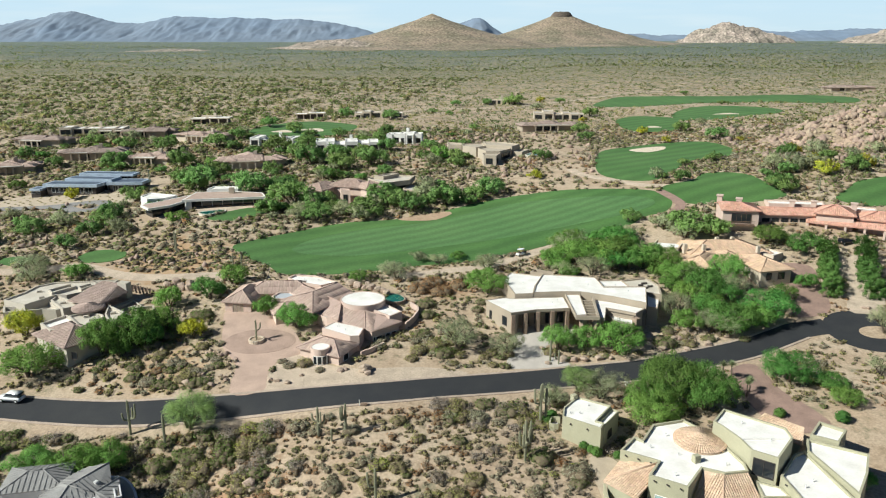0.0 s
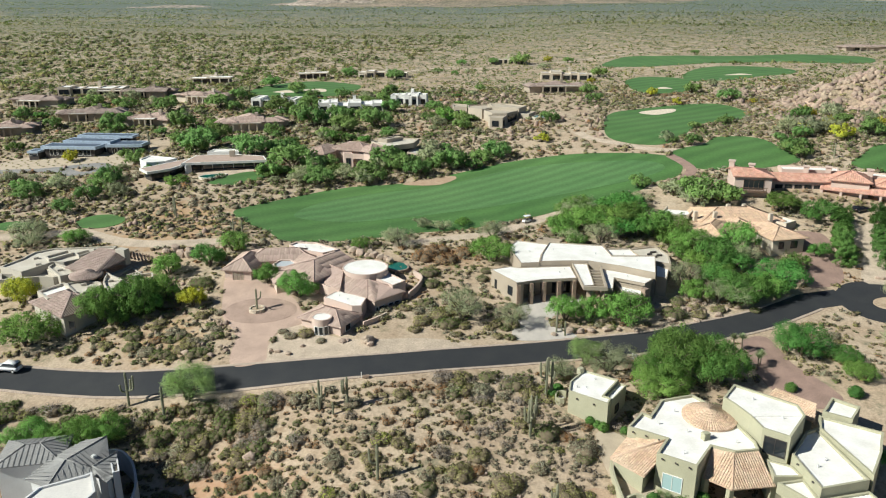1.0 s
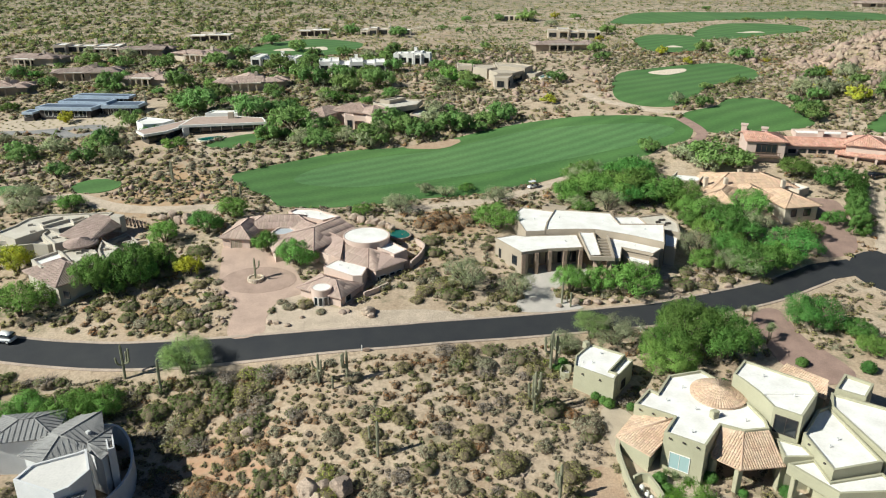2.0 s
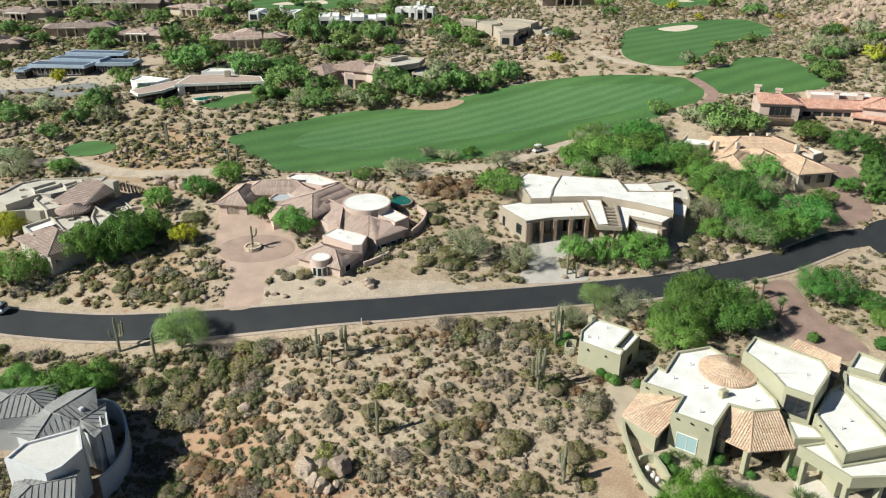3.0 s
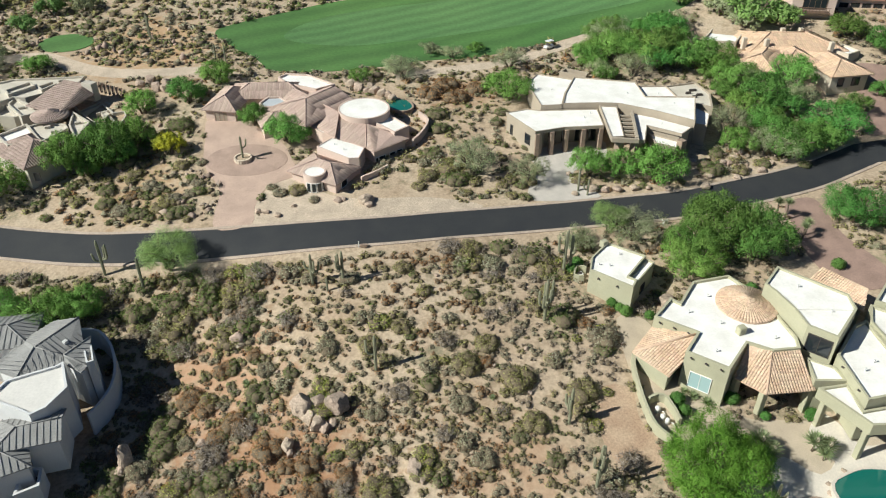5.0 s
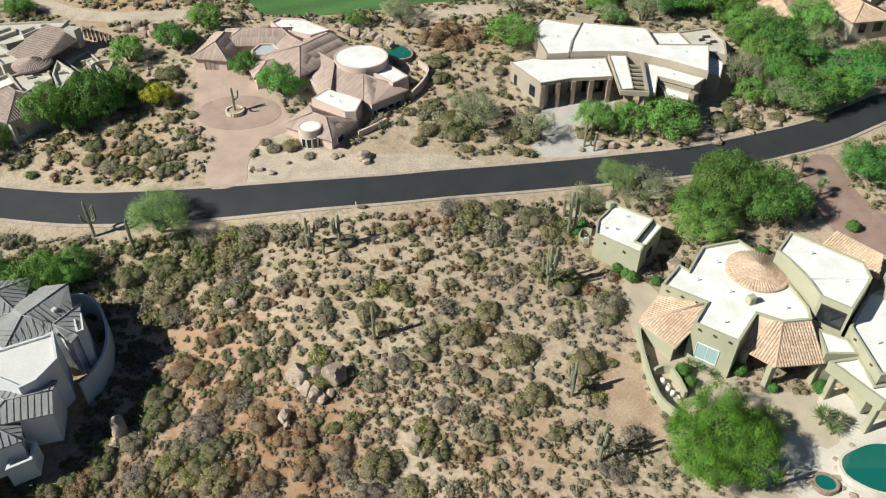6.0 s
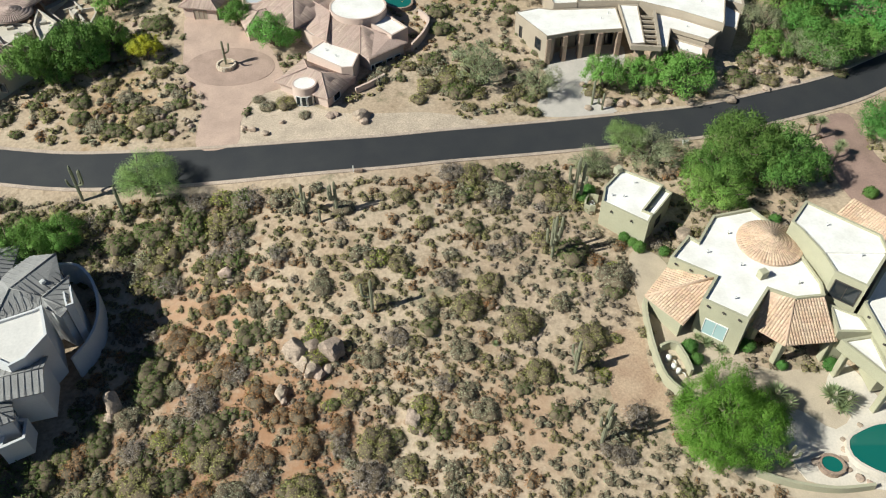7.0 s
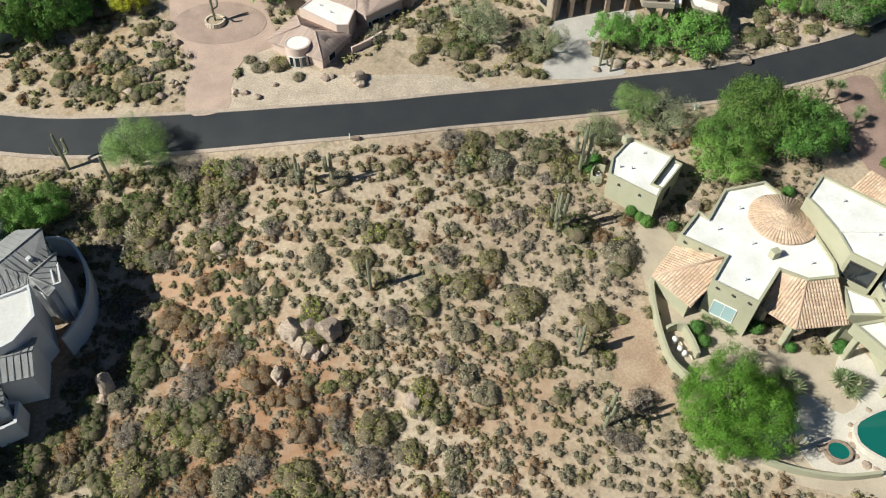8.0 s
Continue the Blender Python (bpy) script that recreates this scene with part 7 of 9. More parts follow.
def make_shrub_arrays(seed, leaves, size=0.14, slim=0.35, lobes=3, flat=0.72, core=0.8, fuzz=0.2, rings=1):
    """A shrub one metre in radius: a few low rounded cores coloured as shaded twigs, with small leaf sprays standing
    out of them.
    """
    rng = np.random.default_rng(seed)
    bm = bmesh.new()
    bmesh.ops.create_icosphere(bm, subdivisions=rings, radius=1)
    ball = np.array([v.co[:] for v in bm.verts])
    tris = np.array([[v.index for v in f.verts] for f in bm.faces if f.calc_center_median().z > -0.3])
    bm.free()
    turn = rng.uniform(0, 6.28)
    vs, fs, ns, base = [], [], [], 0
    spots, core_tris = [], 0
    for k in range(lobes):
        a, q = turn + 2 * math.pi * k / lobes + rng.uniform(-0.4, 0.4), (0.44 * rng.uniform(0.7, 1.15) if lobes > 1 else 0)
        spots.append((np.array([math.cos(a) * q, math.sin(a) * q, 0.12]), rng.uniform(0.46, 0.64) if lobes > 1 else 0.9))
    if core:
        for c, r in spots:
            lump = ball * (core * r * (1 + 0.16 * rng.normal(size=(len(ball), 1))))
            vs.append(lump + c)
            ns.append(ball)
            fs.append(tris + base)
            base += len(ball)
            core_tris += len(tris)
    pick = rng.integers(0, len(spots), leaves)
    c = np.array([q[0] for q in spots])[pick]
    r = np.array([q[1] for q in spots])[pick][:, None]
    d = rng.normal(size=(leaves, 3))
    d[:, 2] = np.abs(d[:, 2]) * 1.1 - 0.15
    d /= np.linalg.norm(d, axis=1)[:, None]
    p = c + d * r * (1 - fuzz + 1.4 * fuzz * rng.random((leaves, 1)))
    u = rng.normal(size=(leaves, 3)) + 0.9 * d + np.array([0, 0, 0.5])
    u /= np.linalg.norm(u, axis=1)[:, None]
    w = np.cross(u, d + 0.6 * rng.normal(size=(leaves, 3)))
    w /= np.linalg.norm(w, axis=1)[:, None]
    k = size * (0.55 + 0.8 * rng.random((leaves, 1)))
    tri = np.stack([p - u * k * 0.5 + w * k * slim, p - u * k * 0.5 - w * k * slim, p + u * k], 1)
    v, nv = outward(tri, d + 0.25 * rng.normal(size=(leaves, 3)) + np.array([0, 0, 0.15]))
    vs.append(v)
    ns.append(nv)
    fs.append(np.arange(leaves * 3).reshape(-1, 3) + base)
    v = np.concatenate(vs)
    v[:, 2] = np.maximum(v[:, 2], -0.06) * flat
    return v, np.concatenate(fs), np.concatenate(ns), np.arange(core_tris + leaves) < core_tris


def scatter_mesh(name, protos, xs, ys, rs, hs, mat, label, category, seed=0, group="", height=heights):
    """Many shrubs joined into one mesh of kind stuff."""
    rng = np.random.default_rng(seed)
    zs = height(xs, ys)
    vs, fs, ns, core_tris, base = [], [], [], [], 0
    pick = rng.integers(0, len(protos), len(xs))
    for i, (v, f, nv, inner) in enumerate(protos):
        sel = np.where(pick == i)[0]
        if not len(sel):
            continue
        a = rng.uniform(0, 6.28, len(sel))
        ca, sa = np.cos(a)[:, None], np.sin(a)[:, None]
        x = (ca * v[:, 0] - sa * v[:, 1]) * rs[sel][:, None] + xs[sel][:, None]
        y = (sa * v[:, 0] + ca * v[:, 1]) * rs[sel][:, None] + ys[sel][:, None]
        z = v[:, 2][None] * hs[sel][:, None] + zs[sel][:, None]
        vs.append(np.stack([x, y, z], 2).reshape(-1, 3))
        ns.append(np.stack([ca * nv[:, 0] - sa * nv[:, 1], sa * nv[:, 0] + ca * nv[:, 1], np.broadcast_to(nv[:, 2], x.shape)], 2).reshape(-1, 3))
        fs.append((f[None] + (np.arange(len(sel)) * len(v))[:, None, None]).reshape(-1, 3) + base)
        core_tris.append(np.tile(inner, len(sel)))
        base += len(sel) * len(v)
    if not vs:
        return None
    me = array_mesh(name, np.concatenate(vs), np.concatenate(fs), mat, False, np.concatenate(ns), np.concatenate(core_tris))
    return tagged(new(name, me), label, category, group, "stuff")


def clear_of(x, y):
    ok = np.ones(len(x), bool)
    for poly in KEEP_CLEAR:
        px, py = [p[0] for p in poly], [p[1] for p in poly]
        m = ok & (x > min(px)) & (x < max(px)) & (y > min(py)) & (y < max(py))
        if m.any():
            idx = np.where(m)[0]
            ok[idx[inside(poly, x[idx], y[idx])]] = False
    return ok


def patchiness(x, y, s, seed):
    return np.array([noise.noise((a * s, b * s, seed)) for a, b in zip(x, y)])


SHRUB_KINDS = (("olive", "olive-green desert shrubs"), ("sagebrush", "grey-green bursage shrubs"), ("rust", "dry rust-brown shrubs"), ("green", "dark green creosote shrubs"), ("twig", "bare grey twiggy shrubs"))


def spaced(x, y, r, gap):
    """Which of the spots to keep so that no two shrubs stand closer than gap times their radii."""
    cell, taken, keep = 2 * gap * float(r.max()), {}, np.zeros(len(x), bool)
    for i, (a, b, q) in enumerate(zip(x.tolist(), y.tolist(), r.tolist())):
        ci, cj = int(a // cell), int(b // cell)
        near = (o for u in (-1, 0, 1) for v in (-1, 0, 1) for o in taken.get((ci + u, cj + v), ()))
        if all((a - o[0]) ** 2 + (b - o[1]) ** 2 > (gap * (q + o[2])) ** 2 for o in near):
            keep[i] = True
            taken.setdefault((ci, cj), []).append((a, b, q))
    return keep


def shrub_band(count, x0, x1, y0, y1, leaves, size, r0, r1, seed, widen=0.0, shares=(0.40, 0.28, 0.08, 0.14, 0.10), bias=0.0, rows=0.0, where="on the desert ground", lobes=3, low=0.75, high=1.1, gap=0.8, core=0.8, slim=0.35, skew=1.9):
    """Shrubs strewn over a stretch of ground, in clumps with bare lanes between them. gap: how close they stand, 0 for anyhow."""
    rng = np.random.default_rng(seed)
    y = y0 + (y1 - y0) * rng.random(count) ** (1.0 if not widen else 1.25)
    half = (x1 - x0) / 2 + widen * (y - y0)
    x = (x0 + x1) / 2 + half * rng.uniform(-1, 1, count)
    keep = clear_of(x, y)
    dens = patchiness(x, y, 0.055, seed + 0.5)
    if rows:
        dens = 0.35 * dens + 1.1 * patchiness(0.55 * x + 0.12 * y, 1.45 * y, rows, seed + 3.1) + 0.5 * patchiness(x, y, rows * 2.3, seed + 4.1)
    keep &= rng.random(count) < np.clip(0.72 + bias + 0.9 * dens, 0.06, 1)
    x, y = x[keep], y[keep]
    r = r0 + (r1 - r0) * rng.random(len(x)) ** skew
    if gap:
        first = spaced(x, y, r, gap)
        x, y, r = x[first], y[first], r[first]
    tone = patchiness(x, y, 0.045, seed + 7.7) * 0.75 + rng.random(len(x))
    order = np.argsort(np.argsort(tone)) / max(len(x), 1)
    names = [SHRUB_KINDS[i] for i in (2, 0, 1, 3, 4)]
    sh = [shares[i] for i in (2, 0, 1, 3, 4)]
    edge = np.cumsum((0, *sh)) / sum(sh)
    for (key, lab), a, b in zip(names, edge, edge[1:]):
        sel = (order >= a) & (order < b)
        if sel.any():
            bare = key == "twig" and leaves > 30
            protos = [make_shrub_arrays(seed * 10 + i, leaves, size, slim * (0.5 if bare else 1), lobes, core=core * (0.8 if bare else 1), fuzz=0.35 if bare else 0.2) for i in range(5)]
            scatter_mesh("desert_scrub", protos, x[sel], y[sel], r[sel], r[sel] * rng.uniform(low, high, sel.sum()), LEAF[key], f"{lab} {where}", "shrubs", seed)


shrub_band(18000, -64, 50, 52, 106, 170, 0.13, 0.48, 1.55, 11, rows=0.13, bias=0.16, shares=(0.32, 0.31, 0.13, 0.07, 0.17), low=0.55, high=0.95, where="on the sandy lot", gap=0.62, skew=1.2, core=0.72)
shrub_band(3000, -40, 8, 50, 78, 80, 0.22, 0.3, 1.1, 31, rows=0.1, bias=-0.2, shares=(0.05, 0.0, 0.95, 0.0, 0.0), where="and dry brush in the hollow", low=0.4, high=0.7, gap=0.55, core=0.6, slim=0.2)
shrub_band(16000, -130, 130, 106, 178, 44, 0.25, 0.5, 1.6, 12, rows=0.09, bias=0.2, where="between the houses", gap=0.68, skew=1.1, lobes=2, core=0.72)
shrub_band(13000, -150, 150, 172, 360, 26, 0.33, 0.5, 1.8, 13, shares=(0.36, 0.34, 0.04, 0.26, 0.0), widen=0.35, bias=0.05, rows=0.05, where="along the golf course", lobes=1, gap=0.7, skew=1.4, core=0.75)
shrub_band(17000, -190, 34, 158, 350, 26, 0.33, 0.5, 2.1, 41, shares=(0.36, 0.24, 0.10, 0.30, 0.0), rows=0.06, bias=-0.08, where="between the village and the fairway", lobes=1, gap=0.7, skew=1.4, core=0.75)
shrub_band(8000, 56, 175, 186, 335, 26, 0.33, 0.5, 2.1, 43, shares=(0.36, 0.24, 0.06, 0.34, 0.0), rows=0.06, bias=0.0, where="beside the golf greens", lobes=1, gap=0.7, skew=1.4, core=0.75)
shrub_band(420, -64, -24, 52, 100, 220, 0.13, 0.9, 1.8, 42, shares=(0.25, 0.05, 0.15, 0.5, 0.05), rows=0.08, bias=-0.1, where="in the low part of the lot", lobes=4, gap=0.7, core=0.7)
shrub_band(40000, -230, 230, 340, 1000, 4, 0.66, 0.7, 2.0, 14, shares=(0.35, 0.2, 0.0, 0.45, 0.0), widen=0.62, bias=0.3, rows=0.02, where="on the open desert plain", lobes=1, gap=0, core=0)
shrub_band(42000, -620, 620, 950, 3500, 3, 0.8, 1.2, 2.8, 15, shares=(0.3, 0.25, 0.0, 0.45, 0.0), widen=0.62, bias=0.4, rows=0.008, where="on the far desert plain", lobes=1, gap=0, core=0, slim=0.5)


shrub_band(1500, -200, 10, 250, 350, 46, 0.3, 1.2, 3.0, 44, shares=(0.2, 0.1, 0.0, 0.7, 0.0), rows=0.04, bias=-0.05, where="around the village houses", lobes=3, gap=0.6, core=0.65)
shrub_band(3600, -330, -70, 345, 800, 16, 0.45, 1.4, 3.4, 45, shares=(0.25, 0.05, 0.0, 0.7, 0.0), widen=0.25, rows=0.015, bias=0.1, where="on the open desert plain", lobes=1, gap=0, core=0.6)


# single shrubs that stand out on the lot
SINGLE = {
    "r": ("rust", "dry rust-brown shrub on the sandy lot"), "s": ("sagebrush", "grey-green bursage shrub on the sandy lot"),
    "o": ("olive", "broad olive-green shrub on the sandy lot"), "g": ("green", "dense dark green shrub on the sandy lot"),
    "k": ("twig", "leafless grey twiggy shrub on the sandy lot"), "y": ("lime", "lime-green spiky shrub on the sandy lot"),
}


def shrub_mesh(name, arrays, mat):
    return array_mesh(name, *arrays[:2], mat, False, *arrays[2:])


shrub_meshes = {}
for n_, (key, (leaf, lab)) in enumerate(SINGLE.items()):
    shrub_meshes[key] = [shrub_mesh("desert_shrub", make_shrub_arrays(900 + 7 * n_ + i, 1500 if key != "k" else 1000, 0.066 if key != "k" else 0.14, 0.36 if key != "k" else 0.1, 8, 0.95, 0.72 if key != "k" else 0.5, 0.3 if key != "k" else 0.45, 2), LEAF[leaf]) for i in range(3)]
shrub_rng = random.Random(8)


def single_shrub(kind, x, y, r, flat=0.9):
    ob = new("desert_shrub", shrub_rng.choice(shrub_meshes[kind]))
    ob.matrix_world = Matrix.Translation((x, y, ground_z(x, y) - 0.05)) @ Matrix.Rotation(shrub_rng.uniform(0, 6.28), 4, "Z") @ Matrix.Diagonal((r * 1.05, r * 1.05, r * flat, 1))
    return tagged(ob, SINGLE[kind][1], "shrub", "larger shrubs on the lot")


MARKED_A = [
    ("r", -32.1, 84.6, 1.9), ("o", -11.9, 86.3, 1.9), ("g", -3.1, 80.2, 1.6), ("o", 1.7, 82.9, 2.4), ("o", 8.5, 80.7, 2.6), ("g", 15.4, 91.7, 2.6),
    ("s", 20.3, 88.1, 2.5), ("o", 16.9, 78.9, 2.4), ("y", 20.0, 79.1, 0.9), ("g", 2.3, 95.5, 1.4), ("y", 3.8, 93.8, 0.6),
]
MARKED_B = [
    ("k", 21.7, 69.2, 2.1), ("k", -1.2, 105.0, 2.4), ("g", 6.7, 105.8, 2.0), ("g", 10.9, 104.2, 2.3), ("g", 19.3, 107.6, 2.6), ("k", -30.0, 100.1, 2.6),
    ("k", -37.1, 100.0, 2.1), ("g", -42.6, 95.7, 2.6), ("g", -47.5, 94.4, 2.5), ("k", -24.1, 91.4, 2.0), ("k", 18.0, 65.6, 1.6), ("k", 19.5, 64.6, 1.8),
    ("k", -0.8, 73.1, 1.7), ("s", -5.5, 63.5, 1.2), ("o", 4.4, 86.4, 1.9), ("s", 1.1, 76.9, 1.8),
]
MARKED_C = [
    ("o", -8.2, 100.4, 1.6), ("o", 2.0, 105.4, 2.0), ("s", -16.0, 98.1, 1.7), ("y", -3.4, 70.0, 1.9), ("g", 8.4, 72.5, 1.2), ("o", 10.4, 74.4, 2.1),
    ("s", 3.9, 69.6, 1.8), ("o", -41.6, 91.6, 2.0), ("s", -25.9, 83.7, 1.6), ("g", -22.2, 82.7, 1.3), ("s", -17.6, 86.1, 2.0), ("o", -7.8, 89.1, 1.7),
    ("r", -28.2, 86.5, 1.4), ("g", 20.5, 86.0, 1.6), ("g", 12.6, 69.5, 1.4),
]
MARKED_E = [
    ("o", -27.3, 64.2, 2.9), ("o", -35.1, 60.2, 3.2), ("g", -31.6, 61.6, 2.0), ("o", -16.6, 60.5, 2.4), ("g", -18.2, 60.8, 1.4), ("y", -34.2, 66.5, 1.7),
    ("y", -31.1, 64.8, 1.5), ("k", -30.8, 71.4, 2.7), ("r", -28.6, 76.0, 2.2), ("r", -23.2, 71.5, 2.4), ("r", -16.7, 65.8, 2.1), ("r", -21.7, 64.2, 2.0),
    ("k", -21.9, 61.7, 2.3), ("s", -24.4, 59.8, 2.5), ("k", -9.2, 62.2, 2.7), ("o", -8.6, 65.9, 2.7), ("r", -25.2, 65.5, 1.7), ("g", -28.8, 68.2, 2.0),
    ("k", -37.4, 64.8, 2.0), ("g", -38.0, 75.7, 2.6), ("g", -37.5, 72.6, 2.5), ("s", -39.5, 69.7, 2.1),
]
MARKED_F = [
    ("k", -27.0, 75.2, 2.0), ("r", -35.8, 80.3, 2.3), ("r", -33.3, 78.9, 1.9), ("g", -26.4, 80.2, 2.0), ("k", -42.6, 83.0, 1.5), ("s", -34.5, 73.3, 1.4),
    ("g", -16.7, 71.4, 1.0), ("g", -14.3, 70.7, 1.0), ("g", -12.6, 71.2, 0.9), ("r", -17.8, 69.4, 2.0), ("r", -13.0, 68.1, 1.6), ("k", -12.9, 66.8, 1.7),
    ("g", -42.8, 68.1, 2.0), ("g", -41.9, 65.3, 1.7), ("r", -27.9, 59.7, 2.0), ("r", -20.5, 69.4, 1.4), ("s", -42.5, 59.3, 1.5), ("g", -45.6, 64.5, 1.6),
    # The four near (-49, 60) stand in for trees darkened by house shade.
    ("g", -39.4, 59.5, 1.4), ("g", -49.0, 59.4, 3.0), ("g", -47.2, 61.4, 2.4), ("g", -51.0, 62.2, 2.4), ("g", -47.0, 57.4, 2.6), ("k", -7.1, 78.9, 1.9), ("s", -10.0, 76.0, 1.6), ("g", -30.0, 66.2, 1.8), ("r", -30.6, 74.0, 1.6), ("s", -33.0, 68.6, 1.5),
]
MARKED_D = [("y", -17.3, 77.0, 2.5), ("y", -17.0, 78.4, 1.6), ("g", -17.8, 78.6, 1.7), ("y", -3.6, 68.2, 1.7)]
for group in (MARKED_A, MARKED_B, MARKED_C, MARKED_D, MARKED_E, MARKED_F):
    for spec in group:
        single_shrub(*spec)


def brush(count, x0, x1, y0, y1, r0, r1, kinds, where, seed):
    """Bigger shrubs strewn over a stretch of ground, one joined mesh a kind."""
    rng = np.random.default_rng(seed)
    x, y = rng.uniform(x0, x1, count * 3), rng.uniform(y0, y1, count * 3)
    ok = clear_of(x, y)
    x, y = x[ok][:count], y[ok][:count]
    pick = rng.integers(0, len(kinds), len(x))
    for key in sorted(set(kinds)):
        sel = np.array([kinds[i] == key for i in pick])
        r = r0 + (r1 - r0) * rng.random(sel.sum()) ** 1.5
        n_ = list(SINGLE).index(key)
        protos = [make_shrub_arrays(900 + 7 * n_ + i, 420 if key != "k" else 340, 0.11 if key != "k" else 0.17, 0.36 if key != "k" else 0.11, 6, 0.95, 0.72 if key != "k" else 0.5, 0.3 if key != "k" else 0.45, 1) for i in range(3)]
        scatter_mesh("desert_brush", protos, x[sel], y[sel], r, r * 0.88, LEAF[SINGLE[key][0]], SINGLE[key][1].replace("shrub on the sandy lot", "shrubs ") + where, "shrubs", seed)


brush(130, -46, 30, 54, 104, 0.9, 2.0, "rskoogsky", "across the sandy lot", 71)
brush(24, -46, -6, 50, 59, 1.2, 2.9, "ggogkgr", "in the overgrown hollow", 72)
# This brush also darkens the strip where the house's shade lies.
brush(16, -46, -38, 62, 86, 1.0, 2.0, "gogkr", "beside the grey-roofed house", 76)
brush(120, -82, -30, 88, 104.5, 1.1, 2.6, "ggoogk", "below the street", 73)
brush(26, -1, 17, 98.6, 105.2, 1.2, 2.2, "kksgo", "along the street verge", 77)
brush(34, -72, -44, 110, 124, 0.8, 1.7, "sggoo", "on the slope above the street", 74)
brush(60, -14, 60, 118, 132, 0.9, 2.0, "sgos", "in the roadside gardens", 75)
# rusty slope and denser planting round the houses
SLOPE_A = [
    ("g", -60.0, 116.5, 2.0), ("s", -56.5, 114.5, 1.8), ("g", -53.0, 113.6, 1.8), ("r", -56.0, 118.5, 1.4), ("g", -61.0, 120.0, 2.0), ("o", -50.0, 115.0, 1.8),
    ("g", -47.0, 113.5, 1.9), ("s", -52.0, 120.5, 1.4), ("s", -48.5, 117.5, 1.6), ("g", -57.5, 131.0, 2.4), ("g", -55.0, 134.5, 2.6), ("g", -52.5, 138.5, 2.2),
    ("s", -45.6, 121.8, 1.3), ("s", -46.0, 118.9, 1.3), ("s", -46.4, 127.6, 1.2), ("s", -30.4, 118.6, 1.6), ("o", -27.4, 119.4, 1.9), ("s", -24.2, 116.6, 1.2),
    # Big dark shrubs near (-61, 130): undergrowth, and a stand-in for tree shade.
    ("s", -32.2, 120.4, 1.2), ("g", -61.3, 134.2, 3.2), ("g", -58.2, 131.4, 2.8), ("g", -62.6, 131.0, 2.8), ("g", -65.5, 128.2, 3.0), ("g", -60.5, 127.6, 2.6), ("g", -53.8, 138.7, 2.5), ("o", -49.8, 126.9, 1.7), ("s", -53.7, 121.1, 1.9), ("o", -57.5, 124.6, 1.8), ("g", -57.0, 127.6, 1.8), ("r", -6.0, 152.0, 3.2), ("r", -1.0, 150.0, 3.0), ("r", -3.0, 155.5, 3.0), ("r", 3.0, 154.0, 2.6),
]
SLOPE_B = [
    ("g", -4.5, 144.0, 2.4), ("g", -4.0, 139.0, 2.2), ("g", -5.0, 131.0, 2.0), ("o", -2.0, 126.5, 2.6), ("o", -5.5, 124.0, 2.2), ("g", -0.5, 123.0, 2.4), ("o", -6.8, 121.0, 1.5),
    ("o", 1.5, 119.6, 1.2), ("o", 9.2, 119.4, 1.2), ("g", 7.0, 141.5, 1.6), ("g", 8.0, 145.0, 1.6), ("g", 9.6, 138.5, 1.0), ("g", 10.5, 136.4, 0.9), ("g", 12.4, 133.6, 1.2),
    ("g", 13.0, 130.6, 1.1), ("o", 50.0, 128.6, 1.8), ("g", 55.0, 131.0, 1.6), ("g", 47.0, 133.5, 1.8), ("g", 45.0, 128.5, 2.6), ("g", 62.5, 131.5, 1.4), ("s", 74.0, 122.0, 1.8),
]
for group in (SLOPE_A, SLOPE_B):
    for spec in group:
        tagged(single_shrub(*spec), SINGLE[spec[0]][1].replace("on the sandy lot", "in the desert garden"), group="garden shrubs")

# low plants set out over the gravel forecourt of the dark modern house
court_rng = np.random.default_rng(29)
cx_, cy_ = court_rng.uniform(-151, -103, 500), court_rng.uniform(226, 240, 500)
spot = inside(inset(ccw(FORECOURT), 1.0), cx_, cy_)
cx_, cy_ = cx_[spot], cy_[spot]
spot = spaced(cx_, cy_, np.full(len(cx_), 1.0), 1.0)
scatter_mesh("court_planting", [make_shrub_arrays(640 + i, 30, 0.4, 0.35, 1, core=0.6) for i in range(3)], cx_[spot], cy_[spot], np.full(spot.sum(), 0.5), np.full(spot.sum(), 0.4), LEAF["olive"], "small olive plants dotted over the pale gravel forecourt", "plants", 30)

# clipped round shrubs, agaves and yuccas by the sage house
round_mesh = shrub_mesh("clipped_shrub", leaf_cards(np.random.default_rng(4), np.array([(0.55 * math.cos(a) * math.cos(b), 0.55 * math.sin(a) * math.cos(b), 0.5 + 0.42 * math.sin(b)) for a in np.linspace(0, 6.28, 12) for b in (-0.5, 0.1, 0.7, 1.3)]), 0.28, 44, 0.075, 0.9), LEAF["hedge"])
for x, y, r in ((22.6, 94.6, 1.0), (24.4, 93.0, 1.1), (23.6, 93.8, 0.9), (27.7, 92.5, 0.9), (31.2, 94.4, 0.8), (35.9, 78.7, 1.2), (39.7, 76.4, 0.8), (45.6, 76.6, 1.2), (45.2, 73.4, 0.8), (28.8, 78.2, 1.2), (29.4, 76.6, 1.0), (18.3, 102.6, 1.3), (17.4, 101.2, 1.2), (44.0, 99.0, 1.0), (58.5, 104.0, 1.2), (68.5, 102.0, 1.5)):
    ob = new("clipped_shrub", round_mesh)
    ob.matrix_world = Matrix.Translation((x, y, ground_z(x, y) - 0.05)) @ Matrix.Rotation(x * 3, 4, "Z") @ Matrix.Diagonal((r * 1.2, r * 1.2, r * 1.2, 1))
    tagged(ob, "neatly clipped round green shrub in the gravel yard", "shrub", "clipped shrubs by the sage house")


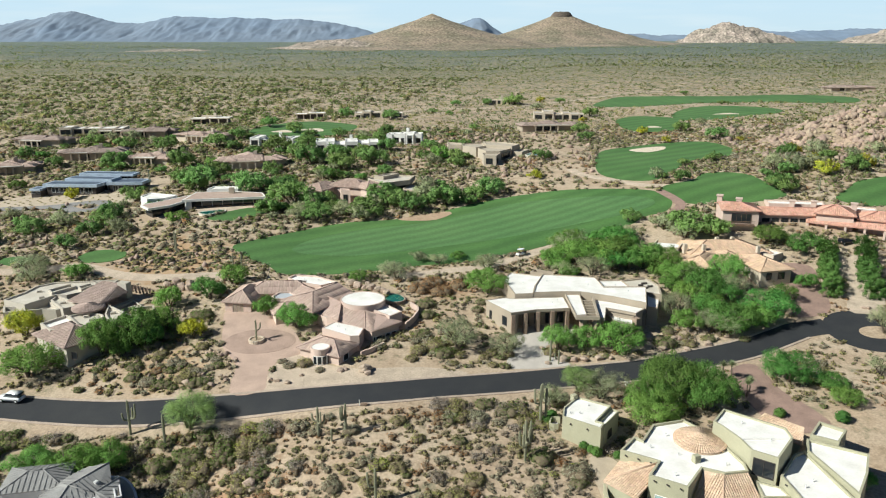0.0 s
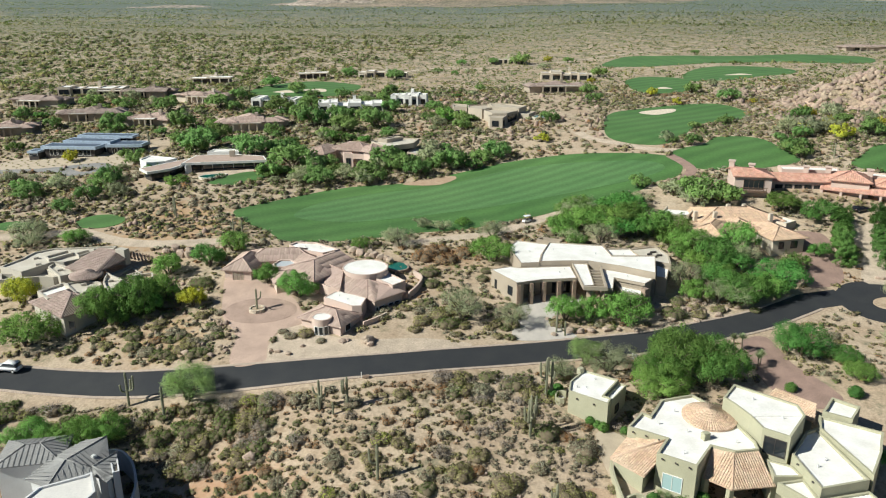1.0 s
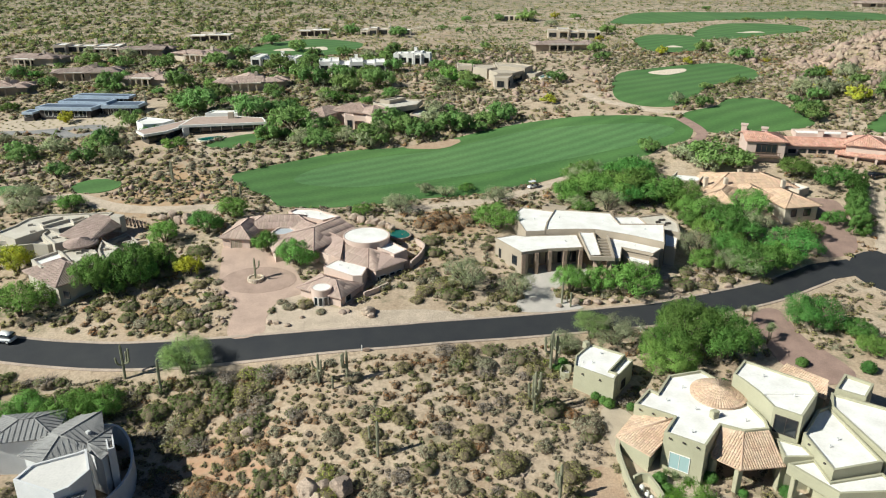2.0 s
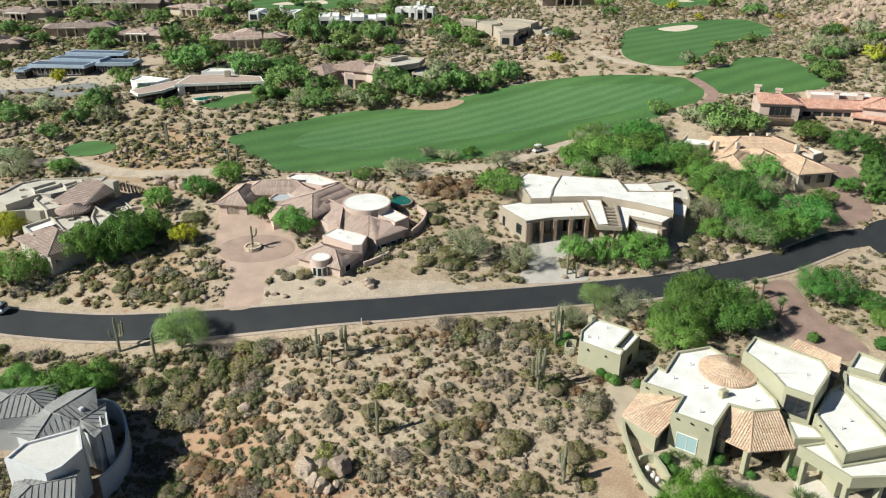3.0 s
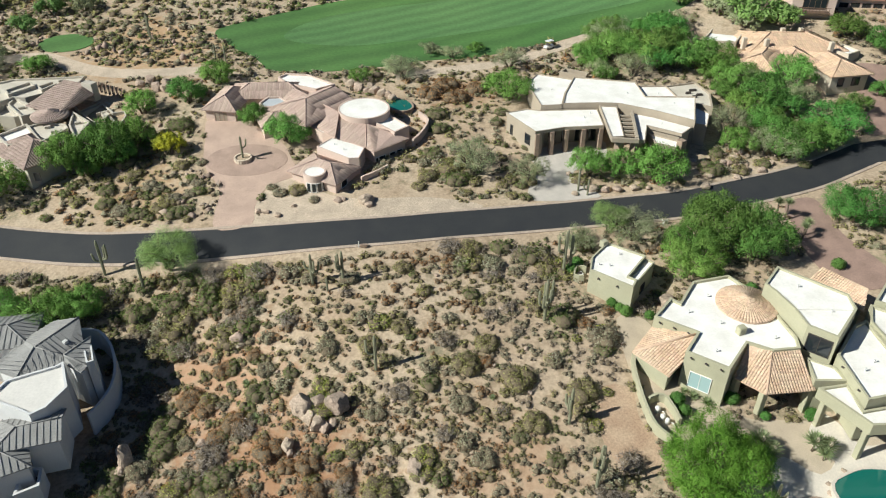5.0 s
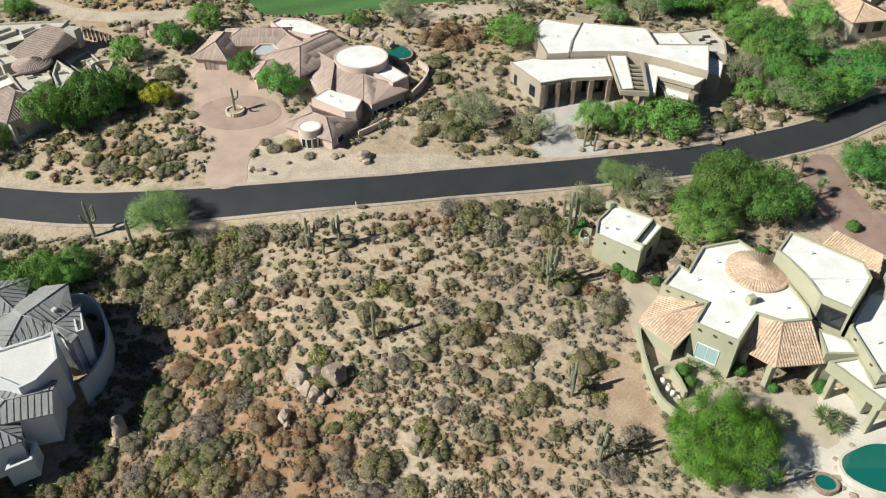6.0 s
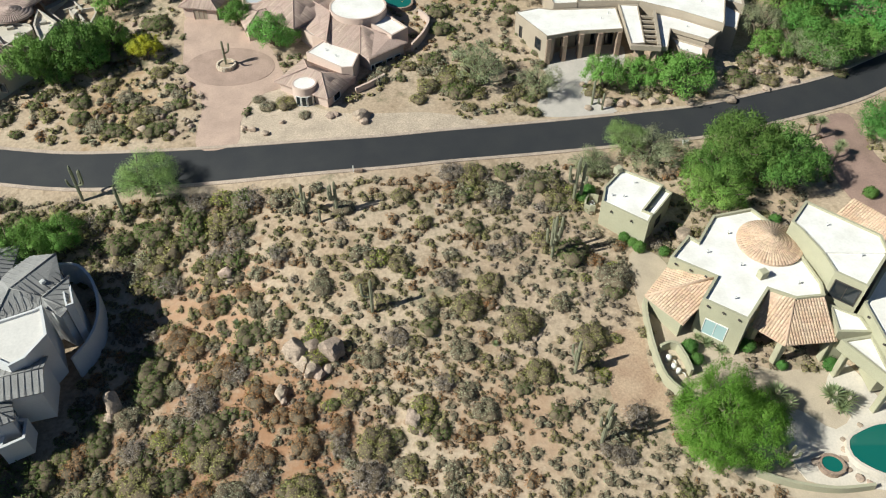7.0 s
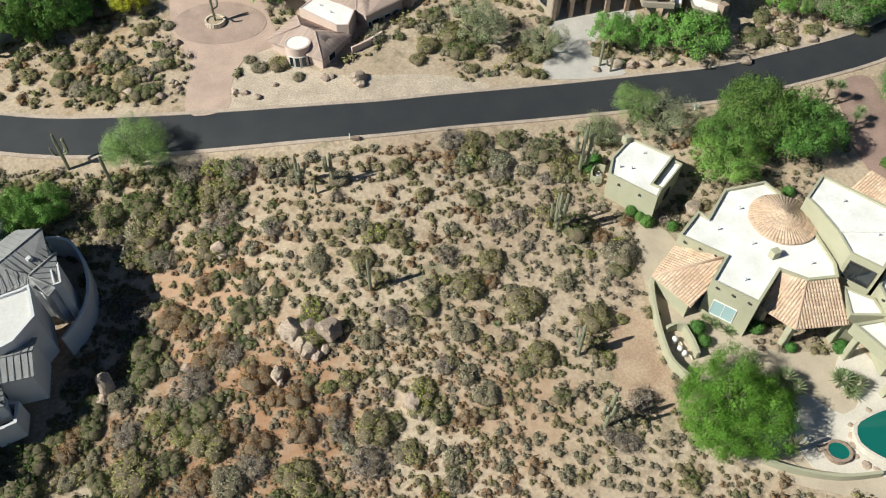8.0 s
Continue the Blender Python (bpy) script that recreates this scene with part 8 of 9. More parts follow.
def rosette(name, leaves, length, width, rise, label, flower=False):
    """A rosette of pointed blades."""
    bm = bmesh.new()
    for k in range(leaves):
        a, e = k * 2.4, rise * (0.15 + 0.85 * (k / leaves))
        d = Vector((math.cos(a) * math.cos(e), math.sin(a) * math.cos(e), math.sin(e)))
        s = Vector((-math.sin(a), math.cos(a), 0))
        up = d.cross(s) * -0.05
        p0, p1, p2 = Vector((0, 0, 0.12)), d * length * 0.5 + Vector((0, 0, 0.12)), d * length + Vector((0, 0, 0.12 - 0.1 * length * math.cos(e)))
        v = [bm.verts.new(q) for q in (p0 - s * width * 0.4, p0 + s * width * 0.4, p1 + s * width * 0.5 + up, p1 - s * width * 0.5 + up, p2)]
        bm.faces.new(v[:4])
        bm.faces.new((v[3], v[2], v[4]))
    me = bpy.data.meshes.new(name)
    bm.to_mesh(me)
    bm.free()
    me.materials.append(AGAVE)
    return me


agave_me = rosette("agave", 34, 1.1, 0.2, 1.3, "")
yucca_me = rosette("yucca", 70, 1.3, 0.13, 1.5, "")
for x, y, s in ((31.0, 79.0, 1.0), (32.6, 78.2, 1.05), (30.0, 79.8, 0.7), (-26.0, 76.5, 0.8), (-28.5, 82.0, 0.7), (5.0, 78.0, 0.6)):
    ob = new("agave", agave_me)
    ob.matrix_world = Matrix.Translation((x, y, ground_z(x, y))) @ Matrix.Diagonal((s, s, s, 1))
    tagged(ob, "grey-green spiky agave rosette growing in the ground", "agave", "agaves")
for x, y, z, s in ((37.6, 71.8, 1.6, 1.1), (38.8, 71.0, 1.1, 1.0), (38.2, 70.2, 1.3, 0.9), (44.2, 72.0, 1.5, 1.1), (45.8, 71.6, 1.3, 1.0), (45.2, 70.8, 1.0, 0.9), (52.6, 116.0, 2.8, 0.8), (53.9, 115.4, 3.2, 0.8), (55.0, 110.2, 2.6, 0.7), (56.0, 111.6, 2.2, 0.8)):
    yu = thing("yucca", "tall yucca with a spiky pale green head", "yucca", "yuccas by the sage house")
    gz_ = ground_z(x, y)
    bm = bmesh.new()
    tube(bm, [Vector((x, y, gz_ - 0.1)), Vector((x + 0.1, y, gz_ + z * 0.5)), Vector((x, y + 0.1, gz_ + z))], [0.16, 0.13, 0.12], 7)
    part("trunk", bm, BARK, yu, "", True)
    head = new("leaf_head", yucca_me)
    head.matrix_world = Matrix.Translation((x, y + 0.1, gz_ + z - 0.2)) @ Matrix.Diagonal((s * 1.35, s * 1.35, s * 1.2, 1))
    head.parent = yu
    if s > 0.95:
        bm = bmesh.new()
        bmesh.ops.create_icosphere(bm, subdivisions=2, radius=0.36, matrix=Matrix.Translation((x + 0.15, y, gz_ + z + 0.55)) @ Matrix.Diagonal((0.8, 0.8, 1.2, 1)))
        for v in bm.verts:
            v.co += v.normal * 0.12 * noise.noise(v.co * 6)
        part("flower_head", bm, BUNKER, yu, "cream flower cluster", True)


def saguaro(x, y, h, arms, seed, lean=0.0, label="tall ribbed saguaro cactus with upturned arms"):
    """A ribbed column with upturned arms."""
    rng = random.Random(seed)
    cactus = thing("saguaro", label, "cactus", "saguaros")
    z = ground_z(x, y) - 0.1

    def ribbed(bm, line, radii, sides=18):
        rings = []
        for i, p in enumerate(line):
            d = (line[min(i + 1, len(line) - 1)] - line[max(i - 1, 0)]).normalized()
            side = d.cross(Vector((0.3, 1, 0.1))).normalized()
            up = side.cross(d)
            rings.append([bm.verts.new(p + (side * math.cos(2 * math.pi * k / sides) + up * math.sin(2 * math.pi * k / sides)) * radii[i] * (1.0 if k % 2 else 0.84)) for k in range(sides)])
        for a, b in zip(rings, rings[1:]):
            for k in range(sides):
                bm.faces.new((a[k], a[(k + 1) % sides], b[(k + 1) % sides], b[k]))
        bm.faces.new(rings[-1])
    bm = bmesh.new()
    r = 0.14 + h * 0.014
    top = Vector((x + lean * h, y, z + h))
    base = Vector((x, y, z))
    ribbed(bm, [base.lerp(top, f) for f in (0, 0.1, 0.4, 0.8, 0.93, 0.98, 1.0)], [r * 0.8, r * 0.9, r, r, r * 0.85, r * 0.55, r * 0.15])
    part("column", bm, CACTUS, cactus)
    for k in range(arms):
        a = rng.uniform(0, 6.28)
        f = rng.uniform(0.35, 0.6)
        p = base.lerp(top, f)
        out = Vector((math.cos(a), math.sin(a), 0))
        rise, w_ = h * rng.uniform(0.2, 0.42), rng.uniform(0.65, 1.15)
        bm = bmesh.new()
        ribbed(bm, [p, p + out * w_ * 0.5 + Vector((0, 0, 0.02)), p + out * w_ * 0.85 + Vector((0, 0, 0.22)), p + out * w_ + Vector((0, 0, 0.6)), p + out * w_ * 1.08 + Vector((0, 0, rise)), p + out * w_ * 1.08 + Vector((0, 0, rise + 0.14))], [r * 0.6, r * 0.68, r * 0.75, r * 0.8, r * 0.72, r * 0.2], 14)
        part("arm", bm, CACTUS, cactus)
    return cactus


for k, (x, y, h, arms) in enumerate(((-54.6, 100.9, 6.6, 3), (-47.7, 98.2, 6.2, 0), (-21.4, 97.3, 5.7, 3), (-16.8, 97.4, 5.8, 3), (-10.5, 82.2, 6.4, 1), (16.1, 100.7, 7.8, 1), (17.1, 101.2, 7.0, 2), (12.6, 91.1, 7.4, 6), (14.6, 74.5, 6.3, 3), (17.1, 66.1, 7.6, 5), (37.2, 64.2, 4.8, 2), (-53.8, 165.9, 3.6, 1), (-51.3, 164.8, 3.8, 0), (-72.3, 177.4, 5.5, 0), (110.8, 205.0, 4.5, 2), (-91, 160.5, 3.2, 0), (-19.0, 96.0, 2.4, 0), (20.5, 121.5, 4.6, 0), (22.0, 120.4, 3.2, 1), (46.5, 180.0, 5.0, 0), (-71.0, 174.9, 6.0, 0), (-104.8, 246.2, 6.0, 1))):
    saguaro(x, y, h, arms, 30 + k, 0.0, "tall ribbed saguaro cactus with upturned arms" if arms else "single-stemmed saguaro cactus without arms")

# planter with its saguaro in the paved circle
planter = thing("planter", "round pale stone planter ring in the paved circle", "planter")
pz_ = ground_z(-39.1, 128.6)
bm = bmesh.new()
for k in range(20):
    a = 2 * math.pi * k / 20
    box(bm, -39.1 + 1.45 * math.cos(a), 128.6 + 1.45 * math.sin(a), pz_ - 0.15, 0.42, 0.36, 0.75, math.degrees(a) + 90, 0.03)
part("rim", bm, BUNKER, planter)
bm = bmesh.new()
prism(bm, [(-39.1 + 1.35 * math.cos(2 * math.pi * k / 20), 128.6 + 1.35 * math.sin(2 * math.pi * k / 20)) for k in range(20)], pz_ - 0.2, pz_ + 0.4)
part("soil", bm, SAND, planter)
cact = saguaro(-39.1, 128.6, 4.4, 2, 77, 0.0, "saguaro with two arms growing in the round planter")
cact.location.z += 0.4

# ---------------------------------------------------------------- boulders


def boulder_mesh(seed, squash):
    """A weathered block: a lumpy ball split by several fracture planes."""
    rng = np.random.default_rng(seed)
    bm = bmesh.new()
    bmesh.ops.create_icosphere(bm, subdivisions=3, radius=1)
    planes = []
    for _ in range(9):
        n = Vector(rng.normal(size=3)).normalized()
        planes.append((n, 0.6 + 0.28 * rng.random()))
    for v in bm.verts:
        d = v.co.normalized()
        f = 1 + 0.22 * noise.noise(d * 1.3 + Vector((seed, 0, 0))) + 0.16 * noise.noise(d * 3.1 + Vector((0, seed, 0)))
        v.co = d * f
        for n, h in planes:
            over = v.co.dot(n) - h
            if over > 0:
                v.co -= n * over * 0.92
        v.co *= 1.12 + 0.05 * noise.noise(d * 7.0 + Vector((0, 0, seed)))
        v.co.z *= squash
    me = bpy.data.meshes.new("boulder")
    bm.to_mesh(me)
    bm.free()
    me.materials.append(ROCK)
    me.polygons.foreach_set("use_smooth", [True] * len(me.polygons))
    me.set_sharp_from_angle(angle=radians(24))
    return me


boulders = [boulder_mesh(s, q) for s, q in ((1, 0.8), (2, 0.7), (3, 0.9), (4, 0.65), (5, 0.85))]
rock_rng = random.Random(4)


def boulder(x, y, r, tall=1.0, label="weathered tan granite boulder resting on the ground", group="boulders"):
    ob = new("boulder", rock_rng.choice(boulders))
    ob.matrix_world = Matrix.Translation((x, y, ground_z(x, y) + r * tall * 0.42)) @ Matrix.Rotation(rock_rng.uniform(0, 6.28), 4, "Z") @ Matrix.Rotation(rock_rng.uniform(-0.3, 0.3), 4, "X") @ Matrix.Diagonal((r, r * rock_rng.uniform(0.75, 1.0), r * tall, 1))
    return tagged(ob, label, "boulder", group)


for x, y, r, q in ((-19.6, 77.0, 1.7, 1.4), (-15.2, 77.0, 1.45, 1.4), (-17.4, 74.6, 1.2, 1.2), (-18.6, 75.4, 1.1, 1.6), (-16.4, 74.4, 0.9, 1.0), (-15.4, 75.0, 0.7, 0.9), (-17.6, 77.6, 1.2, 1.0), (-20.8, 71.8, 1.0, 1.0), (-20.4, 71.0, 0.6, 1.2), (-20.9, 72.6, 0.5, 1.3), (-4.6, 68.6, 1.3, 0.8), (-3.6, 67.6, 0.9, 0.7), (-31.4, 89.0, 1.0, 1.3), (-30.6, 88.2, 0.7, 1.0), (-32.6, 73.4, 0.7, 0.8), (30.6, 95.8, 1.3, 0.9), (-15.4, 116.4, 1.3, 0.8), (-14.8, 115.0, 0.8, 0.7), (-20.2, 116.6, 0.8, 0.6), (-19.4, 116.9, 0.6, 0.7)):
    boulder(x, y, r, q)
boulder(-41.3, 70.6, 0.95, 2.9, "tall upright granite boulder on the slope")
boulder(-41.9, 69.2, 0.8, 1.2)
boulder(-42.4, 68.4, 0.6, 1.0)
for x, y in ((-65.9, 153.3), (-64.3, 154.5), (-62.0, 151.5), (-60.6, 153.4), (-60.0, 151.0)):
    boulder(x, y, rock_rng.uniform(0.9, 1.5), 1.3)
for x, y in ((-47.8, 125.4), (-48.1, 124.2), (-43.1, 115.8), (-42.2, 115.3), (-41.6, 114.4), (-33.1, 113.5), (-31.8, 113.3), (-44.0, 113.0), (-29.5, 112.5), (-27.5, 115.0)):
    boulder(x, y, rock_rng.uniform(0.4, 0.7), 0.9)
for x, y in ((-22.6, 155.0), (-21.0, 153.6), (-19.3, 152.6), (-17.6, 152.2), (-16.2, 151.6), (-14.8, 151.0), (-13.8, 149.4), (-24.0, 156.0), (-18.6, 154.2)):
    boulder(x, y, rock_rng.uniform(0.7, 1.2), 1.0, "pale boulder stacked round the swimming pool", "pool boulders")
for x, y in ((19.3, 126.0), (19.8, 120.6), (22.8, 121.8), (25.2, 121.6), (27.5, 121.9), (30.2, 122.4), (32.8, 122.6), (36.0, 122.6), (40.6, 131.8), (42.0, 130.2), (44.0, 126.8), (47.6, 131.0), (50.1, 132.2), (51.7, 134.2), (51.3, 128.8), (49.0, 126.6), (42.6, 123.3), (54.0, 128.8), (56.5, 131.4), (59.0, 132.4)):
    boulder(x, y, rock_rng.uniform(0.45, 0.95), 0.8, "pale granite boulder beside the street", "roadside boulders")
for k in range(40):
    x, y = rock_rng.uniform(-45, 25), rock_rng.uniform(56, 104)
    if not any(inside(p, [x], [y])[0] for p in KEEP_CLEAR):
        boulder(x, y, rock_rng.uniform(0.18, 0.4), 0.8, "small granite rock lying on the sand", "small rocks")

# rubble: rocky slopes and the boulder hill
hill_ob = mound("boulder_hill", 172, 286, 15, (56, 46), 36, "steep hill of reddish granite boulders", "hill", HILL, 0.85, 0.08, rings=50, around=140, rough=0.28, seed=9.4)
from mathutils.bvhtree import BVHTree

HILL_TREE = BVHTree.FromPolygons([v.co for v in hill_ob.data.vertices], [p.vertices[:] for p in hill_ob.data.polygons])


def rubble(count, area, r0, r1, label, seed, height=None, floor=-0.05, tail=2):
    rng = np.random.default_rng(seed)
    bm = bmesh.new()
    bmesh.ops.create_icosphere(bm, subdivisions=1, radius=1)
    base = np.array([v.co[:] for v in bm.verts])
    tri = np.array([[v.index for v in f.verts] for f in bm.faces])
    bm.free()
    x, y = rng.uniform(area[0], area[1], count), rng.uniform(area[2], area[3], count)
    keep = clear_of(x, y) & (patchiness(x, y, 0.05, seed) > floor)
    x, y = x[keep], y[keep]
    z = heights(x, y) if height is None else height(x, y)
    r = r0 + (r1 - r0) * rng.random(len(x)) ** tail
    v = base[None] * (1 + 0.34 * rng.normal(size=(len(x), len(base), 1))) * r[:, None, None] * rng.uniform(0.6, 1.25, (len(x), 1, 3)) + np.stack([x, y, z + 0.2 * r], 1)[:, None]
    f = tri[None] + (np.arange(len(x)) * len(base))[:, None, None]
    tagged(new("rubble", array_mesh("rubble", v.reshape(-1, 3), f.reshape(-1, 3), ROCK_STUFF)), label, "rocks", kind="stuff")


rubble(900, (-20, 60, 225, 330), 0.3, 1.3, "granite rocks strewn over the rocky slope", 3)
rubble(200, (-70, -44, 112, 160), 0.2, 0.9, "granite rocks strewn between the houses", 4)
rubble(260, (40, 60, 124, 140), 0.15, 0.6, "pale rocks in the roadside garden", 5)
rubble(500, (-140, -50, 165, 230), 0.2, 0.9, "granite rocks in the desert beside the fairway", 6)


def hill_height(x, y):
    hits = [HILL_TREE.ray_cast((a, b, 90), (0, 0, -1))[0] for a, b in zip(x, y)]
    return np.array([h.z - 0.1 if h else ground_z(a, b) for h, a, b in zip(hits, x, y)])


rubble(8500, (114, 228, 242, 330), 0.25, 1.5, "reddish granite boulders covering the hill", 7, hill_height, -0.42, 3)
hill_rng = np.random.default_rng(17)
for key, lab in (("green", "dark green shrubs between the boulders of the hill"), ("olive", "olive-green shrubs between the boulders of the hill")):
    hx, hy = hill_rng.uniform(114, 228, 420), hill_rng.uniform(242, 330, 420)
    hk = clear_of(hx, hy) & (patchiness(hx, hy, 0.07, 5.5) > -0.1)
    hx, hy = hx[hk], hy[hk]
    hr = hill_rng.uniform(0.7, 2.0, len(hx))
    scatter_mesh("desert_scrub", [make_shrub_arrays(610 + i, 24, 0.4, 0.35, 1, core=0.6) for i in range(3)], hx, hy, hr, hr * 0.9, LEAF[key], lab, "shrubs", 18, "", hill_height)

# ---------------------------------------------------------------- garden walls, pools and small things


def garden_wall(points, height, mat, label, thick=0.35):
    line = smooth_line(points, 0.8)
    bm, rows = bmesh.new(), []
    for i, p in enumerate(line):
        d = (line[min(i + 1, len(line) - 1)] - line[max(i - 1, 0)]).normalized()
        nrm = Vector((-d.y, d.x)) * thick / 2
        z = ground_z(p.x, p.y)
        rows.append([bm.verts.new((*(p + nrm), z - 0.6)), bm.verts.new((*(p + nrm), z + height)), bm.verts.new((*(p - nrm), z + height)), bm.verts.new((*(p - nrm), z - 0.6))])
    for a, b in zip(rows, rows[1:]):
        for k in range(3):
            bm.faces.new((a[k], a[k + 1], b[k + 1], b[k]))
    bm.faces.new(rows[0])
    bm.faces.new(rows[-1][::-1])
    bmesh.ops.recalc_face_normals(bm, faces=bm.faces[:])
    return tagged(mesh_object("garden_wall", bm, mat), label, "wall", "garden walls")


garden_wall([(-53.6, 88.8), (-51.0, 88.8), (-48.6, 86.8), (-46.8, 83.4), (-46.2, 80.4), (-46.5, 77.6), (-47.4, 75.2)], 3.9, GREYST, "curved pale stucco garden wall beside the grey-roofed house")
garden_wall([(23.9, 84.2), (23.8, 81.6), (24.0, 79.0), (24.4, 76.2), (25.2, 73.6), (26.9, 71.8)], 1.6, SAGE, "curved sage stucco garden wall round the yard")
garden_wall([(25.0, 77.6), (26.2, 78.2), (27.2, 78.0)], 1.4, SAGE, "low sage stucco wall of the equipment pen")
garden_wall([(27.2, 78.0), (28.0, 76.2), (28.4, 74.6)], 1.4, SAGE, "low sage stucco wall of the equipment pen")
garden_wall([(34.0, 63.2), (37.4, 62.2), (42.2, 61.7), (46.6, 62.2)], 1.1, SAGE, "low sage stucco wall beside the pool")
garden_wall([(19.0, 99.2), (17.6, 99.4), (18.2, 101.4), (19.6, 101.2)], 1.3, SAGE, "small sage stucco pen beside the guest house", 0.25)
garden_wall([(-8.0, 142.6), (-6.2, 140.2), (-6.9, 136.6), (-8.6, 133.2)], 1.5, PINK, "curved pink stucco garden wall beside the house")
garden_wall([(-16.9, 122.2), (-14.6, 124.0), (-12.6, 126.0)], 1.0, PINK, "low pink stucco garden wall before the windows")


ac = thing("air_conditioner", "grey air conditioner unit in the walled pen", "air conditioner")
bm = bmesh.new()
za = ground_z(18.6, 100.3)
box(bm, 18.6, 100.3, za, 0.8, 0.8, 0.8, 20, 0.04)
part("casing", bm, STEEL, ac)
bm = bmesh.new()
tube(bm, [Vector((18.6, 100.3, za + 0.8)), Vector((18.6, 100.3, za + 0.84))], [0.3, 0.3], 16)
part("fan_grille", bm, DARK_TRIM, ac)
for x, y, r, h in ((26.0, 76.6, 0.35, 1.0), (26.5, 75.6, 0.32, 0.8), (27.0, 75.0, 0.3, 0.9)):
    tank = thing("pool_filter", "white pool filter tank in the walled pen", "pool equipment", "pool equipment")
    z = ground_z(x, y)
    bm = bmesh.new()
    tube(bm, [Vector((x, y, z)), Vector((x, y, z + h * 0.8)), Vector((x, y, z + h))], [r, r, r * 0.4], 14)
    part("tank", bm, WHITEST, tank, "", True)
    bm = bmesh.new()
    tube(bm, [Vector((x + r, y, z + 0.2)), Vector((x + r + 0.4, y - 0.2, z + 0.25)), Vector((x + r + 0.5, y - 0.7, z + 0.2))], [0.06, 0.06, 0.06], 6)
    part("pipe", bm, WHITEST, tank, "", True)

PATIO = material("pale_patio_concrete", (0.62, 0.56, 0.48), 0.1, 0.4, 4.0, 0.85, 0.05, fine_amount=0.12)
patch("patio", [(38.5, 69.6), (40.4, 71.0), (42.2, 69.9), (44.3, 68.8), (46.6, 70.6), (44.7, 72.2), (44.5, 74.2), (45.8, 76.4), (47.4, 77.3), (49.0, 75.5), (50.5, 72.8), (57, 72.5), (58, 61.5), (46.6, 62.2), (39.6, 62.8), (38.4, 66.3)], PATIO, 0.16, "pale concrete pool patio", "patio", 2.0)


def pool(outline, label, z, rim_mat, steps_=24):
    line = [(p.x, p.y) for p in smooth_line(outline, 0.7, True)]
    po = thing("swimming_pool", label, "pool")
    bm = bmesh.new()
    outer = inset(ccw(line), -0.35)
    inner = ccw(line)
    n = len(inner)
    vo = [bm.verts.new((x, y, z + 0.1)) for x, y in outer]
    vi = [bm.verts.new((x, y, z + 0.1)) for x, y in inner]
    vd = [bm.verts.new((x, y, z - 0.2)) for x, y in inner]
    vb = [bm.verts.new((x, y, z - 0.8)) for x, y in outer]
    for i in range(n):
        k = (i + 1) % n
        bm.faces.new((vo[i], vo[k], vi[k], vi[i]))
        bm.faces.new((vi[i], vi[k], vd[k], vd[i]))
        bm.faces.new((vb[i], vb[k], vo[k], vo[i]))
    part("coping", bm, rim_mat, po)
    bm = bmesh.new()
    bm.faces.new([bm.verts.new((x, y, z)) for x, y in inner])
    bmesh.ops.triangulate(bm, faces=bm.faces[:])
    part("water", bm, WATER, po, "still teal water")
    KEEP_CLEAR.append(outer)
    return po


pool([(45.2, 67.2), (46.8, 68.4), (50.2, 69.6), (54, 68.6), (53, 62.8), (48.6, 63.0), (46.4, 63.9), (45.0, 65.3)], "teal free-form swimming pool in the pale patio", ground_z(48.5, 69.6) + 0.2, PATIO)
pool([(42.6 + 1.15 * math.cos(a), 64.5 + 1.0 * math.sin(a)) for a in np.linspace(0, 6.28, 10, endpoint=False)], "small round raised spa beside the pool", ground_z(42.6, 65.6) + 0.35, STONE)
pool([(-15.0, 148.8), (-11.4, 149.6), (-9.6, 146.6), (-10.4, 144.4), (-13.0, 144.6)], "small teal pool among boulders behind the house", ground_z(-12, 149.6) + 0.1, STONE)
pool([(-75.4, 208.6), (-71.6, 211.4), (-69.0, 212.4), (-68.4, 210.4), (-72.4, 206.4)], "teal pool before the modern house", ground_z(-71, 211.4) + 0.2, PATIO)
pool([(-6, 231.5), (-1, 232.5), (0, 229.5), (-5, 228.8)], "blue pool beside the sand-coloured house", ground_z(-3, 232.5) + 0.2, PATIO)
pool([(31.0, 276.0), (34.6, 283.4), (38.0, 282.4), (35.4, 275.6)], "pale blue pool beside the adobe-style house", ground_z(35, 283.4) + 0.2, PATIO)
for x, y in ((44.6, 66.4), (44.3, 65.4), (44.6, 64.2), (45.4, 63.2), (46.4, 62.7), (44.8, 67.6), (40.9, 64.8), (47.2, 69.3)):
    boulder(x, y, rock_rng.uniform(0.35, 0.6), 0.8, "brown boulder at the pool's edge", "pool boulders")


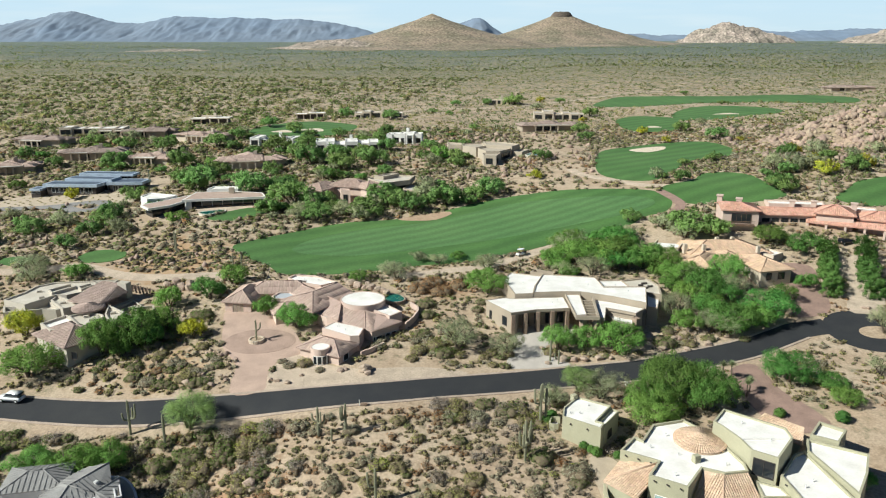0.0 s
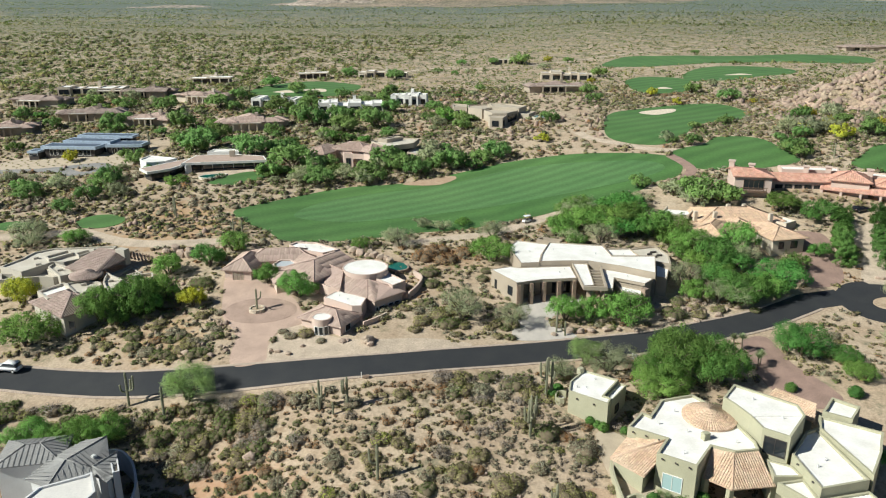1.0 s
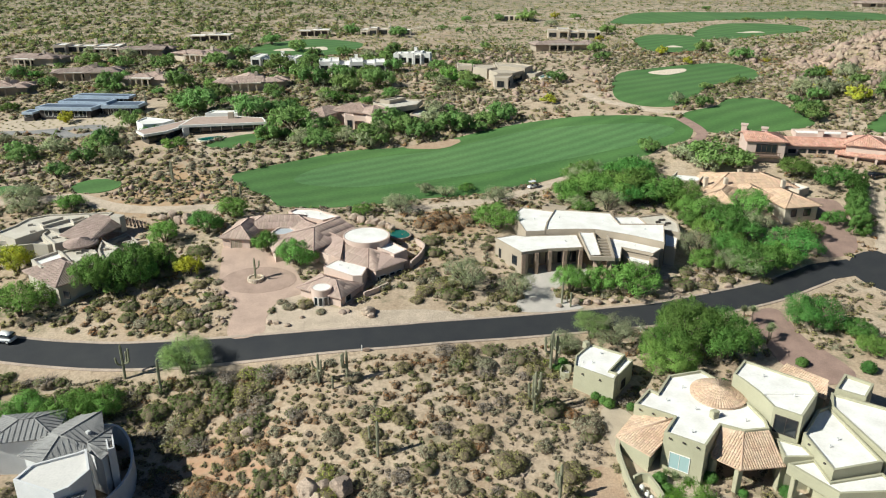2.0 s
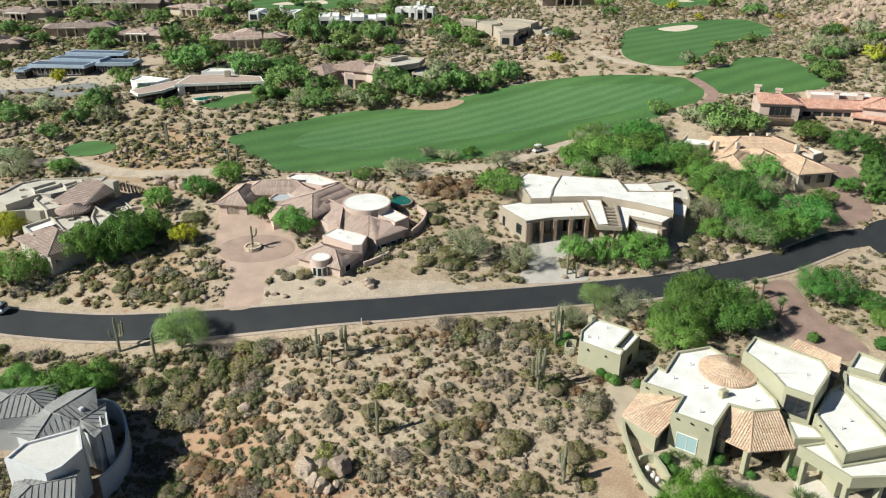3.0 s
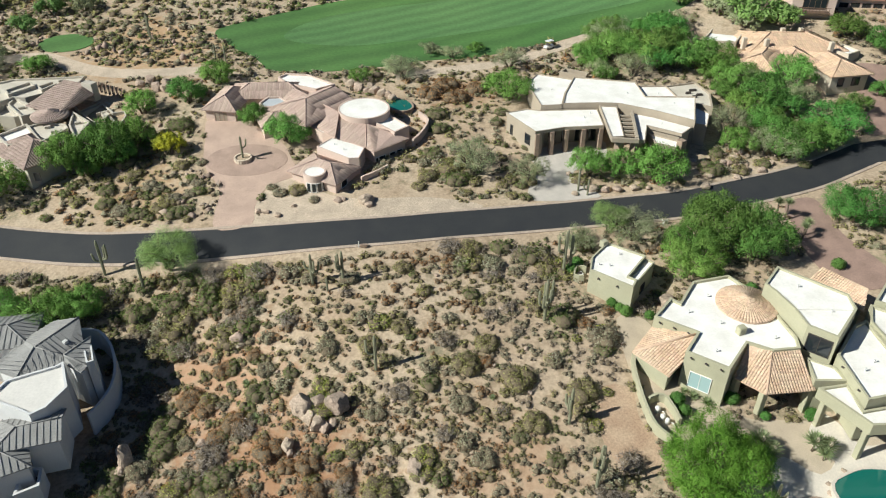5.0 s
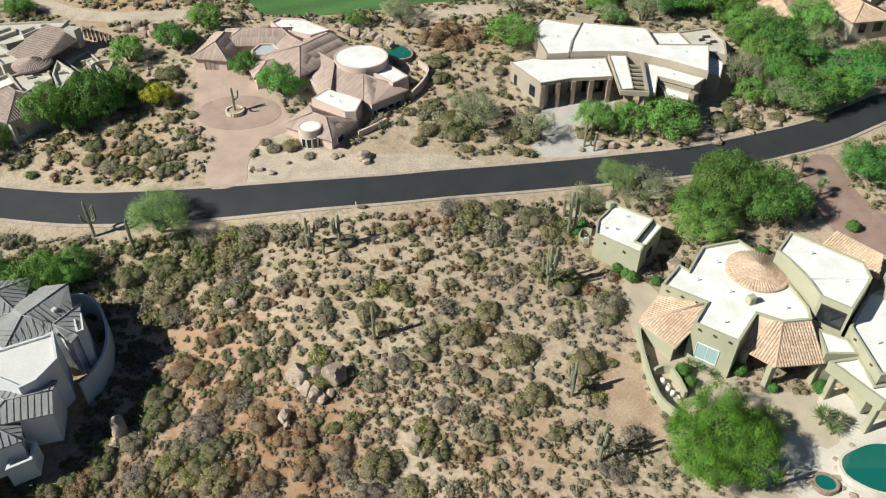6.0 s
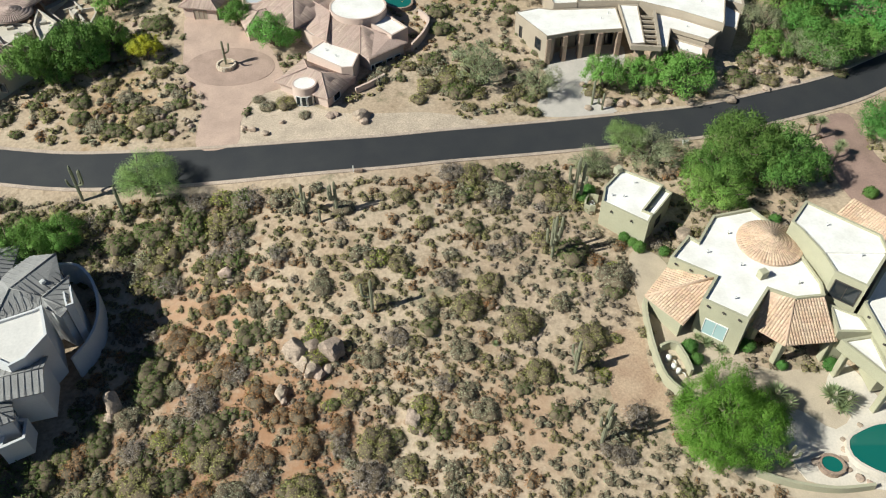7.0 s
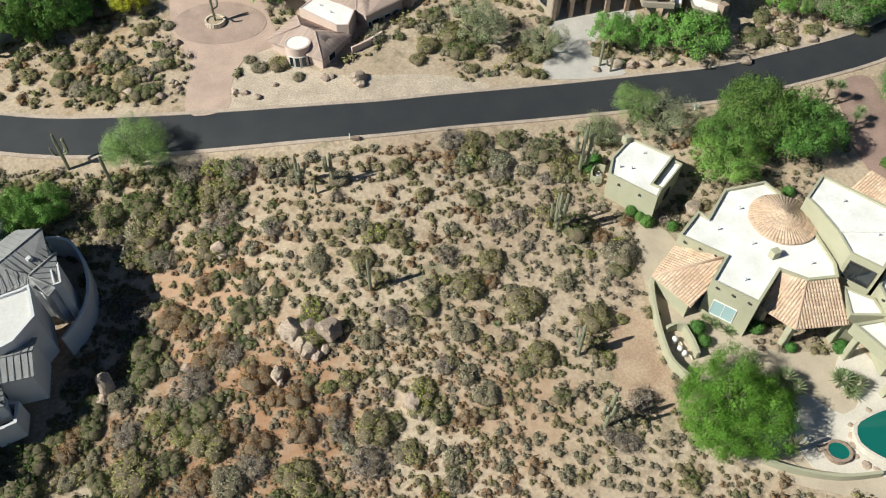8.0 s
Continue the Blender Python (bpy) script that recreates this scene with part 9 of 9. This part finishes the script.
def vehicle(x, y, heading, paint, label, length=4.7, width=1.9, height=1.85):
    """A parked car: body, glazed cabin, bumpers, lamps and four wheels with rims."""
    car = thing("car", label, "car")
    m = Matrix.Translation((x, y, ground_z(x, y) + 0.06)) @ Matrix.Rotation(radians(heading), 4, "Z")

    def hull(sections, mat, name, bevel=0.06):
        bm = bmesh.new()
        rows = [[bm.verts.new(m @ Vector((u, v, w))) for v, w in ((-hw, z0), (hw, z0), (hw, z1), (-hw, z1))] for u, hw, z0, z1 in sections]
        for a, b in zip(rows, rows[1:]):
            for k in range(4):
                bm.faces.new((a[k], a[(k + 1) % 4], b[(k + 1) % 4], b[k]))
        bm.faces.new(rows[0][::-1])
        bm.faces.new(rows[-1])
        bmesh.ops.recalc_face_normals(bm, faces=bm.faces[:])
        bmesh.ops.bevel(bm, geom=bm.edges[:], offset=bevel, segments=2, affect="EDGES")
        return part(name, bm, mat, car, "", True)
    L, W, H = length / 2, width / 2, height
    hull([(-L, W * 0.92, 0.45, 0.95), (-L + 0.3, W, 0.35, 1.05), (L - 0.9, W, 0.35, 1.05), (L - 0.1, W * 0.94, 0.38, 0.92), (L, W * 0.88, 0.45, 0.85)], paint, "body")
    hull([(-L + 0.15, W * 0.86, 1.0, H - 0.15), (-L + 0.5, W * 0.84, 1.0, H - 0.1), (L - 2.0, W * 0.84, 1.0, H - 0.1), (L - 1.35, W * 0.84, 1.0, 1.1)], GLASS, "cabin_glass", 0.04)
    hull([(-L + 0.3, W * 0.82, H - 0.13, H), (L - 1.95, W * 0.82, H - 0.13, H)], paint, "roof", 0.04)
    for s in (-1, 1):
        hull([(L - 0.12, 0.16, 0.62, 0.8), (L + 0.01, 0.16, 0.62, 0.8)], STEEL, "headlight", 0.02).location += (m.to_3x3() @ Vector((0, s * W * 0.66, 0)))
        hull([(-L - 0.01, 0.12, 0.65, 0.9), (-L + 0.08, 0.12, 0.65, 0.9)], RED_TILE, "tail_light", 0.02).location += (m.to_3x3() @ Vector((0, s * W * 0.7, 0)))
        for u in (-L + 0.85, L - 0.9):
            bm = bmesh.new()
            tube(bm, [m @ Vector((u, s * (W - 0.22), 0.36)), m @ Vector((u, s * (W + 0.02), 0.36))], [0.37, 0.37], 18)
            wheel = part("wheel", bm, RUBBER, car, "", True)
            bm = bmesh.new()
            tube(bm, [m @ Vector((u, s * (W - 0.1), 0.36)), m @ Vector((u, s * (W + 0.035), 0.36))], [0.22, 0.2], 14)
            part("rim", bm, STEEL, wheel)
    return car


vehicle(-80.6, 110.9, 172, CAR_WHITE, "white off-road car parked on the street")
vehicle(104.0, 174.0, 20, CAR_BLACK, "dark car parked on the sandy drive", 4.6, 1.85, 1.5)
cart = thing("golf_cart", "white golf cart standing on the cart path", "golf cart")
cz = ground_z(19.4, 173.6) + 0.05
bm = bmesh.new()
box(bm, 19.4, 173.6, cz + 0.25, 2.3, 1.15, 0.5, 35, 0.06)
part("body", bm, CAR_WHITE, cart)
bm = bmesh.new()
box(bm, 19.4, 173.6, cz + 1.75, 1.8, 1.2, 0.08, 35, 0.03)
part("canopy", bm, CAR_WHITE, cart)
for u, v in ((-0.8, -0.5), (0.8, -0.5), (-0.8, 0.5), (0.8, 0.5)):
    c_, s_ = math.cos(radians(35)), math.sin(radians(35))
    px, py = 19.4 + c_ * u - s_ * v, 173.6 + s_ * u + c_ * v
    bm = bmesh.new()
    tube(bm, [Vector((px, py, cz + 0.7)), Vector((px, py, cz + 1.78))], [0.025, 0.025], 6)
    part("canopy_post", bm, DARK_TRIM, cart)
    bm = bmesh.new()
    tube(bm, [Vector((px - 0.08 * -s_, py - 0.08 * c_, cz + 0.22)), Vector((px + 0.08 * -s_, py + 0.08 * c_, cz + 0.22))], [0.22, 0.22], 12)
    part("wheel", bm, RUBBER, cart)
bm = bmesh.new()
box(bm, 19.2, 173.5, cz + 0.72, 0.6, 1.0, 0.4, 35, 0.05)
part("seat", bm, DARK_TRIM, cart)
mail = thing("mailbox", "small mailbox on a pale post beside the street", "mailbox")
mz = ground_z(-15.3, 104.6)
bm = bmesh.new()
box(bm, -15.3, 104.6, mz - 0.05, 0.14, 0.14, 1.2, 0, 0.02)
part("post", bm, WHITEST, mail)
bm = bmesh.new()
box(bm, -14.5, 104.6, mz + 0.1, 1.1, 0.5, 0.5, 5, 0.05)
part("box", bm, STONE, mail)
for x, y in ((95.0, 146.4), (96.0, 146.0), (89.0, 147.0)):
    boulder(x, y, 0.6, 0.8, "pale entry stone beside the drive", "entry stones")
stake = thing("flag_pole", "thin flag pole standing on the golf green", "flag")
fz = ground_z(99, 296)
bm = bmesh.new()
tube(bm, [Vector((99, 296, fz)), Vector((99, 296, fz + 2.4))], [0.03, 0.03], 6)
part("pole", bm, WHITEST, stake)
bm = bmesh.new()
box(bm, 99.3, 296, fz + 1.9, 0.6, 0.03, 0.45)
part("flag", bm, WHITEST, stake)

garden_wall([(-150, 216.8), (-139.8, 216.5), (-128.9, 216.0), (-121.1, 213.9)], 1.0, TAUPE, "long low stucco wall curving round the forecourt")

# small white ornament by the kerb
bm = bmesh.new()
ox, oy = 34.0, 113.6
oz = ground_z(ox, oy)
box(bm, ox, oy, oz + 0.35, 0.95, 0.4, 0.45, 20, 0.12)
box(bm, ox - 0.5, oy - 0.15, oz + 0.62, 0.36, 0.3, 0.42, 20, 0.1)
for u, v in ((-0.33, -0.2), (-0.38, 0.05), (0.33, -0.02), (0.28, 0.22)):
    box(bm, ox + u, oy + v, oz - 0.05, 0.13, 0.13, 0.45, 20, 0.03)
tagged(mesh_object("garden_ornament", bm, WHITEST), "small white painted garden ornament beside the kerb", "ornament")
